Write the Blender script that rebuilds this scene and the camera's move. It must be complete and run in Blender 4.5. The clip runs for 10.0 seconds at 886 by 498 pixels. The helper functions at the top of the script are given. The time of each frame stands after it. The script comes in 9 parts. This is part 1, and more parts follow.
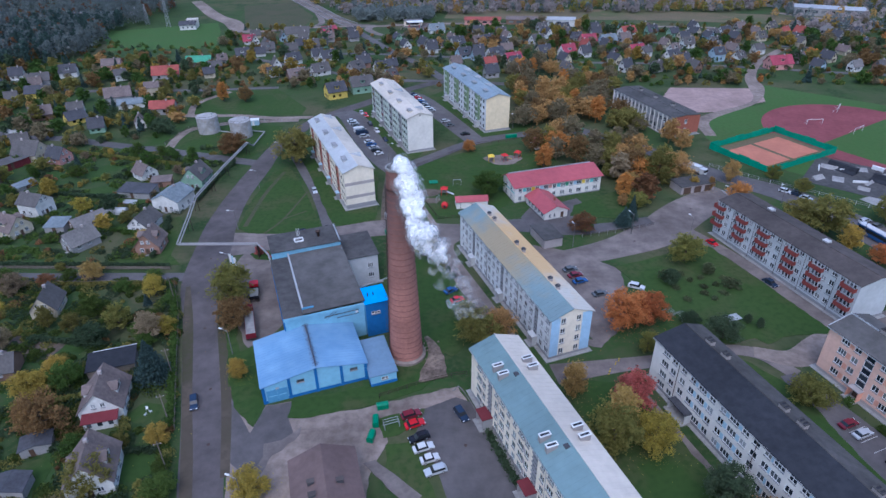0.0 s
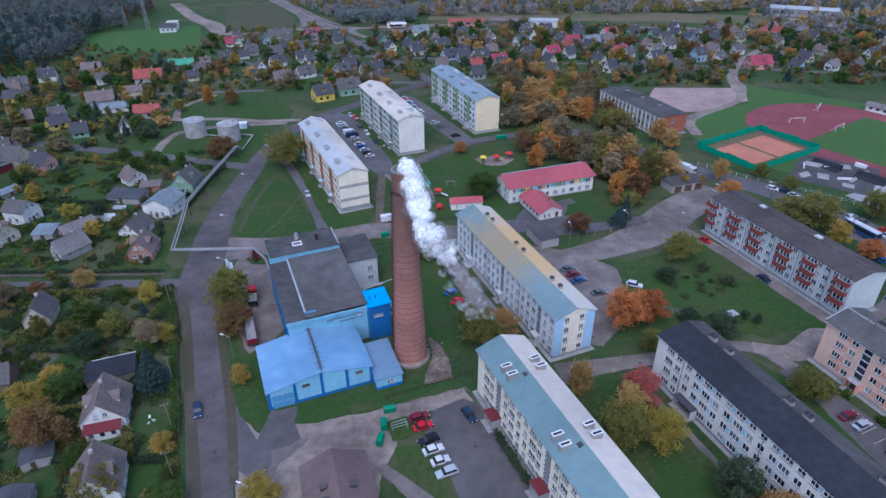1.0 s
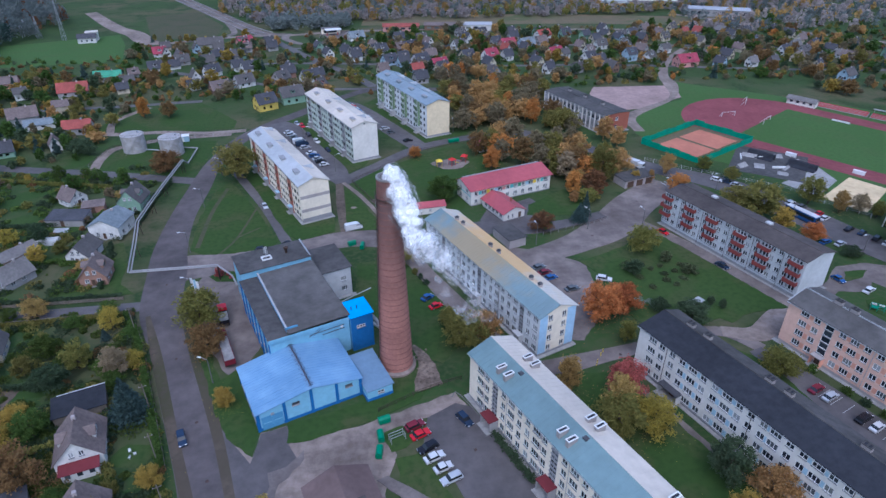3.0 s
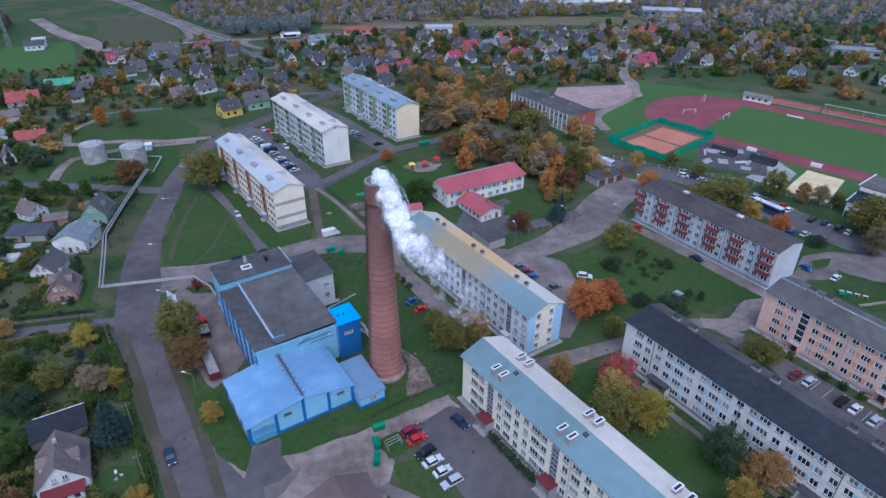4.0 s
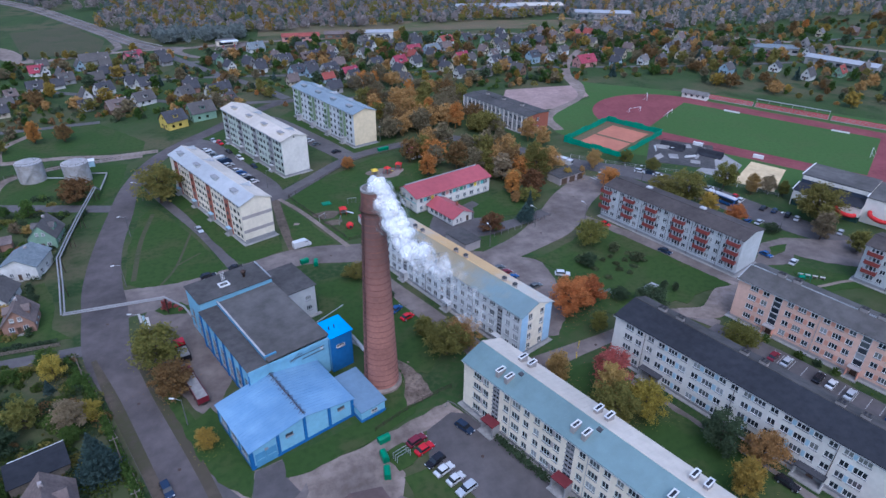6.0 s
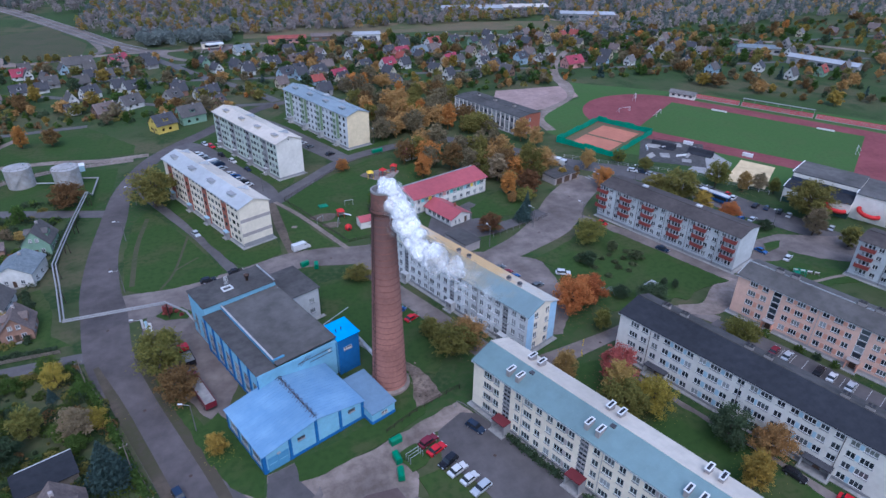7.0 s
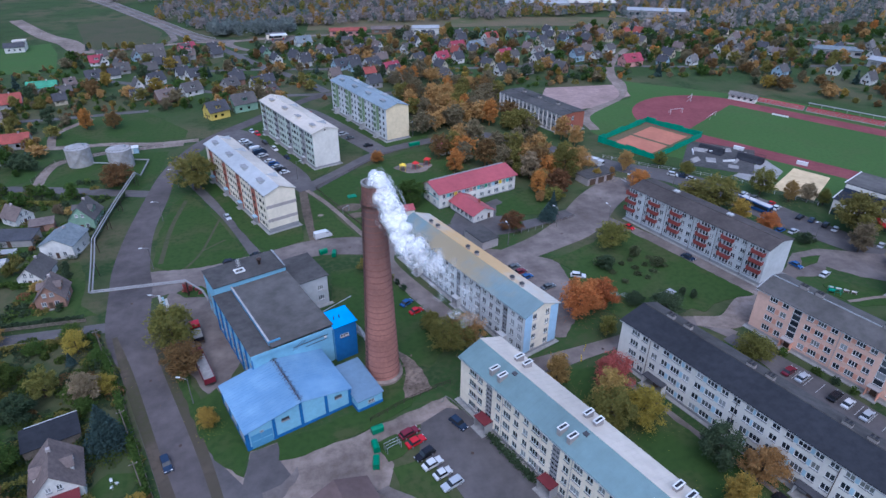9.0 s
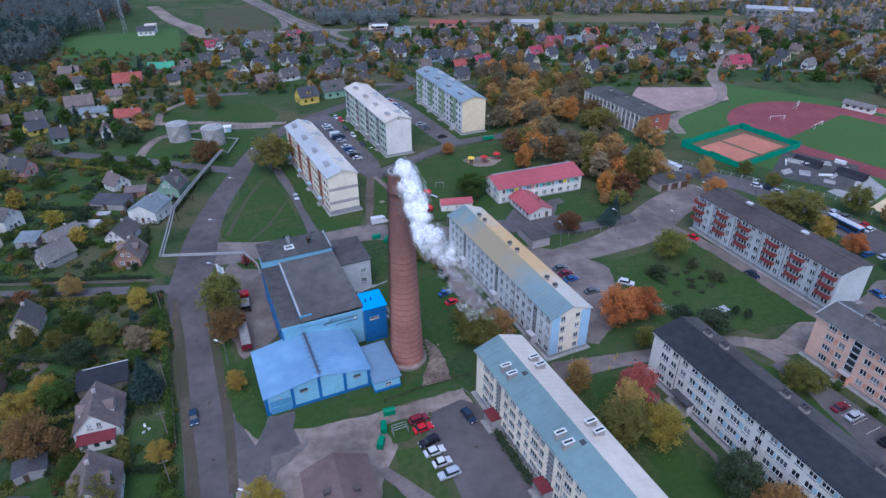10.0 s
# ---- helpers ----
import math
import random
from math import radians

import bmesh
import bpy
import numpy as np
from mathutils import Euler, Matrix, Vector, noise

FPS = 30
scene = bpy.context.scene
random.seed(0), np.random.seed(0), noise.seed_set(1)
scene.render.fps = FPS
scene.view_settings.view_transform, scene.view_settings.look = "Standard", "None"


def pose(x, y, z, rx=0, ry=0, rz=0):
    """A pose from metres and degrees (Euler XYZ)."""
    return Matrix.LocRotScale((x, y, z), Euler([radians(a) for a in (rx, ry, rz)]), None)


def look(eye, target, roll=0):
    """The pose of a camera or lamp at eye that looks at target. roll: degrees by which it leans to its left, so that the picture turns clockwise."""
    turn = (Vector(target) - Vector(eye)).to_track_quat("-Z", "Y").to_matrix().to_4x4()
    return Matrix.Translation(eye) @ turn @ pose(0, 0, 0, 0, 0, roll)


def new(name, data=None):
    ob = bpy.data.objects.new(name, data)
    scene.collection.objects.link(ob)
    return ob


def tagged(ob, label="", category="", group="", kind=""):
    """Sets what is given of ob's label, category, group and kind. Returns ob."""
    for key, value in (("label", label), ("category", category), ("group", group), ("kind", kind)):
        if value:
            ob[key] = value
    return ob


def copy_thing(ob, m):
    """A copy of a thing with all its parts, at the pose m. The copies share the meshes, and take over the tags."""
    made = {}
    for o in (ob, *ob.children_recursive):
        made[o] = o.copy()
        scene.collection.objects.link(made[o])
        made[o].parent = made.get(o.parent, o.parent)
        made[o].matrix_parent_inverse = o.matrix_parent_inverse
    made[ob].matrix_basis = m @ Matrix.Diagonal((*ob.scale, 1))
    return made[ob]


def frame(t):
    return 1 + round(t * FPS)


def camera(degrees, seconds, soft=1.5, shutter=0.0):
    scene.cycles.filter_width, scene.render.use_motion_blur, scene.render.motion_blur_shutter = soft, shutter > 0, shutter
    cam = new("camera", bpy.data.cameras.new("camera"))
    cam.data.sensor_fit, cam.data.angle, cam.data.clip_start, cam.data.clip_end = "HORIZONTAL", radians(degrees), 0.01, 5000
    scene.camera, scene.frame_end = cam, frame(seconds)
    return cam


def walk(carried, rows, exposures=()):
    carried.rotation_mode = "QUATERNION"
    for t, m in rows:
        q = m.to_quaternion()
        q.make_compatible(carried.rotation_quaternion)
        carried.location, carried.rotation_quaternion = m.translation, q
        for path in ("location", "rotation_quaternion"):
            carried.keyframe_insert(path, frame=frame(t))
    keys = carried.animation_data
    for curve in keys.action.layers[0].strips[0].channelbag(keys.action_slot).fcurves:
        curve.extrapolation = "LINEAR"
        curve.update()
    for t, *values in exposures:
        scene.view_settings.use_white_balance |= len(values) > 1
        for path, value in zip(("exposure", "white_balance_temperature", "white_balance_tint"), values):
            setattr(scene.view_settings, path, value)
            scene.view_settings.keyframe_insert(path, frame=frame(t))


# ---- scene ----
import collections

# ---------------------------------------------------------------- camera
cam = camera(71.81, 10.0, soft=1.5)
PATH = [
    (0.0, 2.66, 13.80, 99.33, 58.76, 0.64, 0.79),
    (0.5, -0.02, 13.78, 99.25, 58.85, 0.52, -0.05),
    (1.0, -2.80, 13.83, 99.45, 58.87, 0.42, -1.27),
    (1.5, -5.54, 13.96, 99.46, 58.94, 0.29, -2.90),
    (2.0, -8.40, 14.17, 99.49, 59.04, 0.20, -4.57),
    (2.5, -11.15, 14.67, 99.52, 59.13, 0.11, -6.32),
    (4.0, -20.06, 16.81, 99.26, 59.47, -0.23, -12.44),
    (4.5, -22.94, 17.85, 99.10, 59.61, -0.39, -14.41),
    (5.0, -25.78, 18.96, 99.16, 59.69, -0.47, -16.49),
    (5.5, -28.81, 20.19, 98.98, 59.81, -0.55, -18.05),
    (7.0, -37.14, 22.73, 98.70, 60.09, -0.72, -20.88),
    (7.5, -39.87, 23.80, 98.50, 60.23, -0.84, -22.79),
    (7.7, -41.37, 24.39, 98.39, 60.30, -0.90, -23.85),
    (7.8, -40.96, 24.23, 98.42, 60.28, -0.88, -23.56),
    (7.9, -38.83, 23.40, 98.57, 60.18, -0.79, -22.07),
    (8.0, -37.71, 22.92, 98.75, 60.10, -0.75, -21.16),
    (8.5, -30.19, 20.65, 99.01, 59.84, -0.59, -18.56),
    (9.0, -22.18, 17.62, 99.21, 59.54, -0.34, -13.88),
    (9.5, -14.13, 15.16, 99.31, 59.27, -0.01, -8.32),
    (10.0, -6.19, 13.98, 99.37, 59.00, 0.32, -3.27),
]
walk(cam, [(t, pose(x, y, z, rx, ry, rz)) for t, x, y, z, rx, ry, rz in PATH],
     exposures=[(0.0, 0.47, 4950, 16), (10.0, 0.47, 4950, 16)])

# ---------------------------------------------------------------- overcast evening sky and a veiled sun
SUN_ELEVATION, SUN_TURN = 58.0, 190.0         # degrees above the horizon, degrees clockwise from the y axis
world = bpy.data.worlds.new("overcast_sky")
scene.world = world
world.use_nodes = True
wn, wl = world.node_tree.nodes, world.node_tree.links
sky = wn.new("ShaderNodeTexSky")
sky.sky_type, sky.sun_disc = "NISHITA", False
sky.sun_elevation, sky.sun_rotation = radians(SUN_ELEVATION), radians(SUN_TURN)
sky.air_density, sky.dust_density, sky.ozone_density = 1.6, 4.0, 1.0
wl.new(sky.outputs[0], wn["Background"].inputs["Color"])
wn["Background"].inputs["Strength"].default_value = 0.15
sun_data = bpy.data.lights.new("veiled_sun", "SUN")
sun_data.energy, sun_data.angle, sun_data.color = 0.55, radians(70), (1.0, 0.96, 0.92)
sun = new("veiled_sun", sun_data)
a, e = radians(SUN_TURN), radians(SUN_ELEVATION)
sun.matrix_world = look((400 * math.sin(a), 400 * math.cos(a), 400 * math.tan(e)), (0, 0, 0))


# ---------------------------------------------------------------- materials
def surface(name, c1, c2=None, scale=1.0, big=0.08, stain=0.25, rough=0.8, metal=0.0, bump=0.15,
            island=0.0, each=0.0, spec=0.3, ramp=(0.35, 0.65)):
    """Two tones mixed by a fine grain, uneven at a large scale, with relief; island and each vary loose pieces and whole objects."""
    m = bpy.data.materials.new(name)
    m.use_nodes = True
    n, l = m.node_tree.nodes, m.node_tree.links
    bsdf = n["Principled BSDF"]
    bsdf.inputs["Metallic"].default_value = metal
    bsdf.inputs["Specular IOR Level"].default_value = spec
    c2 = c2 or tuple(0.78 * c for c in c1)
    coord = n.new("ShaderNodeTexCoord")
    fine = n.new("ShaderNodeTexNoise")
    fine.inputs["Scale"].default_value, fine.inputs["Detail"].default_value, fine.inputs["Roughness"].default_value = scale, 5.0, 0.65
    l.new(coord.outputs["Object"], fine.inputs["Vector"])
    coarse = n.new("ShaderNodeTexNoise")
    coarse.inputs["Scale"].default_value, coarse.inputs["Detail"].default_value = big, 3.0
    l.new(coord.outputs["Object"], coarse.inputs["Vector"])
    lift = n.new("ShaderNodeMapRange")
    lift.inputs["From Min"].default_value, lift.inputs["From Max"].default_value = ramp
    l.new(fine.outputs["Fac"], lift.inputs["Value"])
    mix = n.new("ShaderNodeMix")
    mix.data_type = "RGBA"
    mix.inputs["A"].default_value, mix.inputs["B"].default_value = (*c1, 1), (*c2, 1)
    l.new(lift.outputs["Result"], mix.inputs["Factor"])
    value = n.new("ShaderNodeMapRange")
    value.inputs["From Min"].default_value, value.inputs["From Max"].default_value = 0.3, 0.7
    value.inputs["To Min"].default_value, value.inputs["To Max"].default_value = 1 - stain, 1 + stain * 0.6
    l.new(coarse.outputs["Fac"], value.inputs["Value"])
    factor = value.outputs["Result"]
    for amount, node, socket in ((island, "ShaderNodeNewGeometry", "Random Per Island"), (each, "ShaderNodeObjectInfo", "Random")):
        if amount:
            vary = n.new("ShaderNodeMapRange")
            vary.inputs["To Min"].default_value, vary.inputs["To Max"].default_value = 1 - amount, 1 + amount
            l.new(n.new(node).outputs[socket], vary.inputs["Value"])
            times = n.new("ShaderNodeMath")
            times.operation = "MULTIPLY"
            l.new(factor, times.inputs[0])
            l.new(vary.outputs["Result"], times.inputs[1])
            factor = times.outputs[0]
    shade = n.new("ShaderNodeVectorMath")
    shade.operation = "SCALE"
    l.new(mix.outputs["Result"], shade.inputs[0])
    l.new(factor, shade.inputs["Scale"])
    l.new(shade.outputs["Vector"], bsdf.inputs["Base Color"])
    worn = n.new("ShaderNodeMapRange")
    worn.inputs["To Min"].default_value, worn.inputs["To Max"].default_value = max(0.02, rough - 0.1), min(1, rough + 0.1)
    l.new(fine.outputs["Fac"], worn.inputs["Value"])
    l.new(worn.outputs["Result"], bsdf.inputs["Roughness"])
    if bump:
        relief = n.new("ShaderNodeBump")
        relief.inputs["Strength"].default_value, relief.inputs["Distance"].default_value = bump, 0.05
        l.new(fine.outputs["Fac"], relief.inputs["Height"])
        l.new(relief.outputs["Normal"], bsdf.inputs["Normal"])
    return m


def ground_surface(name, tones, rough=0.92):
    """Four tones of ground laid over one another in patches of 60, 14 and 1.5 metres."""
    m = bpy.data.materials.new(name)
    m.use_nodes = True
    n, l = m.node_tree.nodes, m.node_tree.links
    coord = n.new("ShaderNodeTexCoord")
    last = None
    for tone, scale, low, high in zip(tones, (1.0, 0.018, 0.075, 0.65), (0, 0.46, 0.5, 0.45), (1, 0.6, 0.62, 0.7)):
        if last is None:
            rgb = n.new("ShaderNodeRGB")
            rgb.outputs[0].default_value = (*tone, 1)
            last = rgb.outputs[0]
            continue
        noise_node = n.new("ShaderNodeTexNoise")
        noise_node.inputs["Scale"].default_value, noise_node.inputs["Detail"].default_value = scale, 6
        l.new(coord.outputs["Object"], noise_node.inputs["Vector"])
        ease = n.new("ShaderNodeMapRange")
        ease.inputs["From Min"].default_value, ease.inputs["From Max"].default_value = low, high
        l.new(noise_node.outputs["Fac"], ease.inputs["Value"])
        mix = n.new("ShaderNodeMix")
        mix.data_type = "RGBA"
        l.new(ease.outputs["Result"], mix.inputs["Factor"])
        l.new(last, mix.inputs["A"])
        mix.inputs["B"].default_value = (*tone, 1)
        last = mix.outputs["Result"]
    bsdf = n["Principled BSDF"]
    bsdf.inputs["Roughness"].default_value, bsdf.inputs["Specular IOR Level"].default_value = rough, 0.12
    l.new(last, bsdf.inputs["Base Color"])
    relief = n.new("ShaderNodeBump")
    relief.inputs["Strength"].default_value, relief.inputs["Distance"].default_value = 0.25, 0.1
    l.new(noise_node.outputs["Fac"], relief.inputs["Height"])
    l.new(relief.outputs["Normal"], bsdf.inputs["Normal"])
    return m


def stained(name, clean, stain, axis, centre, half, fade, amount=0.9, ragged_by=34.0, grain=0.22, base=None):
    """A surface with a ragged stain over a stretch of the building's length or height: rust on sheet metal, soot on brick."""
    m = base or surface(name, clean, tuple(0.9 * c for c in clean), 0.35, 0.05, 0.14, 0.5, 0.1, bump=0.02, spec=0.45)
    n, l = m.node_tree.nodes, m.node_tree.links
    into = n["Principled BSDF"].inputs["Base Color"]
    split, coord, ragged = n.new("ShaderNodeSeparateXYZ"), n.new("ShaderNodeTexCoord"), n.new("ShaderNodeTexNoise")
    ragged.inputs["Scale"].default_value, ragged.inputs["Detail"].default_value = grain, 5
    l.new(coord.outputs["Object"], split.inputs[0]), l.new(coord.outputs["Object"], ragged.inputs["Vector"])
    shift = n.new("ShaderNodeMath")
    shift.operation, shift.inputs[1].default_value = "MULTIPLY_ADD", ragged_by
    l.new(ragged.outputs["Fac"], shift.inputs[0]), l.new(split.outputs[axis], shift.inputs[2])
    off, away = n.new("ShaderNodeMath"), n.new("ShaderNodeMath")
    off.operation, off.inputs[1].default_value, away.operation = "SUBTRACT", centre + ragged_by / 2, "ABSOLUTE"
    l.new(shift.outputs[0], off.inputs[0]), l.new(off.outputs[0], away.inputs[0])
    reach = n.new("ShaderNodeMapRange")
    reach.inputs["From Min"].default_value, reach.inputs["From Max"].default_value = half, half + fade
    reach.inputs["To Min"].default_value, reach.inputs["To Max"].default_value = amount, 0.0
    l.new(away.outputs[0], reach.inputs["Value"])
    mix = n.new("ShaderNodeMix")
    mix.data_type = "RGBA"
    l.new(reach.outputs["Result"], mix.inputs["Factor"])
    l.new(into.links[0].from_socket, mix.inputs["A"])
    mix.inputs["B"].default_value = (*stain, 1)
    l.new(mix.outputs["Result"], into)
    return m


def glass_surface():
    """Window glass before dark rooms and pale curtains, room by room."""
    m = bpy.data.materials.new("window_glass")
    m.use_nodes = True
    n, l = m.node_tree.nodes, m.node_tree.links
    ramp = n.new("ShaderNodeValToRGB")
    ramp.color_ramp.interpolation = "CONSTANT"
    stops = ramp.color_ramp.elements
    stops[0].color, stops[1].position, stops[1].color = (0.018, 0.023, 0.032, 1), 0.38, (0.042, 0.05, 0.06, 1)
    for at, tone in ((0.62, (0.085, 0.095, 0.105)), (0.8, (0.17, 0.175, 0.17)), (0.92, (0.28, 0.29, 0.3))):
        stops.new(at).color = (*tone, 1)
    l.new(n.new("ShaderNodeObjectInfo").outputs["Random"], ramp.inputs["Fac"])
    bsdf = n["Principled BSDF"]
    l.new(ramp.outputs["Color"], bsdf.inputs["Base Color"])
    bsdf.inputs["Roughness"].default_value, bsdf.inputs["Specular IOR Level"].default_value = 0.06, 0.5
    return m


def leaf_surface(name, c1, c2):
    """Leaves that let some light through, uneven from cluster to cluster and from tree to tree."""
    m = bpy.data.materials.new(name)
    m.use_nodes = True
    n, l = m.node_tree.nodes, m.node_tree.links
    n.remove(n["Principled BSDF"])
    shade = n.new("ShaderNodeMix")
    shade.data_type = "RGBA"
    shade.inputs["A"].default_value, shade.inputs["B"].default_value = (*c2, 1), (*c1, 1)
    l.new(n.new("ShaderNodeNewGeometry").outputs["Random Per Island"], shade.inputs["Factor"])
    tone = n.new("ShaderNodeHueSaturation")
    for socket, low, high, seed in (("Hue", 0.485, 0.515, 3.1), ("Value", 0.8, 1.2, 7.7)):
        spread = n.new("ShaderNodeMath")
        spread.operation = "MULTIPLY"
        spread.inputs[1].default_value = seed
        l.new(n.new("ShaderNodeObjectInfo").outputs["Random"], spread.inputs[0])
        part_of = n.new("ShaderNodeMath")
        part_of.operation = "FRACT"
        l.new(spread.outputs[0], part_of.inputs[0])
        to = n.new("ShaderNodeMapRange")
        to.inputs["To Min"].default_value, to.inputs["To Max"].default_value = low, high
        l.new(part_of.outputs[0], to.inputs["Value"])
        l.new(to.outputs["Result"], tone.inputs[socket])
    l.new(shade.outputs["Result"], tone.inputs["Color"])
    front, back, mix = n.new("ShaderNodeBsdfDiffuse"), n.new("ShaderNodeBsdfTranslucent"), n.new("ShaderNodeMixShader")
    mix.inputs[0].default_value = 0.42
    l.new(tone.outputs["Color"], front.inputs["Color"]), l.new(tone.outputs["Color"], back.inputs["Color"])
    l.new(front.outputs[0], mix.inputs[1]), l.new(back.outputs[0], mix.inputs[2])
    l.new(mix.outputs[0], n["Material Output"].inputs["Surface"])
    return m


def steam_surface(thin_out=0.25, thick=0.9):
    m = bpy.data.materials.new("steam")
    m.use_nodes = True
    n, l = m.node_tree.nodes, m.node_tree.links
    n.remove(n["Principled BSDF"])
    white, thin, mix = (n.new("ShaderNodeBsdf" + k) for k in ("Diffuse", "Translucent", "Transparent"))
    a1, a2 = n.new("ShaderNodeMixShader"), n.new("ShaderNodeMixShader")
    white.inputs["Color"].default_value = thin.inputs["Color"].default_value = (0.97, 0.97, 0.98, 1)
    l.new(white.outputs[0], a1.inputs[1]), l.new(thin.outputs[0], a1.inputs[2])
    a1.inputs[0].default_value = 0.5
    l.new(mix.outputs[0], a2.inputs[1]), l.new(a1.outputs[0], a2.inputs[2])
    noise_node = n.new("ShaderNodeTexNoise")
    noise_node.inputs["Scale"].default_value, noise_node.inputs["Detail"].default_value = 0.42, 7
    l.new(n.new("ShaderNodeTexCoord").outputs["Object"], noise_node.inputs["Vector"])
    ease = n.new("ShaderNodeMapRange")
    ease.inputs["From Min"].default_value, ease.inputs["From Max"].default_value = 0.35, 0.65
    ease.inputs["To Min"].default_value, ease.inputs["To Max"].default_value = thin_out, thick
    l.new(noise_node.outputs["Fac"], ease.inputs["Value"])
    l.new(ease.outputs["Result"], a2.inputs[0])
    l.new(a2.outputs[0], n["Material Output"].inputs["Surface"])
    return m


M = {}
M["ground"] = ground_surface("meadow_and_gardens", ((0.033, 0.063, 0.018), (0.08, 0.076, 0.041), (0.025, 0.048, 0.015), (0.052, 0.064, 0.027)))
M["lawn"] = ground_surface("mown_grass", ((0.033, 0.063, 0.015), (0.042, 0.068, 0.018), (0.053, 0.065, 0.024), (0.027, 0.053, 0.013)))
M["turf"] = ground_surface("sports_turf", ((0.05, 0.098, 0.026), (0.054, 0.104, 0.029), (0.056, 0.096, 0.029), (0.044, 0.088, 0.023)))
M["worn"] = ground_surface("worn_grass", ((0.058, 0.062, 0.032), (0.068, 0.064, 0.038), (0.05, 0.06, 0.028), (0.075, 0.068, 0.042)))
M["verge"] = ground_surface("dusty_road_verge", ((0.074, 0.06, 0.046), (0.056, 0.054, 0.03), (0.09, 0.072, 0.056), (0.066, 0.055, 0.04)))
M["film"] = surface("milky_plastic_film", (0.36, 0.37, 0.38), (0.28, 0.29, 0.3), 0.8, 0.3, 0.15, 0.5, bump=0.05)
M["field"] = ground_surface("dry_field", ((0.12, 0.1, 0.06), (0.07, 0.09, 0.035), (0.14, 0.105, 0.065), (0.1, 0.085, 0.05)))
M["asphalt"] = surface("asphalt", (0.102, 0.091, 0.091), (0.074, 0.066, 0.067), 0.3, 0.05, 0.3, 0.8, bump=0.05, spec=0.4)
M["street_asphalt"] = surface("street_asphalt", (0.1, 0.085, 0.084), (0.074, 0.063, 0.063), 0.3, 0.05, 0.35, 0.85, bump=0.05, spec=0.3)
M["old_asphalt"] = surface("worn_asphalt", (0.195, 0.163, 0.15), (0.12, 0.1, 0.092), 0.2, 0.06, 0.35, 0.95, bump=0.08, spec=0.15)
M["gravel"] = surface("gravel", (0.25, 0.203, 0.178), (0.16, 0.128, 0.109), 0.45, 0.07, 0.35, 0.97, bump=0.2, spec=0.1)
M["pink_gravel"] = surface("reddish_gravel", (0.33, 0.235, 0.215), (0.25, 0.18, 0.165), 0.4, 0.07, 0.25, 0.97, bump=0.15, spec=0.1)
M["concrete"] = surface("concrete", (0.3, 0.29, 0.28), (0.22, 0.21, 0.205), 1.2, 0.2, 0.25, 0.88)
M["kerb"] = surface("kerb_stone", (0.15, 0.14, 0.135), (0.1, 0.095, 0.09), 2.0, 0.3, 0.2, 0.85)
M["white_paint"] = surface("road_marking", (0.42, 0.42, 0.42), (0.28, 0.28, 0.28), 3.0, 0.4, 0.2, 0.7, bump=0)
M["soil"] = surface("bare_soil", (0.13, 0.1, 0.075), (0.07, 0.055, 0.042), 0.6, 0.15, 0.3, 0.97, bump=0.4)
M["mud"] = surface("wet_mud", (0.15, 0.125, 0.115), (0.095, 0.08, 0.072), 0.4, 0.15, 0.3, 0.7, bump=0.3)
M["sand"] = surface("yellow_sand", (0.6, 0.47, 0.28), (0.5, 0.38, 0.22), 0.5, 0.1, 0.15, 0.95)
M["red_track"] = surface("red_running_track", (0.2, 0.062, 0.068), (0.165, 0.052, 0.058), 0.5, 0.06, 0.2, 0.95, spec=0.1)
M["rubble"] = surface("brown_rubble", (0.2, 0.155, 0.125), (0.1, 0.078, 0.062), 0.9, 0.25, 0.4, 0.97, bump=0.5, spec=0.1)
M["clay"] = surface("clay_court", (0.42, 0.16, 0.1), (0.34, 0.13, 0.085), 0.4, 0.1, 0.15, 0.95)
M["glass"] = glass_surface()
M["steam"] = steam_surface(1.0, 1.0)
M["steam_veil"], M["steam_rim"], M["wisps"] = steam_surface(0.05, 0.6), steam_surface(-0.12, 0.22), steam_surface(-0.16, 0.2)
# sill grey darkened to paint the shadow beneath the windows
M["sill"] = surface("shadow_grey_sill", (0.2, 0.2, 0.205), (0.15, 0.15, 0.155), 3, 0.5, 0.15, 0.6, 0.2, bump=0)
M["frame_mint"] = surface("grey_green_window_paint", (0.5, 0.55, 0.53), (0.42, 0.47, 0.45), 3, 0.5, 0.15, 0.5, bump=0)
M["frame_white"] = surface("white_plastic", (0.68, 0.68, 0.68), (0.58, 0.58, 0.58), 3, 0.5, 0.1, 0.4, bump=0)
M["frame_dark"] = surface("brown_wood", (0.1, 0.06, 0.04), (0.07, 0.045, 0.03), 3, 0.5, 0.2, 0.6, bump=0)
M["brick"] = surface("orange_red_brick", (0.36, 0.165, 0.13), (0.27, 0.128, 0.105), 1.6, 0.12, 0.25, 0.9, bump=0.08)
M["soot_brick"] = surface("sooty_brick", (0.2, 0.095, 0.075), (0.13, 0.07, 0.06), 1.2, 0.15, 0.3, 0.92, bump=0.3)
M["hoop"] = surface("rusty_iron_hoop", (0.25, 0.115, 0.09), (0.18, 0.085, 0.07), 2.0, 0.3, 0.25, 0.85, 0.1, bump=0.1)
M["sooty_shaft"] = stained("sooty_shaft", None, (0.12, 0.072, 0.068), "Z", 50.0, 7.0, 28.0, 0.94, 9.0, 0.35, M["brick"])
M["iron"] = surface("dark_iron", (0.06, 0.05, 0.048), (0.09, 0.05, 0.035), 4, 0.6, 0.2, 0.6, 0.6)
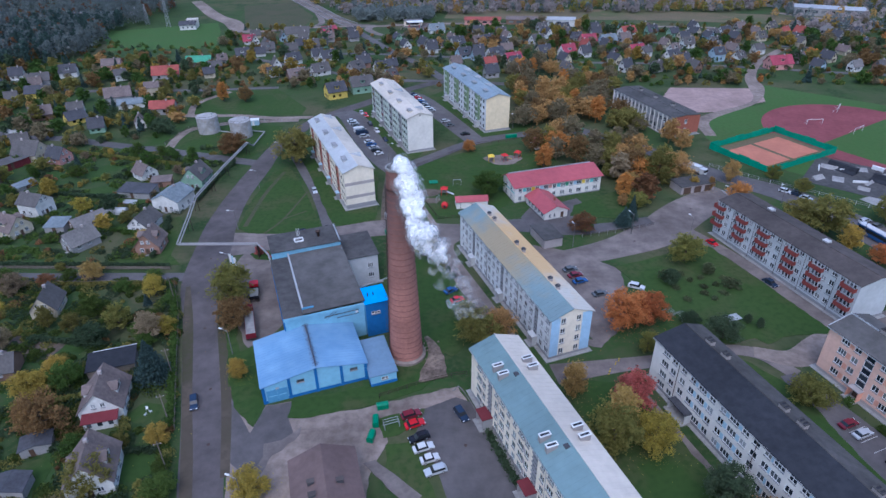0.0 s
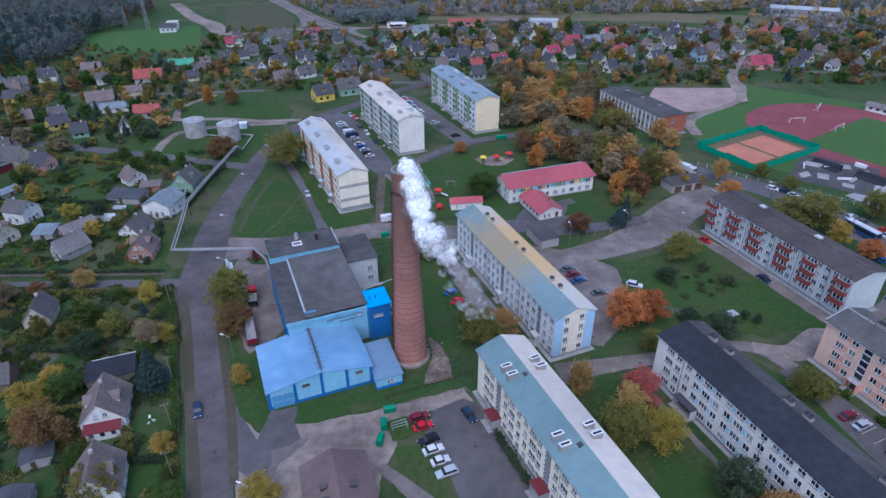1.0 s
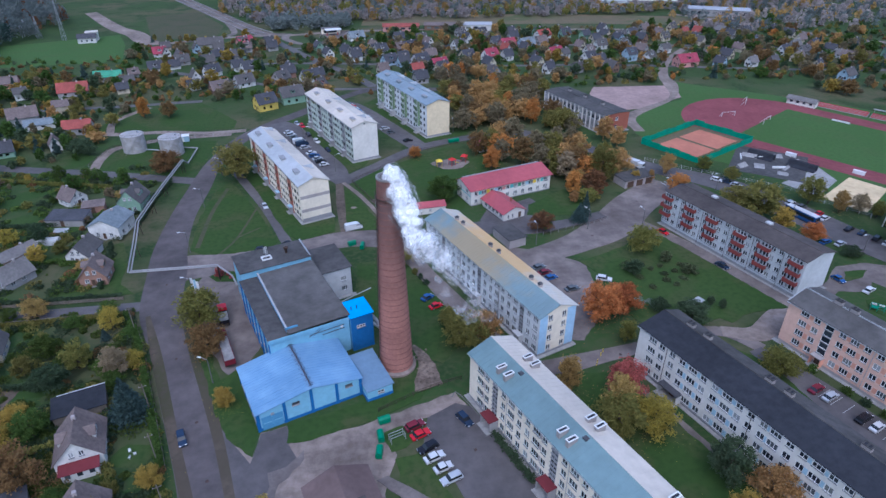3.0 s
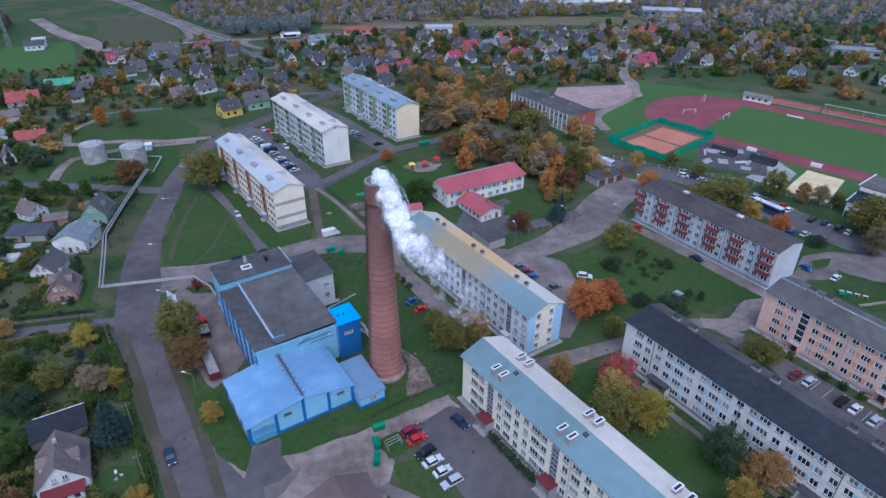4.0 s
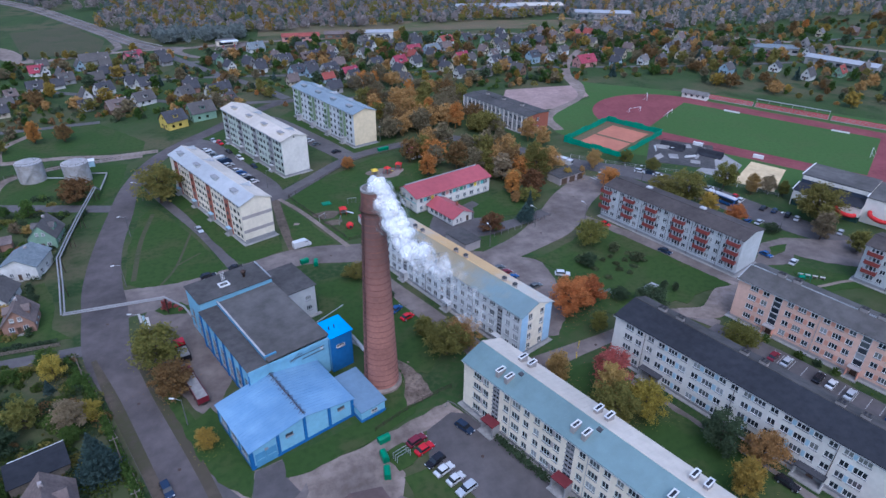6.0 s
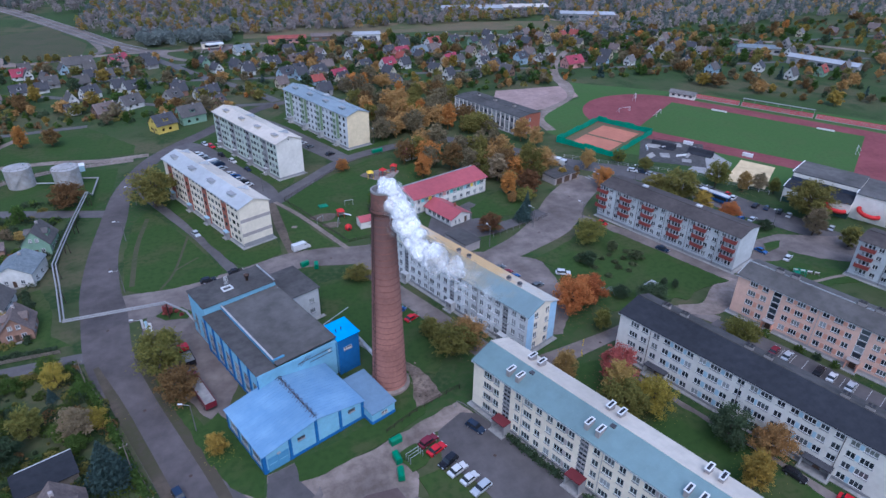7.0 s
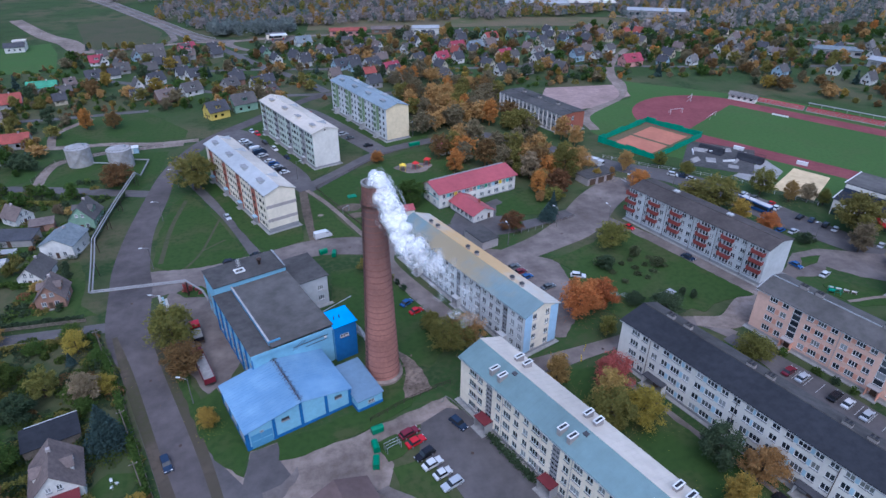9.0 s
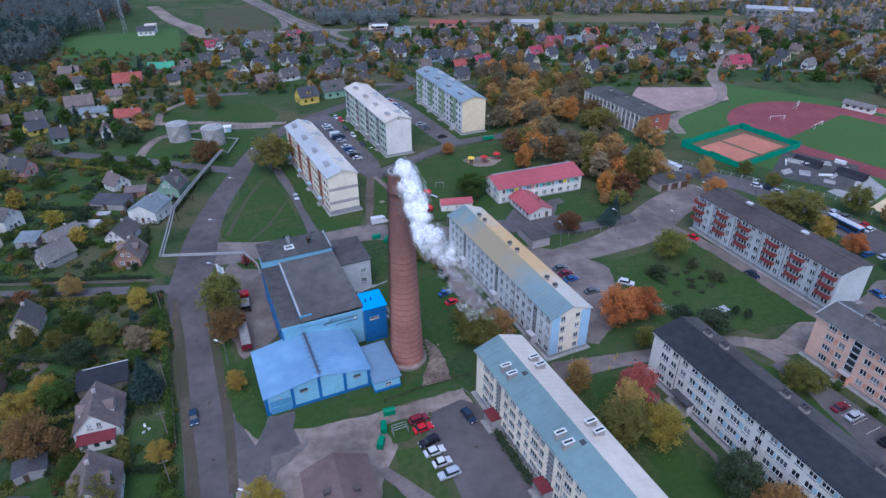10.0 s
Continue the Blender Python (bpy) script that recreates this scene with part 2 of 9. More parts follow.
M["steel"] = surface("galvanised_steel", (0.4, 0.42, 0.43), (0.3, 0.31, 0.32), 2, 0.3, 0.2, 0.6, 0.5, bump=0.05)
M["bitumen"] = surface("dark_roofing_felt", (0.075, 0.07, 0.068), (0.05, 0.047, 0.047), 0.5, 0.09, 0.3, 0.9)
M["grey_felt"] = surface("worn_grey_felt", (0.105, 0.098, 0.094), (0.075, 0.07, 0.067), 0.4, 0.09, 0.3, 0.9)
M["brown_bitumen"] = surface("brown_roofing_felt", (0.075, 0.062, 0.058), (0.052, 0.043, 0.041), 0.5, 0.09, 0.3, 0.9)
M["navy_felt"] = surface("blue_black_roofing", (0.034, 0.036, 0.043), (0.025, 0.026, 0.032), 0.6, 0.08, 0.2, 0.92, spec=0.12)
# roof_pale on an east slope paints in the bright sky it mirrors
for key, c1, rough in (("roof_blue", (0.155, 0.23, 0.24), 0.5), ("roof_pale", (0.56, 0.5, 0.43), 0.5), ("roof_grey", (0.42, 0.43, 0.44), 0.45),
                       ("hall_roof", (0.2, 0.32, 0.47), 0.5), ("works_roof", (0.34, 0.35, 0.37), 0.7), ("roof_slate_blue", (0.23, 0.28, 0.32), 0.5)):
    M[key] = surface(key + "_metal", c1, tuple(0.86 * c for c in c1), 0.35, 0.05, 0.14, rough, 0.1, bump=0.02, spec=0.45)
M["hall_roof"] = surface("weathered_blue_metal", (0.145, 0.265, 0.42), (0.2, 0.325, 0.465), 0.25, 0.12, 0.12, 0.5, 0.1, bump=0.02, spec=0.45, ramp=(0.4, 0.75))
# rust stains over clean metal; the east metal is paled for sky glare
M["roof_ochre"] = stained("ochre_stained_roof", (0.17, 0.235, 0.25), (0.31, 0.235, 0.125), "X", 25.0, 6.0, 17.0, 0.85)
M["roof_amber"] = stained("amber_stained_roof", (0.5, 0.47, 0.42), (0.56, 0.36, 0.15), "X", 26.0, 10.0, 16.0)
for key, c1 in (("white_render", (0.67, 0.64, 0.59)), ("cool_render", (0.6, 0.61, 0.61)), ("grey_render", (0.46, 0.46, 0.46)), ("cream_render", (0.74, 0.66, 0.53)),
                ("sand_render", (0.72, 0.6, 0.4)), ("pink_render", (0.68, 0.44, 0.34)), ("blue_render", (0.36, 0.52, 0.68)), ("taupe_render", (0.36, 0.32, 0.31)),
                ("plinth", (0.27, 0.265, 0.27)), ("shaft_render", (0.3, 0.275, 0.265)), ("balcony_red", (0.2, 0.045, 0.038)), ("balcony_wall", (0.5, 0.52, 0.53)), ("balcony_green", (0.2, 0.28, 0.17)), ("annex_roof", (0.13, 0.2, 0.285)), ("canopy_red", (0.13, 0.022, 0.028)), ("salmon", (0.6, 0.3, 0.21)), ("mint", (0.48, 0.53, 0.46)),
                ("boiler_blue", (0.1, 0.27, 0.45)), ("deep_blue", (0.02, 0.12, 0.33)), ("bright_blue", (0.02, 0.3, 0.75)), ("pale_blue", (0.21, 0.42, 0.57)),
                ("panel_blue", (0.36, 0.51, 0.61)), ("brick_red", (0.3, 0.1, 0.065)), ("green_paint", (0.02, 0.2, 0.1)), ("yellow_paint", (0.7, 0.5, 0.05)),
                ("turquoise", (0.15, 0.45, 0.45)), ("red_paint", (0.5, 0.03, 0.03)), ("seat_red", (0.4, 0.05, 0.06))):
    M[key] = surface(key, c1, tuple(0.88 * c for c in c1), 0.8, 0.12, 0.12, 0.85, bump=0.06)
M["mauve_roof"] = surface("mauve_brown_metal_roof", (0.13, 0.088, 0.08), (0.1, 0.068, 0.062), 0.5, 0.12, 0.2, 0.6, bump=0.05)
M["clerestory_blue"] = surface("dark_blue_sheet_metal", (0.028, 0.038, 0.062), (0.022, 0.03, 0.05), 0.8, 0.2, 0.15, 0.6, bump=0.03)
M["green_wall"] = surface("dark_green_wall", (0.025, 0.06, 0.05), (0.018, 0.045, 0.038), 0.8, 0.2, 0.2, 0.8, bump=0.05)
M["red_roof"] = surface("raspberry_metal_roof", (0.36, 0.08, 0.09), (0.3, 0.068, 0.078), 0.5, 0.08, 0.14, 0.5, 0.1, bump=0.05)
for key, c1 in (("slate", (0.1, 0.092, 0.09)), ("dark_slate", (0.065, 0.065, 0.075)), ("eternit", (0.17, 0.158, 0.152)), ("tile_red", (0.3, 0.075, 0.06)),
                ("tile_brown", (0.165, 0.128, 0.118)), ("sheet_green", (0.08, 0.3, 0.18)), ("sheet_blue", (0.18, 0.21, 0.23)), ("sheet_pink", (0.3, 0.05, 0.08))):
    M[key] = surface("house_roof_" + key, c1, tuple(0.7 * c for c in c1), 1.4, 0.25, 0.2, 0.8, bump=0.15)
for key, c1 in (("w_white", (0.6, 0.59, 0.57)), ("w_grey", (0.3, 0.29, 0.285)), ("w_cream", (0.5, 0.44, 0.33)), ("w_yellow", (0.55, 0.42, 0.09)), ("w_pink", (0.5, 0.26, 0.23)),
                ("w_green", (0.22, 0.34, 0.25)), ("w_brown", (0.19, 0.12, 0.085)), ("w_brick", (0.3, 0.175, 0.13)), ("w_blue", (0.32, 0.42, 0.5))):
    M[key] = surface("house_wall_" + key, c1, tuple(0.85 * c for c in c1), 1.0, 0.3, 0.15, 0.88, bump=0.1)
for key, c1, c2 in (("leaf_green", (0.1, 0.145, 0.034), (0.06, 0.1, 0.026)), ("leaf_olive", (0.215, 0.195, 0.052), (0.145, 0.145, 0.042)),
                    ("leaf_yellow", (0.44, 0.32, 0.06), (0.27, 0.22, 0.055)), ("leaf_orange", (0.5, 0.2, 0.062), (0.33, 0.15, 0.052)),
                    ("leaf_rust", (0.225, 0.128, 0.055), (0.15, 0.09, 0.045)), ("leaf_red", (0.48, 0.12, 0.11), (0.32, 0.1, 0.09)),
                    ("leaf_dark", (0.08, 0.112, 0.06), (0.055, 0.082, 0.045)), ("leaf_dusk", (0.105, 0.12, 0.06), (0.078, 0.092, 0.045)), ("leaf_amber", (0.45, 0.285, 0.1), (0.3, 0.2, 0.08)), ("leaf_bare", (0.29, 0.232, 0.14), (0.21, 0.175, 0.105)), ("leaf_spruce", (0.07, 0.105, 0.093), (0.05, 0.08, 0.072))):
    M[key] = leaf_surface(key, c1, c2)
# greys lifted to paint distance haze into far twigs and pines
M["twigs"] = leaf_surface("haze_paled_twigs", (0.33, 0.29, 0.27), (0.29, 0.255, 0.24))
M["hazed_pine"] = leaf_surface("haze_greyed_pine", (0.2, 0.225, 0.215), (0.17, 0.195, 0.185))
M["bark"] = surface("bark", (0.1, 0.075, 0.058), (0.06, 0.045, 0.036), 3, 0.4, 0.2, 0.95, bump=0.5)
for key, c1 in (("car_white", (0.6, 0.6, 0.61)), ("car_silver", (0.42, 0.44, 0.47)), ("car_red", (0.5, 0.015, 0.025)), ("car_wine", (0.17, 0.02, 0.035)),
                ("car_black", (0.015, 0.015, 0.02)), ("car_blue", (0.03, 0.09, 0.25)), ("car_navy", (0.02, 0.035, 0.07)), ("car_grey", (0.12, 0.13, 0.14))):
    M[key] = surface(key + "_paint", c1, c1, 2, 0.5, 0.06, 0.22, 0.2, bump=0, spec=0.5)
M["car_glass"] = surface("tinted_car_glass", (0.015, 0.018, 0.022), (0.02, 0.022, 0.026), 2, 0.5, 0.1, 0.08, bump=0, spec=0.5)
M["rubber"] = surface("tyre_rubber", (0.02, 0.02, 0.02), (0.03, 0.03, 0.03), 5, 1, 0.1, 0.9, bump=0)
M["alloy"] = surface("wheel_alloy", (0.5, 0.5, 0.52), (0.42, 0.42, 0.44), 5, 1, 0.1, 0.35, 0.8, bump=0)
M["lamp_glass"] = surface("headlight_glass", (0.7, 0.72, 0.75), (0.6, 0.62, 0.65), 5, 1, 0.05, 0.1, bump=0, spec=0.5)
M["plastic_green"] = surface("green_plastic", (0.01, 0.19, 0.095), (0.008, 0.14, 0.07), 3, 0.5, 0.15, 0.5, bump=0.03)
M["net_green"] = surface("green_windbreak_net", (0.015, 0.25, 0.155), (0.012, 0.19, 0.115), 1.5, 0.2, 0.2, 0.85, bump=0.1)
M["tank_paint"] = surface("streaked_tank_paint", (0.38, 0.37, 0.37), (0.28, 0.255, 0.24), 0.5, 0.2, 0.25, 0.6, bump=0.05)
M["timber"] = surface("grey_timber", (0.2, 0.17, 0.14), (0.13, 0.11, 0.09), 3, 0.4, 0.2, 0.9)


# ---------------------------------------------------------------- mesh building
class Geo:
    """Corners and faces of one mesh."""

    def __init__(self):
        self.v, self.f = [], []

    def poly(self, *points):
        k = len(self.v)
        self.v += [tuple(p) for p in points]
        self.f.append(tuple(range(k, k + len(points))))
        return self

    def box(self, x0, y0, z0, x1, y1, z1):
        k = len(self.v)
        self.v += [(x, y, z) for z in (z0, z1) for x, y in ((x0, y0), (x1, y0), (x1, y1), (x0, y1))]
        self.f += [tuple(k + i for i in q) for q in ((3, 2, 1, 0), (4, 5, 6, 7), (0, 1, 5, 4), (1, 2, 6, 5), (2, 3, 7, 6), (3, 0, 4, 7))]
        return self

    def prism(self, outline, z0, z1):
        """An outline in the plan, counter-clockwise, raised from z0 to z1."""
        k, n = len(self.v), len(outline)
        self.v += [(x, y, z0) for x, y in outline] + [(x, y, z1) for x, y in outline]
        self.f += [tuple(range(k + n - 1, k - 1, -1)), tuple(range(k + n, k + 2 * n))]
        self.f += [(k + i, k + (i + 1) % n, k + n + (i + 1) % n, k + n + i) for i in range(n)]
        return self

    def tube(self, p, q, r0, r1=None, sides=8, caps=True):
        p, q, r1 = Vector(p), Vector(q), r0 if r1 is None else r1
        way = (q - p).normalized()
        s = way.cross(Vector((0, 0, 1) if abs(way.z) < 0.9 else (1, 0, 0))).normalized()
        t = way.cross(s)
        k = len(self.v)
        for end, r in ((p, r0), (q, r1)):
            for i in range(sides):
                w = 2 * math.pi * i / sides
                self.v.append(tuple(end + r * (math.cos(w) * s + math.sin(w) * t)))
        self.f += [(k + i, k + sides + i, k + sides + (i + 1) % sides, k + (i + 1) % sides) for i in range(sides)]
        if caps:
            self.f += [tuple(k + i for i in range(sides)), tuple(k + sides + i for i in reversed(range(sides)))]
        return self

    def lathe(self, profile, sides=32, cx=0.0, cy=0.0):
        """Rings of (radius, height) about an upright axis."""
        k = len(self.v)
        for r, z in profile:
            self.v += [(cx + r * math.cos(2 * math.pi * i / sides), cy + r * math.sin(2 * math.pi * i / sides), z) for i in range(sides)]
        for j in range(len(profile) - 1):
            b = k + j * sides
            self.f += [(b + i, b + (i + 1) % sides, b + sides + (i + 1) % sides, b + sides + i) for i in range(sides)]
        return self

    def mesh(self, name, material, smooth=False):
        me = bpy.data.meshes.new(name)
        spots, index = {}, []
        for x, y, z in self.v:
            index.append(spots.setdefault((round(x, 4), round(y, 4), round(z, 4)), len(spots)))
        faces = [tuple(dict.fromkeys(index[i] for i in f)) for f in self.f]
        me.from_pydata(list(spots), [], [f for f in faces if len(f) > 2])
        me.materials.append(material)
        if smooth:
            me.polygons.foreach_set("use_smooth", [True] * len(me.polygons))
        me.update()
        return me


def part(name, geo, material, parent, label="", m=None, smooth=False):
    """One mesh under a thing or a part; geo may be a mesh that alike parts share."""
    me = geo.mesh(name, material, smooth) if isinstance(geo, Geo) else geo
    ob = new(name, me)
    ob.parent = parent
    if m is not None:
        ob.matrix_basis = m
    return tagged(ob, label)


def thing(name, label, category, m=None, group="", kind=""):
    """An empty at the base of a thing."""
    ob = new(name)
    ob.empty_display_size = 0.5
    if m is not None:
        ob.matrix_basis = m
    return tagged(ob, label, category, group, kind)


def single(name, geo, material, label, category, m=None, group="", kind="", smooth=False):
    """A thing of one mesh."""
    ob = new(name, geo.mesh(name, material, smooth) if isinstance(geo, Geo) else geo)
    if m is not None:
        ob.matrix_basis = m
    return tagged(ob, label, category, group, kind)


def glide(points, steps=5):
    """A smooth line through points of a plan."""
    p = [Vector(q) for q in points]
    p = [2 * p[0] - p[1]] + p + [2 * p[-1] - p[-2]]
    line = []
    for i in range(1, len(p) - 2):
        for s in range(steps):
            u = s / steps
            line.append(0.5 * ((2 * p[i]) + (p[i + 1] - p[i - 1]) * u + (2 * p[i - 1] - 5 * p[i] + 4 * p[i + 1] - p[i + 2]) * u * u
                               + (3 * p[i] - p[i - 1] - 3 * p[i + 1] + p[i + 2]) * u ** 3))
    return line + [p[-2]]


def strip(geo, points, width, z0, z1, shift=0.0, steps=5):
    """A band along a line of the plan, width a number or one per point, shifted sideways to its left."""
    rows = [(*q, width[i] if isinstance(width, (list, tuple)) else width) for i, q in enumerate(points)]
    line = glide([Vector(r) for r in rows], steps)
    k, n = len(geo.v), len(line)
    for i, p in enumerate(line):
        way = (line[min(i + 1, n - 1)] - line[max(i - 1, 0)]).xy.normalized()
        side = Vector((-way.y, way.x))
        for edge in (shift + p.z / 2, shift - p.z / 2):
            q = p.xy + side * edge
            geo.v += [(q.x, q.y, z0), (q.x, q.y, z1)]
    for i in range(n - 1):
        a, b = k + 4 * i, k + 4 * i + 4
        geo.f += [(a + 1, a + 3, b + 3, b + 1), (a, a + 1, b + 1, b), (a + 3, a + 2, b + 2, b + 3)]
    geo.f += [(k, k + 2, k + 3, k + 1), (k + 4 * n - 4, k + 4 * n - 3, k + 4 * n - 1, k + 4 * n - 2)]
    return geo


# ---------------------------------------------------------------- ground, roads and lawns
g = Geo()
for i in range(12):
    for j in range(12):
        x, y = -3000 + 500 * i, -2600 + 500 * j
        g.poly((x, y, 0), (x + 500, y, 0), (x + 500, y + 500, 0), (x, y + 500, 0))
single("ground", g, M["ground"], "rough autumn grass and garden soil between the houses", "ground", kind="structure")


def road(name, label, points, width, material="asphalt", z=0.06, category="road", steps=5):
    return single(name, strip(Geo(), points, width, -0.1, z, steps=steps), M[material], label, category, kind="structure")


def plate(name, label, outline, material, z=0.07, category="pavement"):
    rng, edge = random.Random(len(label) + int(outline[0][0])), []
    for p, q in zip(outline, outline[1:] + outline[:1]):          # worn, uneven rims
        p, q = Vector(p), Vector(q)
        n = min(14, max(1, int((q - p).length / 1.6))) if material != "asphalt" else 1
        side = Vector((p.y - q.y, q.x - p.x)).normalized()
        edge += [p.lerp(q, i / n) + side * (rng.uniform(-0.28, 0.28) if i else 0) for i in range(n)]
    return single(name, Geo().prism([tuple(p) for p in edge], -0.1, z), M[material], label, category, kind="structure")


MAIN = [(60, -170), (24, -80), (-12, 8), (-28, 42), (-37.5, 68), (-45.2, 87.3), (-50.2, 104.1), (-57.2, 123.4), (-64.5, 143.2), (-70.6, 159.3), (-73.3, 178.2), (-75.6, 193), (-76.6, 214),
        (-75.3, 239.7), (-73.8, 263.8), (-67.4, 288), (-58, 305), (-42, 324), (-28.7, 340), (-1.4, 362), (33, 356), (70, 362)]
road("road", "worn grey asphalt street with patched edges", MAIN, [8, 8, 8, 8, 8, 8.4, 9.6, 9.8, 9.8, 10.8, 11.4, 10.4, 8.8, 8.4, 7, 7, 7, 7, 6.5, 6, 6, 6], "street_asphalt", 0.05)
road("road", "narrow asphalt lane between gardens", [(-72, 162), (-100, 162), (-131, 162.3), (-170, 166), (-240, 180)], 4.4, "asphalt", 0.04)
road("road", "asphalt lane past wooden houses", [(-76, 245), (-100, 253), (-119.6, 259.2), (-147.8, 266.8), (-171.9, 274), (-207.5, 281), (-300, 305)], 5.5, "asphalt", 0.04)
road("road", "gravel drive round the fuel tanks", [(-121, 261), (-122, 275), (-118.7, 287), (-100, 295), (-72, 298)], 4, "gravel", 0.035)
road("road", "rutted dirt track over the meadow", [(-150, 312), (-129.6, 305.5), (-104, 305), (-85, 301), (-66, 302)], [2.5, 4, 4, 4, 4], "gravel", 0.03)
road("road", "rutted dirt track", [(-128, 306), (-131, 325), (-120, 345)], 3.5, "gravel", 0.028)
road("road", "broken asphalt street with muddy edges", [(-70, 180.5), (-52, 183), (-36, 187), (-18.7, 191.5), (2.1, 188), (18, 192)], [15, 11, 10, 10.5, 11, 8], "old_asphalt", 0.045)
road("road", "worn asphalt drive along a block of flats", [(3, 188), (-0.6, 177), (9.5, 150), (19.5, 124), (24, 112)], [9, 6.5, 6, 6, 5], "old_asphalt", 0.04)
road("road", "asphalt courtyard lane at the kindergarten", [(16, 192), (28, 192.5), (42, 189.5), (56, 192), (69, 196)], [7, 9, 7, 5, 5], "asphalt", 0.055)
road("road", "wide patched street with pale dust", [(38, 172), (53, 178), (68, 187), (84, 203), (103, 217)], [9, 11, 15, 15, 14], "old_asphalt", 0.05)
STREET = [(60, 282), (78, 266), (93.8, 245), (105.5, 231), (124, 213.7), (135, 192.4), (141.5, 174.5), (148.5, 157), (155, 141), (168, 108), (190, 50)]
road("road", "asphalt street with parking bays", STREET, [7, 7, 9, 10, 13, 15, 15, 13, 10, 9, 9], "asphalt", 0.058)
road("road", "asphalt drive past the blocks of flats", [(-22, 236), (-7.3, 250.3), (12, 268), (35.1, 277.1), (60, 281)], [7, 6, 6, 6, 6], "asphalt", 0.05)
road("road", "asphalt yard with parked cars in a row", [(-21, 236), (-26, 250), (-35.9, 273.3), (-46, 300), (-53, 310)], [6, 12, 12.5, 12, 10], "asphalt", 0.056)
road("road", "asphalt yard with parked cars", [(12, 270), (-0.7, 299), (-15, 330), (-26, 342)], [9, 10.5, 10.5, 8], "asphalt", 0.054)
road("road", "narrow asphalt drive", [(-38, 188), (-47.9, 216.3), (-58, 239.4), (-66, 258), (-71, 276)], 3.4, "asphalt", 0.052)
road("road", "trodden footpath", [(-22.5, 237), (-22, 215), (-20.5, 195)], 3.0, "soil", 0.03)
road("road", "pale trodden footpath", [(-21, 236), (-13.8, 220.8), (-3.6, 193)], 1.7, "gravel", 0.087)
road("road", "trodden footpath over the lawn", [(-55.6, 197.4), (-51, 201.5), (-48.8, 203.2)], 0.7, "worn", 0.092)
road("road", "narrow drive in front of red balconies", [(76, 192), (83, 181), (92.5, 161), (100.5, 138), (106, 132)], [5, 5, 5, 5.5, 5], "old_asphalt", 0.048)
road("road", "pale dusty lane", [(101, 137), (93, 131), (84, 126.5), (75.5, 129)], [6, 8, 6, 4], "gravel", 0.05)
road("road", "asphalt path between blocks", [(26, 121), (38, 123.5), (52, 126), (66, 129.5), (76, 128.5), (82, 121)], [7, 5, 4, 3.5, 4, 4], "old_asphalt", 0.046)
road("road", "asphalt parking strip before a pink block", [(80, 121), (84.5, 106), (91.5, 86), (101, 58), (110, 30)], [4, 10, 10, 10, 10], "asphalt", 0.05)
road("road", "narrow asphalt path along a white block", [(43.5, 117), (50, 99), (57, 80), (65, 57)], 3.2, "old_asphalt", 0.05)
HIGHWAY = [(-340, 910), (-245, 800), (-198, 736), (-158, 664), (-124, 600), (-97, 548), (-79, 522), (-60, 516)]
road("road", "wide highway with crash barriers", HIGHWAY, [14, 14, 14, 14, 14, 13, 12, 10], "old_asphalt", 0.07)
road("road", "slip road down from the highway", [(-124, 596), (-113, 566), (-106, 542), (-104, 526), (-113, 513)], [4, 5, 5, 5, 6], "old_asphalt", 0.065)
road("road", "drive round the petrol station", [(-62, 515), (-62, 501), (-47, 481), (-36, 483), (-27, 498), (-20, 512), (-16, 522)], [6, 6, 5, 5, 6, 7, 6], "old_asphalt", 0.064)
road("road", "pale country road", [(-245, 640), (-203, 567), (-179, 537), (-160, 504), (-137, 503), (-112, 512), (-84, 517), (-56, 516), (-35, 521), (-16, 524), (60, 520), (200, 500)], [10, 12, 14, 13, 6, 6, 6, 6, 7, 7, 5, 5], "gravel", 0.06)
road("road", "asphalt street among gardens", [(-72, 505), (-66, 489), (-35.7, 428), (-17.5, 398.6), (-3, 366)], 6, "asphalt", 0.05)
road("road", "pale lane climbing between houses", [(117, 274), (122, 296), (155, 320), (167, 345), (172, 365), (189, 396), (222, 434)], [5, 6, 3, 8, 6, 5, 5], "gravel", 0.05)
road("road", "pale road along the railway", [(270, 560), (316, 503), (355, 444), (419, 386), (460, 335), (560, 250)], 7, "gravel", 0.06)
road("road", "village street", [(-90, 430), (-30, 424), (60, 404), (150, 394), (260, 366), (420, 340)], 4.5, "asphalt", 0.04)
road("road", "village street", [(-60, 470), (60, 462), (200, 444), (330, 415), (520, 400)], 4.5, "asphalt", 0.04)
road("road", "village lane", [(-140, 425), (-80, 388), (-40, 368), (-6, 362)], 4.5, "asphalt", 0.042)
road("road", "village lane", [(-290, 395), (-220, 352), (-150, 348), (-95, 352)], 4, "asphalt", 0.04)

plate("pavement", "pale trodden gravel yard with puddled mud", [(-41.5, 91), (-40, 84), (-30, 86), (-13.4, 84), (-14, 92), (-11, 101), (-13.5, 106.5), (-4.2, 110.2), (6, 111.5), (3.5, 117), (-4.5, 114.5), (-16, 110.6), (-24, 108.7), (-33.4, 107), (-33.2, 112.3), (-39, 111), (-40, 104.6), (-46, 110.6), (-48.4, 114), (-46.6, 104)], "gravel", 0.055)
plate("pavement", "broken asphalt apron before the hall gate", [(-43.4, 96.4), (-39, 93), (-36, 93), (-34.5, 97), (-31, 103), (-33, 107), (-33.4, 112.1), (-38.9, 110.8), (-40.2, 103), (-44.5, 109), (-47.6, 113.6), (-45.5, 103)], "asphalt", 0.062)
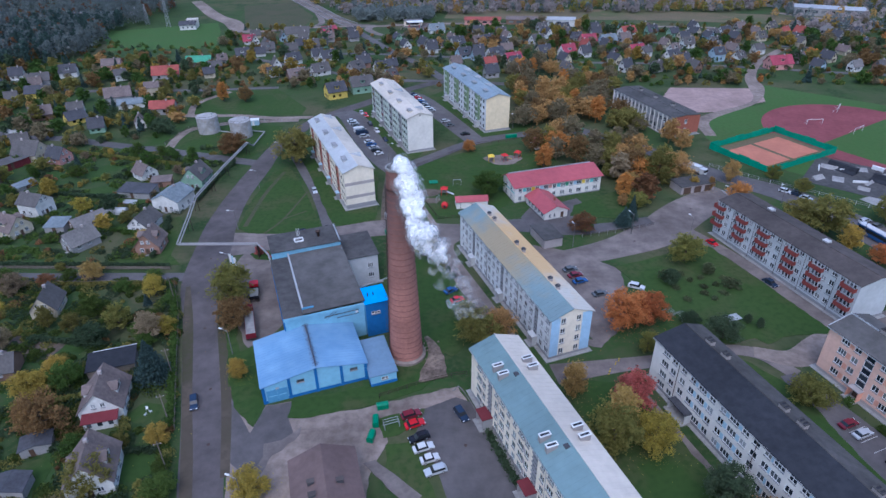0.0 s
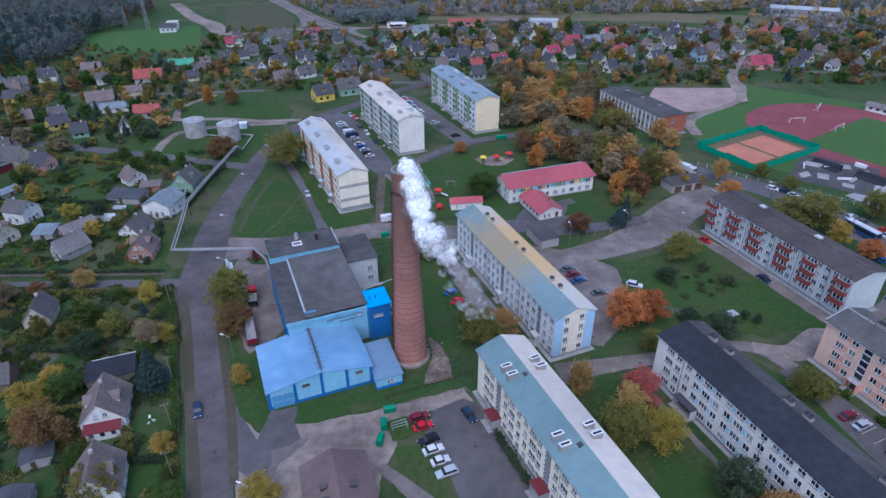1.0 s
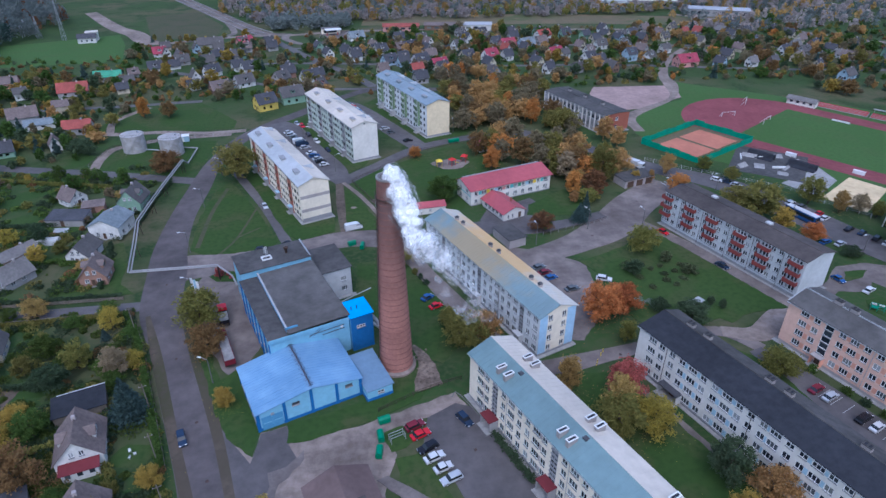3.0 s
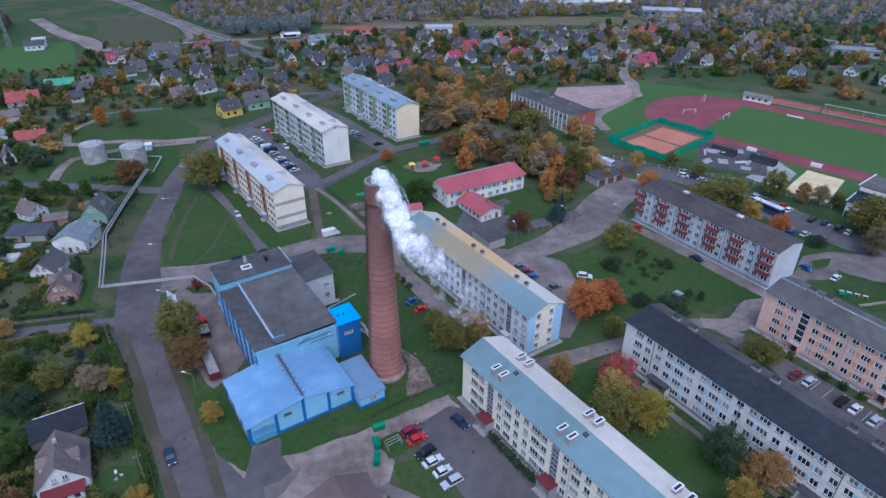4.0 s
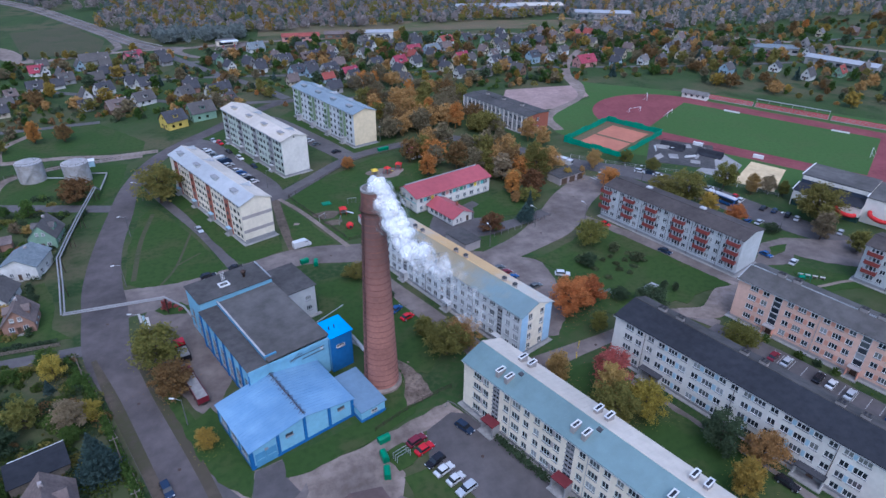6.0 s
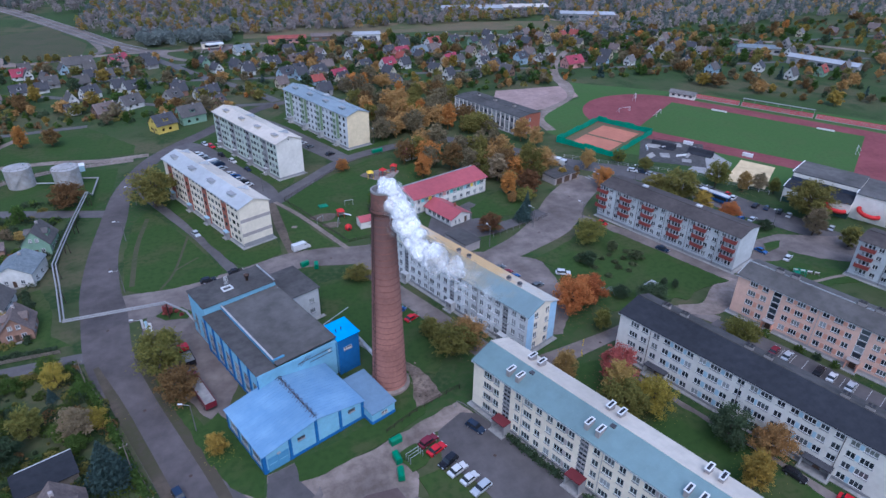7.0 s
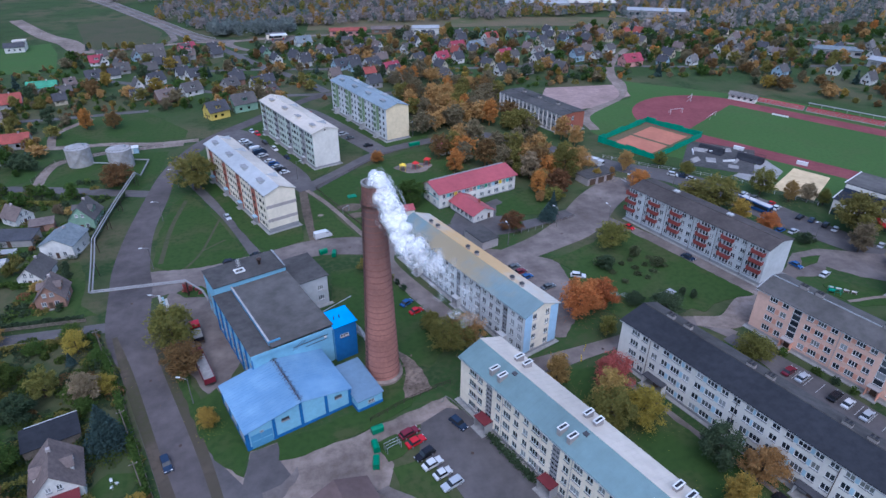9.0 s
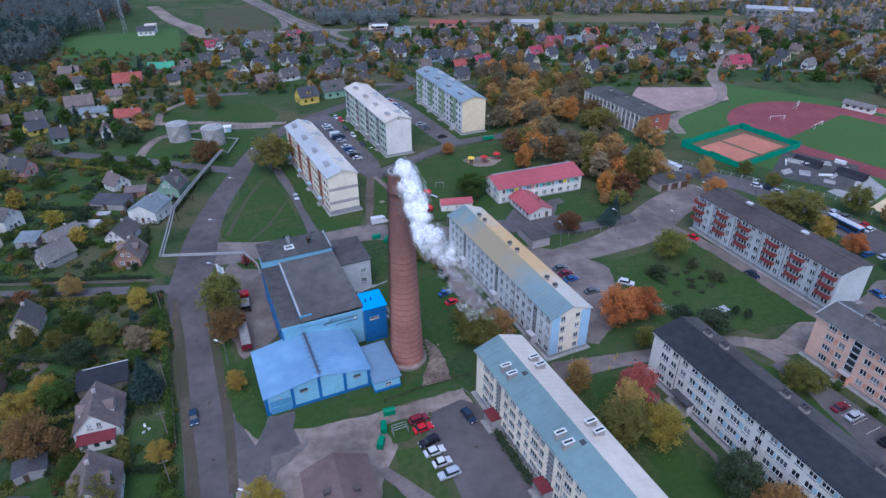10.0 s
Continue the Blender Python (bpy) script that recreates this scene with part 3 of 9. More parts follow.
plate("soil", "wet muddy patch on the yard", [(-36.6, 100.2), (-33, 101.3), (-29.8, 105), (-29.6, 102.8), (-32.3, 98.6), (-34.2, 97.2), (-35.3, 92.5), (-37.2, 93.4), (-35.9, 97)], "mud", 0.068, "mud")
plate("soil", "bare sandy trail over the grass", [(-15.4, 95.4), (-13.2, 96.2), (-8.7, 92.6), (-3.4, 88), (-5.5, 85.4), (-9, 88.6), (-12.7, 92.4)], "mud", 0.126, "soil")
plate("pavement", "dark asphalt parking yard", [(-5.5, 102.5), (-1, 95), (3.5, 80), (10, 58), (27, 58), (6.5, 112), (3.0, 113.6), (-3.6, 110.2)], "asphalt", 0.066)
plate("pavement", "asphalt yard beside the balcony block", [(126.3, 153), (136.7, 153.6), (166, 141), (160, 128), (150, 128), (136.4, 136.5), (130.9, 143.9), (125.9, 139.7), (118, 141), (106, 134), (104, 140), (118, 146)], "old_asphalt", 0.06)
plate("lawn", "grass island in the asphalt yard", [(126.8, 150.1), (134.1, 149.8), (129.9, 146.4), (123.2, 145)], "lawn", 0.1, "lawn")
plate("lawn", "lawn with a footpath beside the balcony block", [(122.5, 136), (127.7, 136.9), (137.5, 127.0), (136, 122), (124.5, 124), (120.8, 131)], "lawn", 0.1, "lawn")
road("footpath", "pale footpath over the lawn", [(122.8, 126.8), (126, 126.6), (131, 126.6), (138, 125.8)], 1.1, "gravel", 0.11)
plate("pavement", "asphalt yard round the kindergarten annex", [(28, 191), (46, 190.5), (50.5, 204), (47, 212.5), (40, 209), (30, 206.5), (25.5, 198)], "asphalt", 0.088)
plate("lawn", "round flower bed with grass beside the pipe", [(-60.6, 174.6), (-58, 171.6), (-52.6, 170.6), (-51.2, 173.6), (-54, 176.8), (-58.2, 177)], "lawn", 0.09, "lawn")
plate("lawn", "small grass patch with a clothes frame", [(-14, 106.9), (-9.2, 108.7), (-7.5, 104), (-9, 102.6), (-12, 101.8)], "lawn", 0.12, "lawn")
plate("lawn", "worn grass patch beside parked cars", [(-11.5, 100), (-10.5, 93), (-5, 84), (0.5, 85), (-3.5, 95), (-6.5, 100.8)], "lawn", 0.12, "lawn")
plate("lawn", "grass verge along the blue hall", [(-33.6, 112.4), (-33.4, 107.4), (-28.2, 107.4), (-24, 108.7), (-16, 110.8), (-4.5, 116), (-1, 120), (-1, 130), (-8, 133), (-10.5, 128), (-11, 118), (-17, 117)], "lawn", 0.1, "lawn")
plate("lawn", "triangular mown lawn with a trodden path", [(-69.5, 191.5), (-64.7, 187.6), (-55, 187.3), (-44, 189.5), (-42.2, 193), (-51, 215.5), (-61, 237), (-65, 242), (-69, 234), (-70.6, 212)], "lawn", 0.09, "lawn")
plate("lawn", "mown lawn in front of a brick-striped block", [(-39.5, 197), (-35, 192.5), (-24, 197), (-24, 203), (-27, 236), (-55, 252), (-60, 250)], "lawn", 0.085, "lawn")
plate("lawn", "mown lawn beside the concrete footpath", [(-20, 196.5), (-7, 196.5), (-15, 219), (-20.5, 231)], "lawn", 0.085, "lawn")
plate("lawn", "fenced kindergarten lawn", [(-4, 197), (14, 199.5), (22, 208), (24, 222), (45, 230), (44, 262), (22, 266), (10, 258), (-8, 245), (-17, 234)], "lawn", 0.08, "lawn")
plate("lawn", "small lawn in the kindergarten yard", [(42.5, 199), (60, 197), (66, 203), (62, 218), (45, 207)], "lawn", 0.1, "lawn")
plate("lawn", "grass strip behind the boiler house", [(-19, 148), (-17, 176), (-3, 176), (7, 148), (10, 136), (2, 127), (-6, 133), (-10, 140)], "lawn", 0.075, "lawn")
plate("lawn", "broad lawn with dark shrubs and a trodden path", [(50.4, 167.0), (54.3, 159), (52.4, 148), (55, 138.5), (57, 134.4), (66, 133), (72, 131.9), (78, 134.2), (80.2, 131.8), (85, 134.6), (90.5, 135.4), (99.2, 135.9), (93.6, 150.1), (87, 168), (82.5, 178.5), (75, 178.7), (66, 173.2)], "lawn", 0.1, "lawn")
plate("lawn", "lawn between two blocks of flats", [(28, 119.5), (43, 118), (58, 78), (64, 52), (40, 52)], "lawn", 0.075, "lawn")
plate("lawn", "grass between a dark roofed block and a car park", [(59, 123), (72, 126), (80, 116), (84, 95), (95, 62), (82, 58)], "lawn", 0.07, "lawn")
plate("lawn", "lawn in front of the red striped gable", [(-55, 308), (-38, 318), (-28, 300), (-10, 258), (-12, 252), (-20, 243), (-32, 262)], "lawn", 0.05, "lawn")
plate("lawn", "lawn round the far blocks", [(-4, 300), (-16, 326), (-2, 345), (22, 300), (40, 292), (36, 282), (14, 274)], "lawn", 0.045, "lawn")
plate("lawn", "grass bank at the fuel tanks", [(-128, 264), (-122, 257), (-84, 249), (-78, 262), (-77, 290), (-100, 292), (-116, 285)], "lawn", 0.03, "lawn")
plate("lawn", "wide green sports field", [(-275, 500), (-250, 470), (-236, 442), (-163, 448), (-176, 500), (-190, 536)], "turf", 0.05, "lawn")
plate("lawn", "grass between the street and the houses", [(-46, 110.5), (-40.2, 104.8), (-39.6, 111), (-41, 120), (-47, 132), (-51, 128), (-47.5, 114)], "lawn", 0.08, "lawn")
plate("pavement", "dusty asphalt lot behind flats", [(27, 133), (39, 130.5), (47, 140), (51, 155), (51.5, 166), (41, 175), (16, 184), (17, 178)], "old_asphalt", 0.04)
plate("lawn", "grass strip along the flats", [(30, 137), (37.5, 133.5), (19.5, 182), (14, 184)], "lawn", 0.08, "lawn")
plate("pavement", "asphalt service yard at the boiler house", [(-64, 166), (-58, 148), (-50, 132), (-46, 128), (-34, 165), (-40, 178), (-62, 178)], "old_asphalt", 0.042)
plate("lawn", "grass verge along the street", [(-60, 148), (-55.2, 134), (-50.4, 121), (-49, 116.5), (-47.5, 122), (-52, 133), (-57.5, 150)], "lawn", 0.085, "lawn")
plate("soil", "worn bare spot in the lawn", [(-18.6, 213.2), (-17.2, 212.8), (-16.2, 213.6), (-17, 214.6), (-18.2, 214.5)], "gravel", 0.1, "soil")
plate("pavement", "pale gravel yard at the school", [(118, 305), (132, 306), (162, 322), (168, 344), (121, 347), (112, 330)], "pink_gravel", 0.04)
plate("soil", "bare trodden earth round the chimney foot", [(-5.6, 118.3), (-1.6, 119.3), (1.2, 120.2), (0.9, 123.6), (0.4, 127), (-0.8, 130.4), (-2.4, 133), (-4.0, 135), (-5.0, 134.4), (-3.7, 130.4), (-3.6, 127.8), (-4.8, 123.2)], "rubble", 0.12, "soil")
plate("soil", "brown tilled garden beds", [(-112, 128), (-96, 126), (-95, 133), (-110, 135)], "soil", 0.05, "soil")
plate("field", "pale dry field beyond the houses", [(-5, 545), (170, 528), (300, 500), (330, 530), (160, 575), (0, 590)], "field", 0.05, "field")
plate("field", "pale field beside the highway", [(-190, 610), (-160, 510), (-115, 520), (-116, 560), (-150, 630)], "worn", 0.04, "field")
plate("field", "meadow with bare patches", [(-135, 348), (-135, 308), (-90, 305), (-72, 306), (-72, 316), (-95, 350)], "lawn", 0.02, "field")


def kerb(points):
    single("kerb", strip(Geo(), points, 0.22, -0.1, 0.15), M["kerb"], "weathered concrete kerb along a street", "kerb", kind="structure")


road("pavement", "dusty trodden verge along the garden fences", [(-40, 62), (-49, 90.3), (-57.2, 112.8), (-67.0, 139.6), (-73.4, 157)], [2.2, 2.4, 2.2, 2.6, 1.2], "verge", 0.062, "pavement")
road("pavement", "dusty worn edge of the street", [(-42, 92), (-48.4, 113), (-58, 139.6), (-64, 158)], [1.8, 2.2, 2.4, 2.6], "verge", 0.064, "pavement")
plate("lawn", "garden lawn round the brick house", [(-104.5, 170.9), (-103.5, 186), (-101, 196), (-91.5, 199.5), (-87.8, 190), (-86.2, 182.4), (-85.2, 174), (-79.6, 168.4), (-98, 168)], "lawn", 0.052, "lawn")
road("road", "trodden brown strip over the lawn", [(-64.5, 237), (-67, 216.5), (-67.3, 192.2)], 1.5, "worn", 0.094)
road("road", "trodden footpath over the lawn", [(-51.6, 219), (-55.6, 197.4), (-59.6, 187.6)], 0.8, "worn", 0.097)
for x, y, r in ((-129, 217.5, 9), (-136, 237, 9), (-94.5, 186, 7), (-109.5, 193, 4), (-133, 274, 9), (-92, 133.5, 6.5), (-81, 92, 5), (-60.5, 94.5, 4.6), (-64.5, 108.5, 4), (-113, 213, 6), (-160, 230, 9)):
    rng = random.Random(int(x * y))
    plate("lawn", "mown garden lawn between the houses", [(x + r * rng.uniform(0.75, 1.2) * math.cos(w * 0.63), y + r * rng.uniform(0.7, 1.1) * math.sin(w * 0.63)) for w in range(10)], "lawn", 0.045, "lawn")
kerb([(2.2, 115.6), (6.4, 112), (26.5, 58)])

for shift in (-6.4, 0.0, 6.4):
    single("crash_barrier", strip(Geo(), HIGHWAY[:-1], 0.35, 0.35, 0.85, shift), M["concrete"], "pale steel crash barrier along the highway", "barrier", group="crash barriers")

# white bay lines of the car park and the crossing
for i in range(9):
    single("road_marking", Geo().box(-2.3, -0.07, 0.06, 2.3, 0.07, 0.075), M["white_paint"], "worn white parking bay line", "marking", pose(86.6 + 1.02 * i, 104.5 - 2.65 * i, 0, rz=22), "parking bay lines")
for i in range(6):
    single("road_marking", Geo().box(-1.6, -0.22, 0.06, 1.6, 0.22, 0.075), M["white_paint"], "white zebra crossing bar", "marking", pose(101.5 + 1.7 * i, 217 + 0.35 * i, 0, rz=105), "zebra crossing bars")

# ---------------------------------------------------------------- walls with openings, windows, roofs
def skin(g, origin, along, out, length, z0, z1, holes, depth=0.18):
    """One face of a wall with its openings (x0, z0, x1, z1) cut out and their reveals; along and out are ways in the plan."""
    o, u, n = Vector(origin), Vector(along), Vector(out)

    def at(x, z, d=0.0):
        p = o + u * x - n * d
        return (p.x, p.y, z)

    xs = sorted({0.0, length, *(h[0] for h in holes), *(h[2] for h in holes)})
    zs = sorted({z0, z1, *(h[1] for h in holes), *(h[3] for h in holes)})
    turn = u.x * n.y - u.y * n.x < 0
    order = (lambda *q: g.poly(*q)) if turn else (lambda *q: g.poly(*reversed(q)))
    for j in range(len(zs) - 1):
        start = None
        for i in range(len(xs) - 1):
            cx, cz = (xs[i] + xs[i + 1]) / 2, (zs[j] + zs[j + 1]) / 2
            full = not any(h[0] < cx < h[2] and h[1] < cz < h[3] for h in holes)
            if full and start is None:
                start = xs[i]
            if start is not None and (not full or i == len(xs) - 2):
                end = xs[i + 1] if full else xs[i]
                order(at(start, zs[j]), at(end, zs[j]), at(end, zs[j + 1]), at(start, zs[j + 1]))
                start = None
    for x0, a0, x1, a1 in holes:
        order(at(x0, a0), at(x1, a0), at(x1, a0, depth), at(x0, a0, depth))
        order(at(x0, a1, depth), at(x1, a1, depth), at(x1, a1), at(x0, a1))
        order(at(x0, a0, depth), at(x0, a1, depth), at(x0, a1), at(x0, a0))
        order(at(x1, a0), at(x1, a1), at(x1, a1, depth), at(x1, a0, depth))
    return g


SHARED = {}


def window_meshes(w, h, bars, sash="frame_white", cross=False):
    """The sash of a window with its bars, and the pane behind it, centred on the opening; outward is -y."""
    key = (round(w, 2), round(h, 2), bars, sash, cross)
    if key not in SHARED:
        t = 0.12
        lights = []
        for i in range(bars + 1):
            x0, x1 = -w / 2 + t + (w - t) * i / (bars + 1), -w / 2 + (w - t) * (i + 1) / (bars + 1)
            levels = [(-h / 2 + t, h / 2 - t)] if not cross else [(-h / 2 + t, h * 0.16 - t / 2), (h * 0.16 + t / 2, h / 2 - t)]
            lights += [(x0 + w / 2, z0, x1 + w / 2, z1) for z0, z1 in levels]
        g = skin(Geo(), (-w / 2, -0.04), (1, 0), (0, -1), w, -h / 2, h / 2, lights, 0.08)
        g.poly((-w / 2 - 0.05, -0.3, -h / 2 - 0.1), (w / 2 + 0.05, -0.3, -h / 2 - 0.1), (w / 2 + 0.05, -0.04, -h / 2 + 0.02), (-w / 2 - 0.05, -0.04, -h / 2 + 0.02))
        pane = Geo().box(-w / 2 + 0.02, 0.0, -h / 2 + 0.02, w / 2 - 0.02, 0.03, h / 2 - 0.02)
        sash_mesh = g.mesh("window", M[sash])
        sash_mesh.materials.append(M["sill"])
        sash_mesh.polygons[len(sash_mesh.polygons) - 1].material_index = 1
        SHARED[key] = sash_mesh, pane.mesh("pane", M["glass"])
    return SHARED[key]


def window(parent, m, w, h, bars=1, sash="frame_white", cross=False, label=""):
    a, b = window_meshes(w, h, bars, sash, cross)
    ob = part("window", a, None, parent, label, m)
    part("pane", b, None, ob)
    return ob


def slope(g, a, b, ye, ze, yr, zr, thick=0.16, seams=0.0):
    """One roof slope from the eave line (ye, ze) to the ridge line (yr, zr), with standing seams worked into its sheet."""
    xs = [(a, 0.0)]
    x = a + 0.3
    while seams and x < b - 0.3:
        xs += [(x, 0.0), (x, 0.04), (x + 0.05, 0.04), (x + 0.05, 0.0)]
        x += seams
    xs.append((b, 0.0))
    low, high = [(x, ye, ze + s) for x, s in xs], [(x, yr, zr + s) for x, s in xs]
    under = [(a, ye, ze - thick), (b, ye, ze - thick), (b, yr, zr - thick), (a, yr, zr - thick)]
    flip = yr < ye

    def add(*p):
        g.poly(*(reversed(p) if flip else p))

    for i in range(len(xs) - 1):
        add(low[i], low[i + 1], high[i + 1], high[i])
    add(*under[::-1])
    add(under[0], under[1], *low[::-1])
    add(under[2], under[3], *high)
    add(under[3], under[0], low[0], high[0])
    add(under[1], under[2], high[-1], low[-1])
    return g


def gable_roof(g, x0, x1, y0, y1, eave, ridge, over=0.5, thick=0.16, seams=0.0, mid=None):
    """Two slopes over a plan, ridge along x."""
    mid = (y0 + y1) / 2 if mid is None else mid
    for y, s in ((y0, -1), (y1, 1)):
        fall = (ridge - eave) / abs(mid - y)
        slope(g, x0 - over, x1 + over, y + s * over, eave - over * fall, mid, ridge, thick, seams)
    return g


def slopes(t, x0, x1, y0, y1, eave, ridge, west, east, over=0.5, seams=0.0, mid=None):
    """The two slopes of a gable roof as parts of their own; a paler east metal paints in sky glare."""
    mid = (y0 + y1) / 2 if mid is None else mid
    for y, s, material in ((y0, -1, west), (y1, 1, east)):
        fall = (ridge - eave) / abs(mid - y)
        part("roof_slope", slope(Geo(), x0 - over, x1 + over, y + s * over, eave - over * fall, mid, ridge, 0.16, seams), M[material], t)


def flats(label, corner, turn, length, width, height, ridge, floors, first, storey, columns, wall, plinth_h=0.9, group="blocks of flats",
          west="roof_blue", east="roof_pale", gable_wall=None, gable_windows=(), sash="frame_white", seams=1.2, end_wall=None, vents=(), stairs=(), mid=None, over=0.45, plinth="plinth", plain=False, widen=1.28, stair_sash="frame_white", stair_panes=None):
    """A block of flats: x runs along its west front from the far corner, y across. columns: (centre, width, height, bars) of every floor."""
    t = thing("apartment_building", label, "building", pose(*corner, 0, rz=turn), group)
    holes, wins = [], []
    columns = [(cx, w * widen, h * 1.1, bars) for cx, w, h, bars in columns]
    for k in range(floors):
        for cx, w, h, bars in columns:
            z = first + storey * k
            holes.append((cx - w / 2, z - h / 2, cx + w / 2, z + h / 2))
            wins.append((cx, z, w, h, bars))
    for cx, w, z0, z1 in stairs:
        holes.append((cx - w / 2, z0, cx + w / 2, z1))
    g = skin(Geo(), (0, 0), (1, 0), (0, -1), length, plinth_h, height, holes)
    part("wall", g, M[wall], t, "long front wall with rows of windows")
    ends = [(cy - w / 2, first + storey * k - h / 2, cy + w / 2, first + storey * k + h / 2) for k in range(floors) for cy, w, h, bars in gable_windows]
    g = skin(Geo(), (length, 0), (0, 1), (1, 0), width, plinth_h, height, ends)
    mid = width / 2 if mid is None else mid
    g.poly((length, 0, height), (length, width, height), (length, mid, ridge - 0.1))
    part("gable_wall", g, M[gable_wall or wall], t)
    g = Geo().poly((length, width, plinth_h), (0, width, plinth_h), (0, width, height), (length, width, height))
    g.poly((0, width, plinth_h), (0, 0, plinth_h), (0, 0, height), (0, mid, ridge - 0.1), (0, width, height))
    part("rear_wall", g, M[end_wall or wall], t)
    part("plinth", Geo().box(0.06, 0.06, 0, length - 0.06, width - 0.06, plinth_h), M[plinth], t, "dark rendered plinth")
    part("apron", Geo().box(-0.9, -0.9, -0.05, length + 0.9, width + 0.9, 0.14), M["concrete"], t, "concrete apron")
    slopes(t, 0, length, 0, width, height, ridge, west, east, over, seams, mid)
    part("ridge_cap", Geo().tube((-over, mid, ridge + 0.02), (length + over, mid, ridge + 0.02), 0.12, sides=6), M[east], t)
    part("gutter", Geo().tube((-over, -over - 0.08, height - 0.4), (length + over, -over - 0.08, height - 0.4), 0.09, sides=6), M["steel"], t)
    for cx, z, w, h, bars in wins:
        if plain:
            part("window", window_meshes(w, h, bars, sash)[1], None, t, "", pose(cx, 0.1, z))
        else:
            window(t, pose(cx, 0.12, z), w, h, bars, sash)
    for k in range(floors):
        for cy, w, h, bars in gable_windows:
            window(t, pose(length - 0.12, cy, first + storey * k, rz=90), w, h, bars, sash)
    for cx, w, z0, z1 in stairs:
        panes = stair_panes or 2 * floors
        step = (z1 - z0) / panes
        for k in range(panes):
            window(t, pose(cx, 0.1, z0 + step * (k + 0.5)), w, step - 0.03, 0 if stair_panes else 1, stair_sash, False, "staircase window")
    for kind, x, y in vents:
        z = height + (ridge - height) * (1 - abs(y - mid) / (mid if y < mid else width - mid))
        if kind == "box":
            v = part("vent_shaft", Geo().box(x - 0.42, y - 1.05, z - 0.5, x + 0.42, y + 1.05, z + 1.2), M["shaft_render"], t)
            rim = skin(Geo(), (x - 0.5, 0), (1, 0), (0, -1), 1.0, y - 1.15, y + 1.15, [(0.22, y - 0.93, 0.78, y + 0.93)], 0.14)
            rim.v = [(a, c, z + 1.34 - b) for a, b, c in rim.v]
            for a, b, c, d in ((-0.5, -1.15, 0.5, -1.15), (0.5, -1.15, 0.5, 1.15), (0.5, 1.15, -0.5, 1.15), (-0.5, 1.15, -0.5, -1.15)):
                rim.poly((x + a, y + b, z + 1.2), (x + c, y + d, z + 1.2), (x + c, y + d, z + 1.34), (x + a, y + b, z + 1.34))
            part("cap", rim, M["frame_white"], v, "white metal rim")
            # blue-black plate paints the shade down the flue
            part("opening", Geo().box(x - 0.33, y - 0.98, z + 1.19, x + 0.33, y + 0.98, z + 1.22), M["navy_felt"], v, "dark plate painting the shade in the flue")
        elif kind == "crate":
            v = part("vent_shaft", Geo().box(x - 0.85, y - 0.6, z - 0.4, x + 0.85, y + 0.6, z + 1.0), M["shaft_render"], t)
            g = Geo()
            for i in range(3):
                g.box(x - 0.95 + 0.8 * i, y - 0.7, z + 1.0, x - 0.65 + 0.8 * i, y + 0.7, z + 1.18)
            g.box(x - 0.65, y - 0.7, z + 1.0, x + 0.65, y - 0.5, z + 1.16).box(x - 0.65, y + 0.5, z + 1.0, x + 0.65, y + 0.7, z + 1.16)
            part("cap", g, M["bitumen"], v, "dark slatted cap")
            # shade between the slats put in as a dark plate
            part("opening", Geo().box(x - 0.7, y - 0.5, z + 1.005, x + 0.7, y + 0.5, z + 1.02), M["navy_felt"], v, "dark plate painting the shade in the flue")
        elif kind == "stub":
            v = part("chimney", Geo().box(x - 0.45, y - 0.45, z - 0.3, x + 0.45, y + 0.45, z + 0.9), M["taupe_render"], t)
            part("cap", Geo().lathe([(0.0, z + 1.35), (0.4, z + 1.25), (0.72, z + 0.95), (0.7, z + 0.9), (0.0, z + 0.9)], 10, x, y), M["dark_slate"], v, "dark domed metal cowl", smooth=True)
        elif kind == "low":
            v = part("vent_shaft", Geo().box(x - 1.7, y - 0.75, z - 0.5, x + 1.7, y + 0.75, z + 0.55), M[west], t)
            part("cap", Geo().box(x - 1.85, y - 0.9, z + 0.7, x + 1.85, y + 0.9, z + 0.8), M["plinth"], v, "grey metal cover")
            for sx in (-1.5, 1.5):
                part("leg", Geo().box(x + sx - 0.06, y - 0.5, z + 0.55, x + sx + 0.06, y + 0.5, z + 0.7), M["steel"], v)
        elif kind == "hatch":
            s = 1 if y > mid else -1
            zr = z + 1.0
            g = Geo().poly((x - 1.6, y + 1.4 * s, z - 0.3), (x + 1.6, y + 1.4 * s, z - 0.3), (x, y + 1.4 * s, zr))
            g.poly((x - 1.6, y + 1.4 * s, z - 0.3), (x, y + 1.4 * s, zr), (x, y - 2.6 * s, zr)).poly((x + 1.6, y + 1.4 * s, z - 0.3), (x, y - 2.6 * s, zr), (x, y + 1.4 * s, zr))
            part("dormer", g, M["steel"], t, "small triangular roof dormer")
    return t


def porch(t, x, w, d, h, roof, side="plinth", door="frame_dark"):
    """An entrance porch on the west front: canopy, two side walls, door and step."""
    p = part("porch", Geo().box(x - w / 2, -d, h, x + w / 2, 0.0, h + 0.22), M[roof], t, "canopy over the entrance")
    for s in (-1, 1):
        part("side_wall", Geo().box(x + s * (w / 2 - 0.15) - 0.1, -d + 0.2, 0.1, x + s * (w / 2 - 0.15) + 0.1, -0.01, h), M[side], p)
    part("door", Geo().box(x - 0.7, -0.07, 0.25, x + 0.7, -0.01, 2.35), M[door], p)
    part("step", Geo().box(x - w / 2 - 0.2, -d - 0.6, 0.0, x + w / 2 + 0.2, -0.02, 0.24), M["concrete"], p)


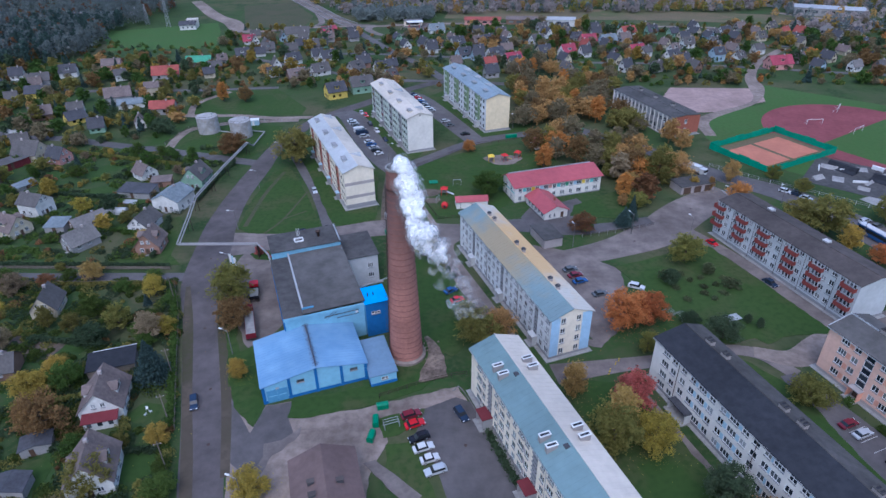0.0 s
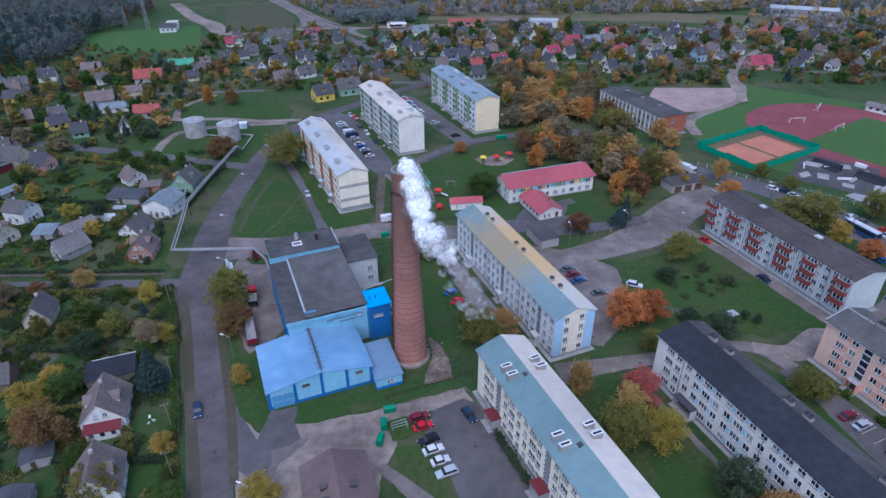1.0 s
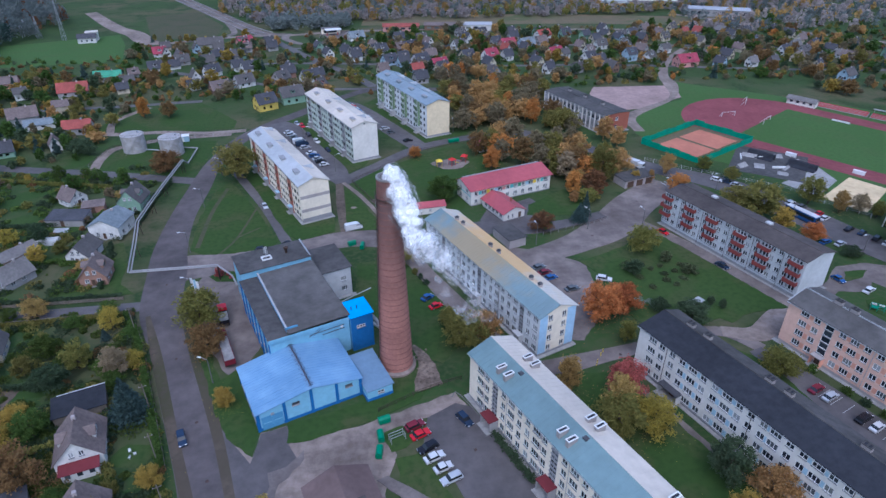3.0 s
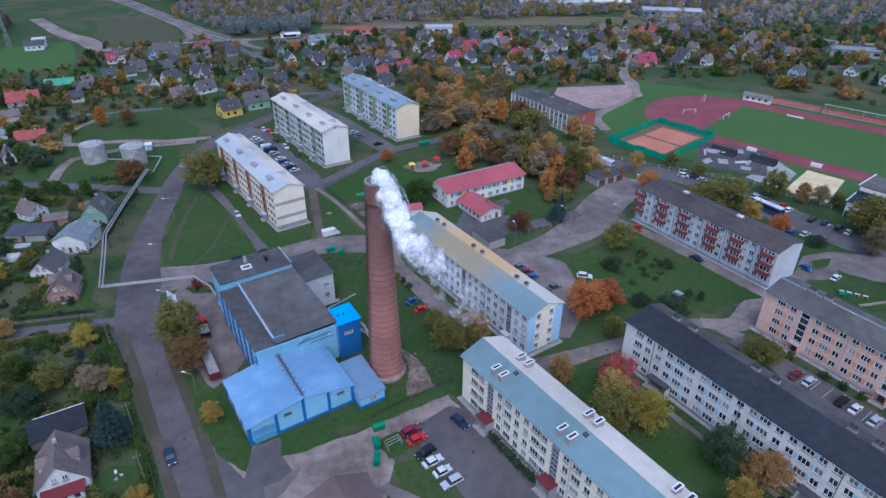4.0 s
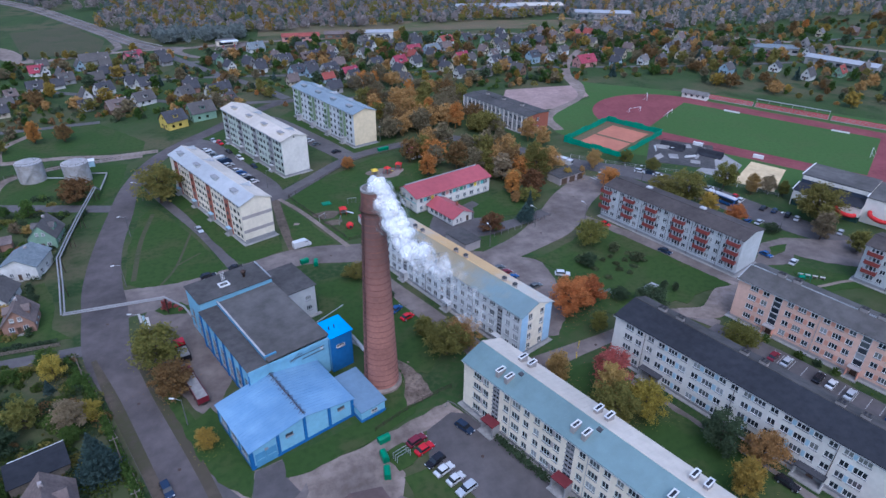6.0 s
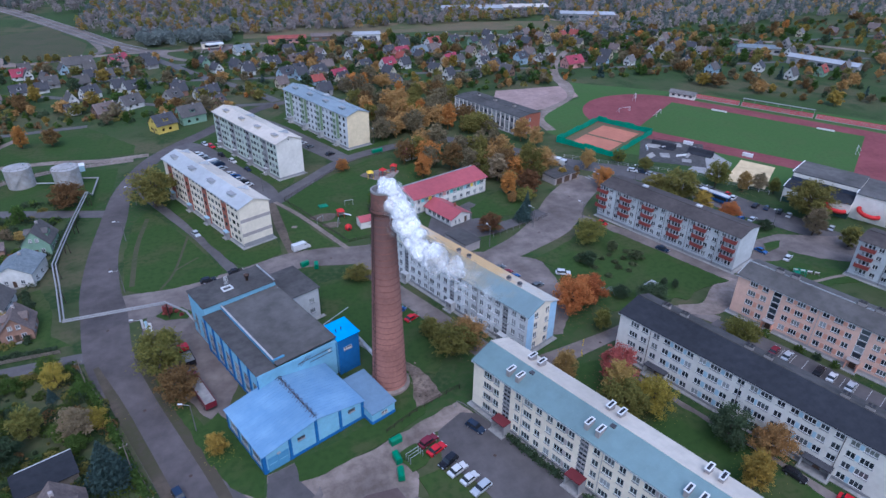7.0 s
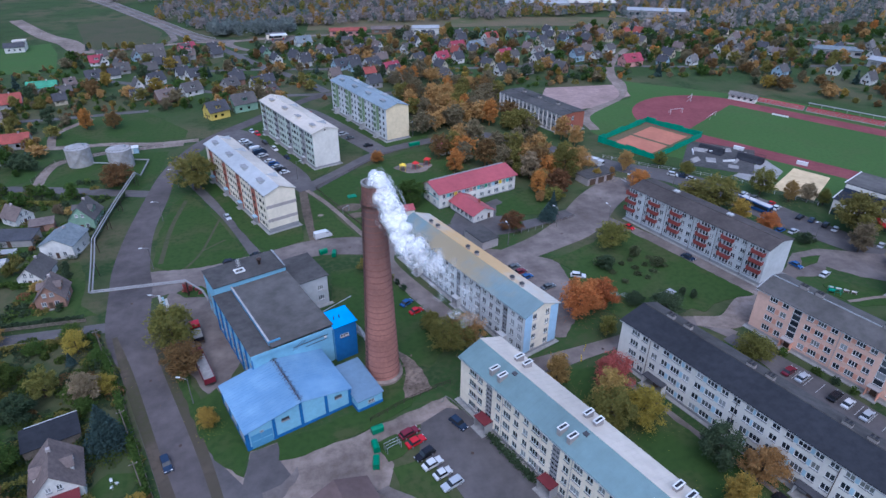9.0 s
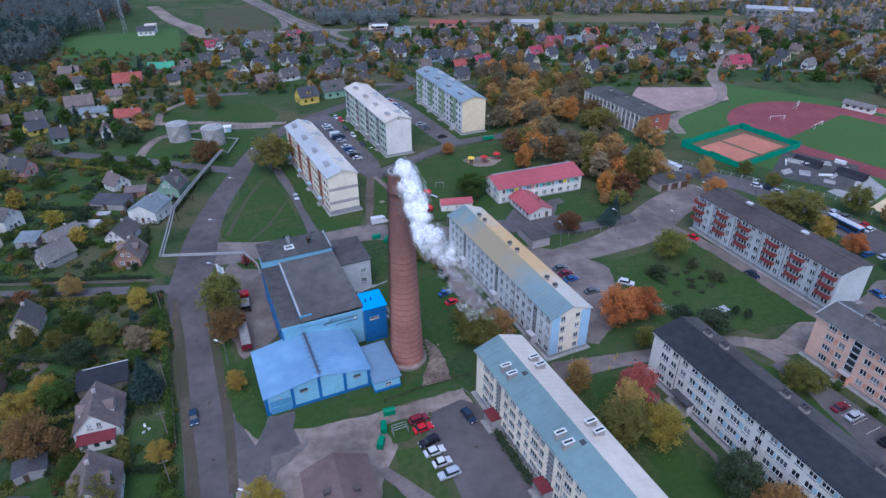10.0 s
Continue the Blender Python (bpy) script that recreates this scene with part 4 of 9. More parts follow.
def downpipe(t, x, height, material="steel"):
    part("downpipe", Geo().tube((x, -0.1, 0.3), (x, -0.1, height - 0.4), 0.07, sides=6), M[material], t)


# the blue-roofed block beside the car park
cols = [(4.15, 2.0, 1.45, 2), (6.75, 1.4, 1.45, 1)]
for base in (12.65, 31.75, 51.75):
    cols += [(base + d, w, 1.45, b) for d, w, b in ((0, 1.3, 1), (2.7, 2.0, 2), (5.5, 1.3, 1), (8.2, 1.3, 1), (10.9, 2.0, 2), (13.4, 1.3, 1)) if base + d < 60]
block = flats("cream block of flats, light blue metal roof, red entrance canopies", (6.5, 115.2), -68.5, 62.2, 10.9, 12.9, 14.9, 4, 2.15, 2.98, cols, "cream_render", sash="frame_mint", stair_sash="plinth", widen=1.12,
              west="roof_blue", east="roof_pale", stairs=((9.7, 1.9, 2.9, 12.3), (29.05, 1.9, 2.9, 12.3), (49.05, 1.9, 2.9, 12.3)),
              vents=[("box", x, y) for x0 in (8.7, 28.2, 48.1) for x, y in ((x0, 2.0), (x0 + 2.5, 2.0), (x0 + 0.2, 8.5), (x0 + 2.7, 8.5))])
for k in range(4):
    for x in (5.65, 25.0, 44.1):
        part("spandrel", Geo().box(x - 0.34, -0.02, 1.4 + 2.98 * k, x + 0.34, 0.02, 2.9 + 2.98 * k), M["taupe_render"], block, "taupe panel between two windows")
# grey side walls, their dark tone painting in the canopy's shadow
for x in (9.7, 29.05, 49.05):
    porch(block, x, 3.6, 2.4, 3.0, "canopy_red", "plinth")
for x in (14.0, 33.1, 53.1):
    downpipe(block, x, 12.8)
for x in (12.2, 31.7):
    part("roof_hatch", Geo().box(x - 0.5, 4.0, 14.0, x + 0.5, 4.9, 14.7), M["dark_slate"], block)

# the ochre-stained block behind the chimney
cols = [(2.4 + 2.785 * i, 1.75 if i % 3 == 1 else 1.35, 1.5, 2 if i % 3 == 1 else 1) for i in range(20) if i not in (3, 10, 17)]
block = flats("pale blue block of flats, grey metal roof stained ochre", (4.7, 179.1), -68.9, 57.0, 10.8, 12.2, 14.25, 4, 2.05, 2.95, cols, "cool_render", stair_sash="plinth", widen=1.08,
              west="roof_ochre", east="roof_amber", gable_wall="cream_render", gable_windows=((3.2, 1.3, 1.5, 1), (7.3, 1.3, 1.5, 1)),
              stairs=((10.75, 1.7, 2.8, 11.8), (30.25, 1.7, 2.8, 11.8), (49.75, 1.7, 2.8, 11.8)),
              vents=[("stub", x, 5.9) for x in (8.3, 11.8, 26.4, 30.4, 45.0, 48.7)])
for y0, y1 in ((0.0, 2.3), (8.2, 10.8)):
    part("wall_panel", Geo().box(57.0, y0, 0.9, 57.06, y1, 12.15), M["blue_render"], block, "blue painted end panel")
for x in (10.75, 30.25, 49.75):
    porch(block, x, 2.6, 1.5, 2.7, "grey_render", "grey_render")
for x in (20.5, 39.9):
    downpipe(block, x, 12.1, "iron")

# the white block with the blue-black roof
cols = [(x, w, 1.4, b) for x, w, b in ((4.1, 1.8, 2), (6.9, 1.3, 1), (9.9, 1.3, 1), (12.7, 1.3, 1), (15.6, 1.8, 2), (18.5, 1.3, 1), (21.5, 1.3, 1), (24.5, 1.9, 2), (27.5, 1.3, 1), (30.2, 1.3, 1), (33.0, 1.3, 1),
                                       (35.6, 1.9, 2), (38.6, 1.3, 1), (41.3, 1.3, 1), (44.2, 1.9, 2), (47.0, 1.3, 1), (49.7, 1.3, 1), (52.4, 1.3, 1), (55.2, 1.9, 2))]
block = flats("white block of flats, pale blue window bands, black roof", (47.5, 120.0), -70.0, 60.0, 12.0, 12.0, 13.6, 4, 1.75, 2.95, cols, "white_render",
              west="navy_felt", east="bitumen", seams=0, vents=[("crate", x, 8.2) for x in (6.9, 11.6, 27.2, 31.5, 46.8, 51.3)], mid=7.4)
for k in range(4):
    for x0, x1 in ((12.7, 15.6), (15.6, 18.5), (21.5, 24.5), (24.5, 27.5), (33.0, 35.6), (41.3, 44.2), (44.2, 47.0), (52.4, 55.2)):
        part("spandrel", Geo().box(x0 + (1.25 if x0 in (15.6, 24.5, 44.2) else 0.86), -0.03, 1.0 + 2.95 * k, x1 - (1.25 if x1 in (15.6, 24.5, 35.6, 44.2, 55.2) else 0.86), 0.02, 2.5 + 2.95 * k), M["panel_blue"], block, "pale blue spandrel panel")
for x in (8.4, 30.4, 50.7):
    downpipe(block, x, 11.8, "iron")
for x in (12.0, 48.3):
    porch(block, x, 5.6, 1.9, 2.6, "dark_slate", "grey_render")

# the pink block
cols = [(x, w, 1.4, b) for x, w, b in ((4.3, 1.8, 2), (7.4, 1.4, 1), (13.6, 1.4, 1), (16.4, 1.8, 2), (19.3, 1.4, 1), (22.2, 1.4, 1), (25.2, 1.8, 2), (28.0, 1.4, 1), (34.2, 1.4, 1), (37.0, 1.8, 2), (40.0, 1.4, 1), (43, 1.4, 1), (46, 1.8, 2), (49, 1.4, 1), (55, 1.4, 1))]
block = flats("pink block of flats with salmon panels and a grey roof", (87.5, 123.6), -70.0, 60.0, 11.5, 12.3, 14.05, 4, 2.5, 2.85, cols, "pink_render", stair_panes=5,
              west="grey_felt", east="grey_felt", seams=0, stairs=((10.5, 2.1, 3.2, 11.9), (31.1, 2.1, 3.2, 11.9), (52.0, 2.1, 3.2, 11.9)), plinth="taupe_render", widen=1.15,
              vents=[("crate", x, 6.2) for x in (7.6, 11.5, 27.2, 31.2, 46.9, 50.9)])
for x0, x1 in ((-0.4, 6.4), (8.8, 10.3), (12.7, 26.0), (28.4, 30.0), (32.4, 45.7), (48.1, 49.7), (52.1, 60.4)):
    part("ridge_flashing", Geo().box(x0, 5.55, 14.0, x1, 5.95, 14.16), M["film"], block, "pale metal ridge flashing")
part("verge", Geo().poly((-0.47, -0.5, 12.42), (-0.2, -0.5, 12.42), (-0.2, 5.75, 14.2), (-0.47, 5.75, 14.2)), M["film"], block, "pale metal verge")
for k in range(4):
    for x in (5.9, 15.0, 17.9, 23.7, 26.6, 35.6, 38.5, 44.5, 47.5):
        part("spandrel", Geo().box(x - 0.45, -0.03, 1.8 + 2.85 * k, x + 0.45, 0.02, 3.2 + 2.85 * k), M["salmon"], block, "salmon panel between windows")
for x in (10.5, 31.1, 52.0):
    porch(block, x, 2.8, 1.6, 2.8, "taupe_render", "salmon")
for x in (20.8, 41.5):
    downpipe(block, x, 12.2)

# the block with red balconies, and its twin at the street
def balcony_block(corner, length, x_balconies, label):
    cols = []
    x = 2.0
    for b in x_balconies:
        cols += [(b - 1.0, 0.7, 1.35, 0), (b + 0.1, 0.75, 1.35, 0), (b + 1.1, 0.7, 1.35, 0)]
    for lo, hi in zip(x_balconies[:-1], x_balconies[1:]):
        gap = hi - lo
        n = 2 if gap < 9.6 else 3
        cols += [(lo + gap * (i + 1) / (n + 1), 1.15, 1.35, 1) for i in range(n)]
    block = flats(label, corner, -70.3, length, 12.0, 12.2, 13.5, 4, 2.6, 2.85, cols, "balcony_wall", west="brown_bitumen", east="brown_bitumen", seams=0, plinth_h=1.0, over=0.35)
    slab_mesh = Geo().box(-1.9, -1.15, -1.55, 1.9, 0.0, -1.42).mesh("balcony", M["concrete"])
    panel = Geo().box(-2.0, -1.22, -1.6, 2.0, -1.15, -0.35).box(-2.0, -1.15, -1.6, -1.93, -0.01, -0.35).box(1.93, -1.15, -1.6, 2.0, -0.01, -0.35).mesh("railing", M["balcony_red"])
    for b in x_balconies:
        for k in range(1, 4):
            s = part("balcony", slab_mesh, None, block, "balcony with dull red panels", pose(b, 0, 2.75 + 2.85 * k))
            part("railing", panel, None, s, "dull red balcony panel")
    for i, b in enumerate(x_balconies[1:]):
        downpipe(block, b - 4.0, 12, "iron")
    for x in (12.0, 32.0):
        part("roof_hatch", Geo().box(x - 0.9, 7.5, 12.6, x + 0.9, 9, 13.5), M["grey_render"], block)
    return block


balcony_block((86.2, 186.8), 50.4, (1.2, 10.6, 19.3, 29.6, 37.9, 47.8), "pale grey block of flats with dull red balconies")
balcony_block((136.0, 126.5), 50.0, (3.0, 12.5, 21.3, 31.8, 40.2), "grey block of flats with dull red balconies beside the street")

# three blocks across the street
cols = []
for b in (5.5, 19.6, 33.4, 47.3):
    cols += [(b + 2.6, 1.2, 1.4, 1), (b + 5.2, 1.7, 1.4, 2), (b + 7.8, 1.2, 1.4, 1), (b + 10.0, 1.2, 1.4, 1)]
cols = [c for c in cols if c[0] < 56]
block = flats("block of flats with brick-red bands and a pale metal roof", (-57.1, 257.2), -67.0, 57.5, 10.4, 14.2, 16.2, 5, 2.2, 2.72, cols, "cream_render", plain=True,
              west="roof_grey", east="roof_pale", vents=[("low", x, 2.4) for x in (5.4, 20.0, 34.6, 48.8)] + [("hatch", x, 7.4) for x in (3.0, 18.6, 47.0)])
for b in (5.5, 19.6, 33.4, 47.3):
    part("brick_band", Geo().box(b - 1.6, -0.25, 0.3, b + 1.4, 0.03, 14.0), M["brick_red"], block, "brick-red staircase band")
    for k in range(5):
        part("staircase_window", Geo().box(b - 0.75, -0.29, 1.7 + 2.72 * k, b + 0.55, -0.24, 2.9 + 2.72 * k), M["glass"], block)
    porch(block, b - 0.1, 2.4, 1.5, 2.4, "panel_blue", "plinth")
for z0, z1 in ((4.0, 5.1), (8.9, 10.0)):
    part("wall_band", Geo().box(57.5, -0.02, z0, 57.56, 10.42, z1), M["taupe_render"], block, "taupe band across the gable")
part("wall_band", Geo().box(57.5, -0.02, 0.9, 57.55, 10.42, 1.7), M["plinth"], block)
for x in (12.6, 26.5, 40.4):
    part("balcony_stack", Geo().box(x - 0.1, 10.4, 3.0, x + 0.1, 11.4, 13.6), M["white_render"], block)

cols = []
for b in (0.0, 13.8, 27.6, 41.4):
    cols += [(b + 1.6, 1.2, 1.4, 1), (b + 7.2, 1.2, 1.4, 1), (b + 9.6, 1.7, 1.4, 2), (b + 12.2, 1.2, 1.4, 1)]
block = flats("white block of flats with grey staircase bands and a pale roof", (-37.0, 306.8), -68.0, 55.0, 11.3, 15.2, 17.0, 5, 2.3, 2.78, cols, "mint", plain=True,
              west="roof_pale", east="roof_pale", gable_wall="white_render", vents=[("low", x, 3.0) for x in (7.4, 21.9, 35.6, 49.4)] + [("hatch", x, 7.6) for x in (20.9, 48.4)])
for b in (4.4, 18.2, 32.0, 45.8):
    part("staircase_band", Geo().box(b - 1.5, -0.22, 0.3, b + 1.5, 0.03, 14.9), M["plinth"], block, "dark grey staircase band")
    for k in range(5):
        part("staircase_window", Geo().box(b - 0.9, -0.26, 1.8 + 2.78 * k, b + 0.9, -0.21, 3.1 + 2.78 * k), M["glass"], block)
    porch(block, b, 2.4, 1.5, 2.5, "grey_render", "plinth")
part("gable_vent", Geo().box(55.0, 5.4, 15.4, 55.05, 5.9, 16.0), M["navy_felt"], block)

block = flats("pale block of flats with green balconies and a sand gable", (-2.3, 333.6), -70.0, 57.0, 11.6, 15.4, 17.2, 5, 2.3, 2.8, [(c + d, 1.2, 1.4, 1) for c in (0, 14, 28, 42) for d in (1.6, 4.0, 8.9, 12.2)], "cool_render", plain=True,
              west="roof_slate_blue", east="roof_slate_blue", gable_wall="sand_render", vents=[("low", x, 3.0) for x in (7, 21, 35, 49)] + [("hatch", x, 7.6) for x in (14, 28, 42)])
for b in (6.4, 20.4, 34.4, 48.4):
    for k in range(1, 5):
        s = part("balcony", Geo().box(b - 1.4, -1.1, 1.0 + 2.8 * k, b + 1.4, 0, 1.14 + 2.8 * k), M["concrete"], block)
        part("railing", Geo().box(b - 1.4, -1.16, 1.05 + 2.8 * k, b + 1.4, -1.1, 2.0 + 2.8 * k), M["mint"], s, "pale green balcony panel")
    for x in (b - 1.62, b + 1.5):
        part("balcony_screen", Geo().box(x, -1.16, 3.6, x + 0.12, -0.01, 15.1), M["balcony_green"], block, "green screen wall beside the balconies")
    porch(block, b, 2.6, 1.8, 2.5, "grey_render", "grey_render")


# ---------------------------------------------------------------- boiler house
PLANT = pose(-39.3, 111.3, 0, rz=20.5)


def roof_sheet(g, x0, y0, z0, x1, y1, z1, thick=0.14, axis="x"):
    """A flat or leaning slab: z0 at its low-coordinate edge, z1 at the other."""
    zs = (z0, z1, z1, z0) if axis == "x" else (z0, z0, z1, z1)
    p = [(x, y, z) for (x, y), z in zip(((x0, y0), (x1, y0), (x1, y1), (x0, y1)), zs)]
    q = [(x, y, z - thick) for x, y, z in p]
    g.poly(*p).poly(*q[::-1])
    for i in range(4):
        j = (i + 1) % 4
        g.poly(p[j], p[i], q[i], q[j])
    return g


hall = thing("fuel_hall", "light blue metal-clad hall with a pale blue roof", "hall", PLANT)
W, D, EAVE, RIDGE, MID = 23.4, 16.4, 5.0, 7.2, 12.2
g = Geo()
g.poly((0, 0, 0), (W, 0, 0), (W, 0, EAVE), (MID, 0, RIDGE), (0, 0, EAVE))
g.poly((W, D, 0), (0, D, 0), (0, D, EAVE), (MID, D, RIDGE), (W, D, EAVE))
g.poly((W, 0, 0), (W, D, 0), (W, D, EAVE), (W, 0, EAVE))
skin(g, (0, D), (0, -1), (-1, 0), D, 0, EAVE, [(1.5 + 5 * i, 1.4, 4.9 + 5 * i, 4.2) for i in range(3)])
part("wall", g, M["pale_blue"], hall)
for i in range(3):
    window(hall, pose(0.12, D - 3.2 - 5 * i, 2.8, rz=-90), 3.4, 2.8, 3, "film", True)
part("plinth", Geo().box(-0.06, -0.06, 0, W + 0.06, D, 0.75), M["deep_blue"], hall, "dark blue base band")
for x in (0.25, 5.9, 11.9, 17.6, 23.15):
    h = EAVE + (RIDGE - EAVE) * (x / MID if x < MID else (W - x) / (W - MID))
    part("pilaster", Geo().box(x - 0.33, -0.14, 0, x + 0.33, -0.01, h - 0.1), M["deep_blue"], hall, "dark blue pilaster")
for y in (0.3, 5.4, 10.8, 16.0):
    part("pilaster", Geo().box(-0.12, y - 0.28, 0, -0.01, y + 0.28, EAVE - 0.1), M["deep_blue"], hall, "dark blue pilaster")
gate = part("gate", Geo().box(0.9, -0.1, 0.05, 3.1, -0.02, 3.6).box(3.14, -0.1, 0.05, 5.4, -0.02, 3.6), M["boiler_blue"], hall, "two-leaf blue steel gate")
for x in (2.0, 4.3):
    part("brace", Geo().box(x - 0.85, -0.14, 1.8, x + 0.85, -0.09, 1.95), M["pale_blue"], gate)
part("gate_lamp", Geo().box(2.9, -0.5, 3.9, 3.6, -0.05, 4.1), M["steel"], hall)
for x, z in ((8.4, 4.4), (20.4, 4.1)):
    window(hall, pose(x, -0.02, z), 1.7, 0.7, 1, "dark_slate", label="small high window")
g = gable_roof(Geo(), 0, D, 0, W, EAVE, RIDGE, 0.35, 0.14, 0.9, MID)
g.v, g.f = [(y, x, z + 0.06) for x, y, z in g.v], [tuple(reversed(f)) for f in g.f]
part("roof", g, M["hall_roof"], hall, "pale blue seamed metal roof")
rail = part("snow_fence", Geo(), M["steel"], hall, "row of bent steel ridge clips")
g = Geo()
for i in range(26):
    y = 0.6 + i * 0.6
    s = 0.5 + 0.35 * math.sin(i * 2.1)
    g.tube((MID - s, y, RIDGE - 0.02), (MID + 0.1, y + 0.1, RIDGE + 0.4), 0.075, sides=4).tube((MID + 0.1, y + 0.1, RIDGE + 0.4), (MID + s, y, RIDGE - 0.02), 0.075, sides=4)
g.tube((MID, 0, RIDGE + 0.12), (MID, D, RIDGE + 0.12), 0.07, sides=5)
rail.data = g.mesh("snow_fence", M["iron"])

annex = thing("lean_to", "low blue annex with a pale metal roof", "annex", PLANT)
part("wall", Geo().box(23.6, -3.0, 0, 29.6, 8.6, 3.15), M["pale_blue"], annex)
part("plinth", Geo().box(23.5, -3.08, 0, 29.68, 8.6, 0.8), M["deep_blue"], annex, "dark blue base band")
g = roof_sheet(Geo(), 23.3, -3.4, 3.3, 29.9, 9.0, 4.3, axis="y")
part("roof", g, M["annex_roof"], annex)
part("wall_panel", Geo().poly((29.6, -3, 3.15), (29.6, 8.6, 3.15), (29.6, 8.6, 4.1)).poly((29.6, 8.6, 3.15), (23.6, 8.6, 3.15), (23.6, 8.6, 4.1), (29.6, 8.6, 4.1)), M["pale_blue"], annex)
window(annex, pose(26.8, -3.02, 1.9), 1.6, 0.75, 1)

house_m = thing("boiler_house", "tall blue boiler house with flat dark felt roofs", "boiler house", PLANT)
g = Geo()
skin(g, (7.7, 44.0), (0, -1), (-1, 0), 28.2, 0, 10.0, [(1.6 + 4.6 * i, 0.9, 4.6 + 4.6 * i, 6.5) for i in range(6)], 0.3)
g.poly((7.7, 15.8, 0), (27.0, 15.8, 0), (27.0, 15.8, 10.0), (7.7, 15.8, 10.0))
g.poly((27.0, 15.8, 0), (27.0, 44, 0), (27.0, 44, 11.0), (27.0, 15.8, 10.6))
part("wall", g, M["pale_blue"], house_m)
part("base_band", Geo().box(7.56, 15.9, 0, 7.69, 44.0, 0.85), M["deep_blue"], house_m, "dark blue base band")
for i in range(6):
    y = 44.0 - 3.1 - 4.6 * i
    for k in range(2):
        window(house_m, pose(7.84, y, 2.3 + 2.8 * k, rz=-90), 3.0, 2.76, 3, "film", True)
for i in range(7):
    y = 44.0 - 0.8 - 4.6 * i
    part("pilaster", Geo().box(7.42, max(15.9, y - 0.28), 0, 7.69, y + 0.28, 9.9), M["deep_blue"], house_m, "dark blue pilaster")
part("lower_roof", Geo().box(7.4, 15.5, 10.0, 12.2, 44.0, 10.18), M["bitumen"], house_m, "dark felt roof strip")
part("main_roof", roof_sheet(Geo(), 12.25, 15.5, 10.75, 27.3, 44.0, 10.95), M["grey_felt"], house_m, "worn grey felt roof")
part("step_wall", Geo().box(12.2, 17.5, 10.1, 12.5, 44.0, 11.15).box(12.2, 17.2, 10.1, 15.0, 17.5, 11.15), M["boiler_blue"], house_m, "blue upstand between two roofs")
part("coping", Geo().box(12.12, 17.4, 11.15, 12.58, 44.0, 11.22), M["film"], house_m, "pale metal coping")
part("fascia", Geo().box(7.4, 15.4, 9.4, 27.2, 15.52, 10.3), M["pale_blue"], house_m, "blue roof fascia")
g = Geo()
skin(g, (8.2, 54.0), (0, -1), (-1, 0), 9.8, 0, 12.0, [(1.4, 1.0, 3.6, 6.6), (5.6, 1.0, 7.8, 6.6)], 0.3)
g.poly((8.2, 44.2, 0), (27.2, 44.2, 0), (27.2, 44.2, 12.0), (8.2, 44.2, 12.0))
g.poly((27.2, 54, 0), (8.2, 54, 0), (8.2, 54, 12.0), (27.2, 54, 12.0)).poly((27.2, 44.2, 0), (27.2, 54, 0), (27.2, 54, 12), (27.2, 44.2, 12))
part("end_block_wall", g, M["pale_blue"], house_m)
for y in (51.5, 47.3):
    for k in range(2):
        window(house_m, pose(8.36, y, 2.4 + 2.8 * k, rz=-90), 2.2, 2.76, 2, "film", True)
part("end_block_roof", Geo().box(7.9, 43.9, 12.0, 27.5, 54.3, 12.18), M["bitumen"], house_m, "dark felt roof")
part("parapet", Geo().box(26.9, 44.5, 12.18, 27.3, 54.2, 12.35), M["steel"], house_m)
mast = part("antenna", Geo().tube((16.2, 48.6, 12.1), (16.2, 48.6, 15.6), 0.07, sides=6), M["steel"], house_m, "antenna mast on a pale frame")
for i in range(4):
    part("antenna_rod", Geo().tube((15.8 + 0.27 * i, 48.4, 13.6), (15.8 + 0.27 * i, 48.4, 16.0), 0.04, sides=5), M["frame_white"], mast)
part("ballast_frame", Geo().box(14.9, 47.5, 12.18, 17.5, 47.8, 12.5).box(14.9, 49.3, 12.18, 17.5, 49.6, 12.5).box(14.9, 47.8, 12.18, 15.2, 49.3, 12.5).box(17.2, 47.8, 12.18, 17.5, 49.3, 12.5), M["frame_white"], mast)
part("roof_vent", Geo().lathe([(0.35, 12.1), (0.35, 13.4), (0.7, 13.5), (0.7, 14.0), (0.1, 14.2)], 12, 21.8, 49.0), M["iron"], house_m, smooth=True)
for i, (y, z) in enumerate(((15.3, 8.6), (15.3, 7.6))):
    part("duct", Geo().tube((17 + 3 * i, y, z), (25.5, y - 0.3, z + 0.4), 0.08, sides=8), M["bitumen"], house_m)
part("ladder", Geo().tube((16.9, 15.1, 8.2), (19.5, 15.1, 9.9), 0.05, sides=5).tube((17.5, 15.1, 8.0), (20.1, 15.1, 9.7), 0.05, sides=5), M["iron"], house_m)
part("clock_lamp", Geo().lathe([(0, 0), (0.35, 0.0), (0.35, 0.12), (0, 0.14)], 12), M["frame_white"], house_m, "round white lamp", pose(25.0, 15.38, 8.3, rx=90))

tower = thing("conveyor_tower", "bright blue metal-clad tower", "tower", PLANT)
part("wall", Geo().box(27.2, 14.8, 0, 32.8, 20.9, 10.2), M["deep_blue"], tower, "deep blue cladding")
part("wall_panel", Geo().box(27.12, 15.1, 0.5, 27.19, 20.6, 10.0), M["boiler_blue"], tower)
part("roof", roof_sheet(Geo(), 26.9, 14.5, 10.3, 33.1, 21.2, 10.75, axis="y"), M["bright_blue"], tower, "bright blue metal roof")
window(tower, pose(29.6, 14.78, 7.2), 2.2, 0.75, 2)
for x in (28.4, 29.8):
    part("flue", Geo().tube((x, 17.5, 10.4), (x, 17.5, 11.5), 0.12, sides=6), M["iron"], tower)
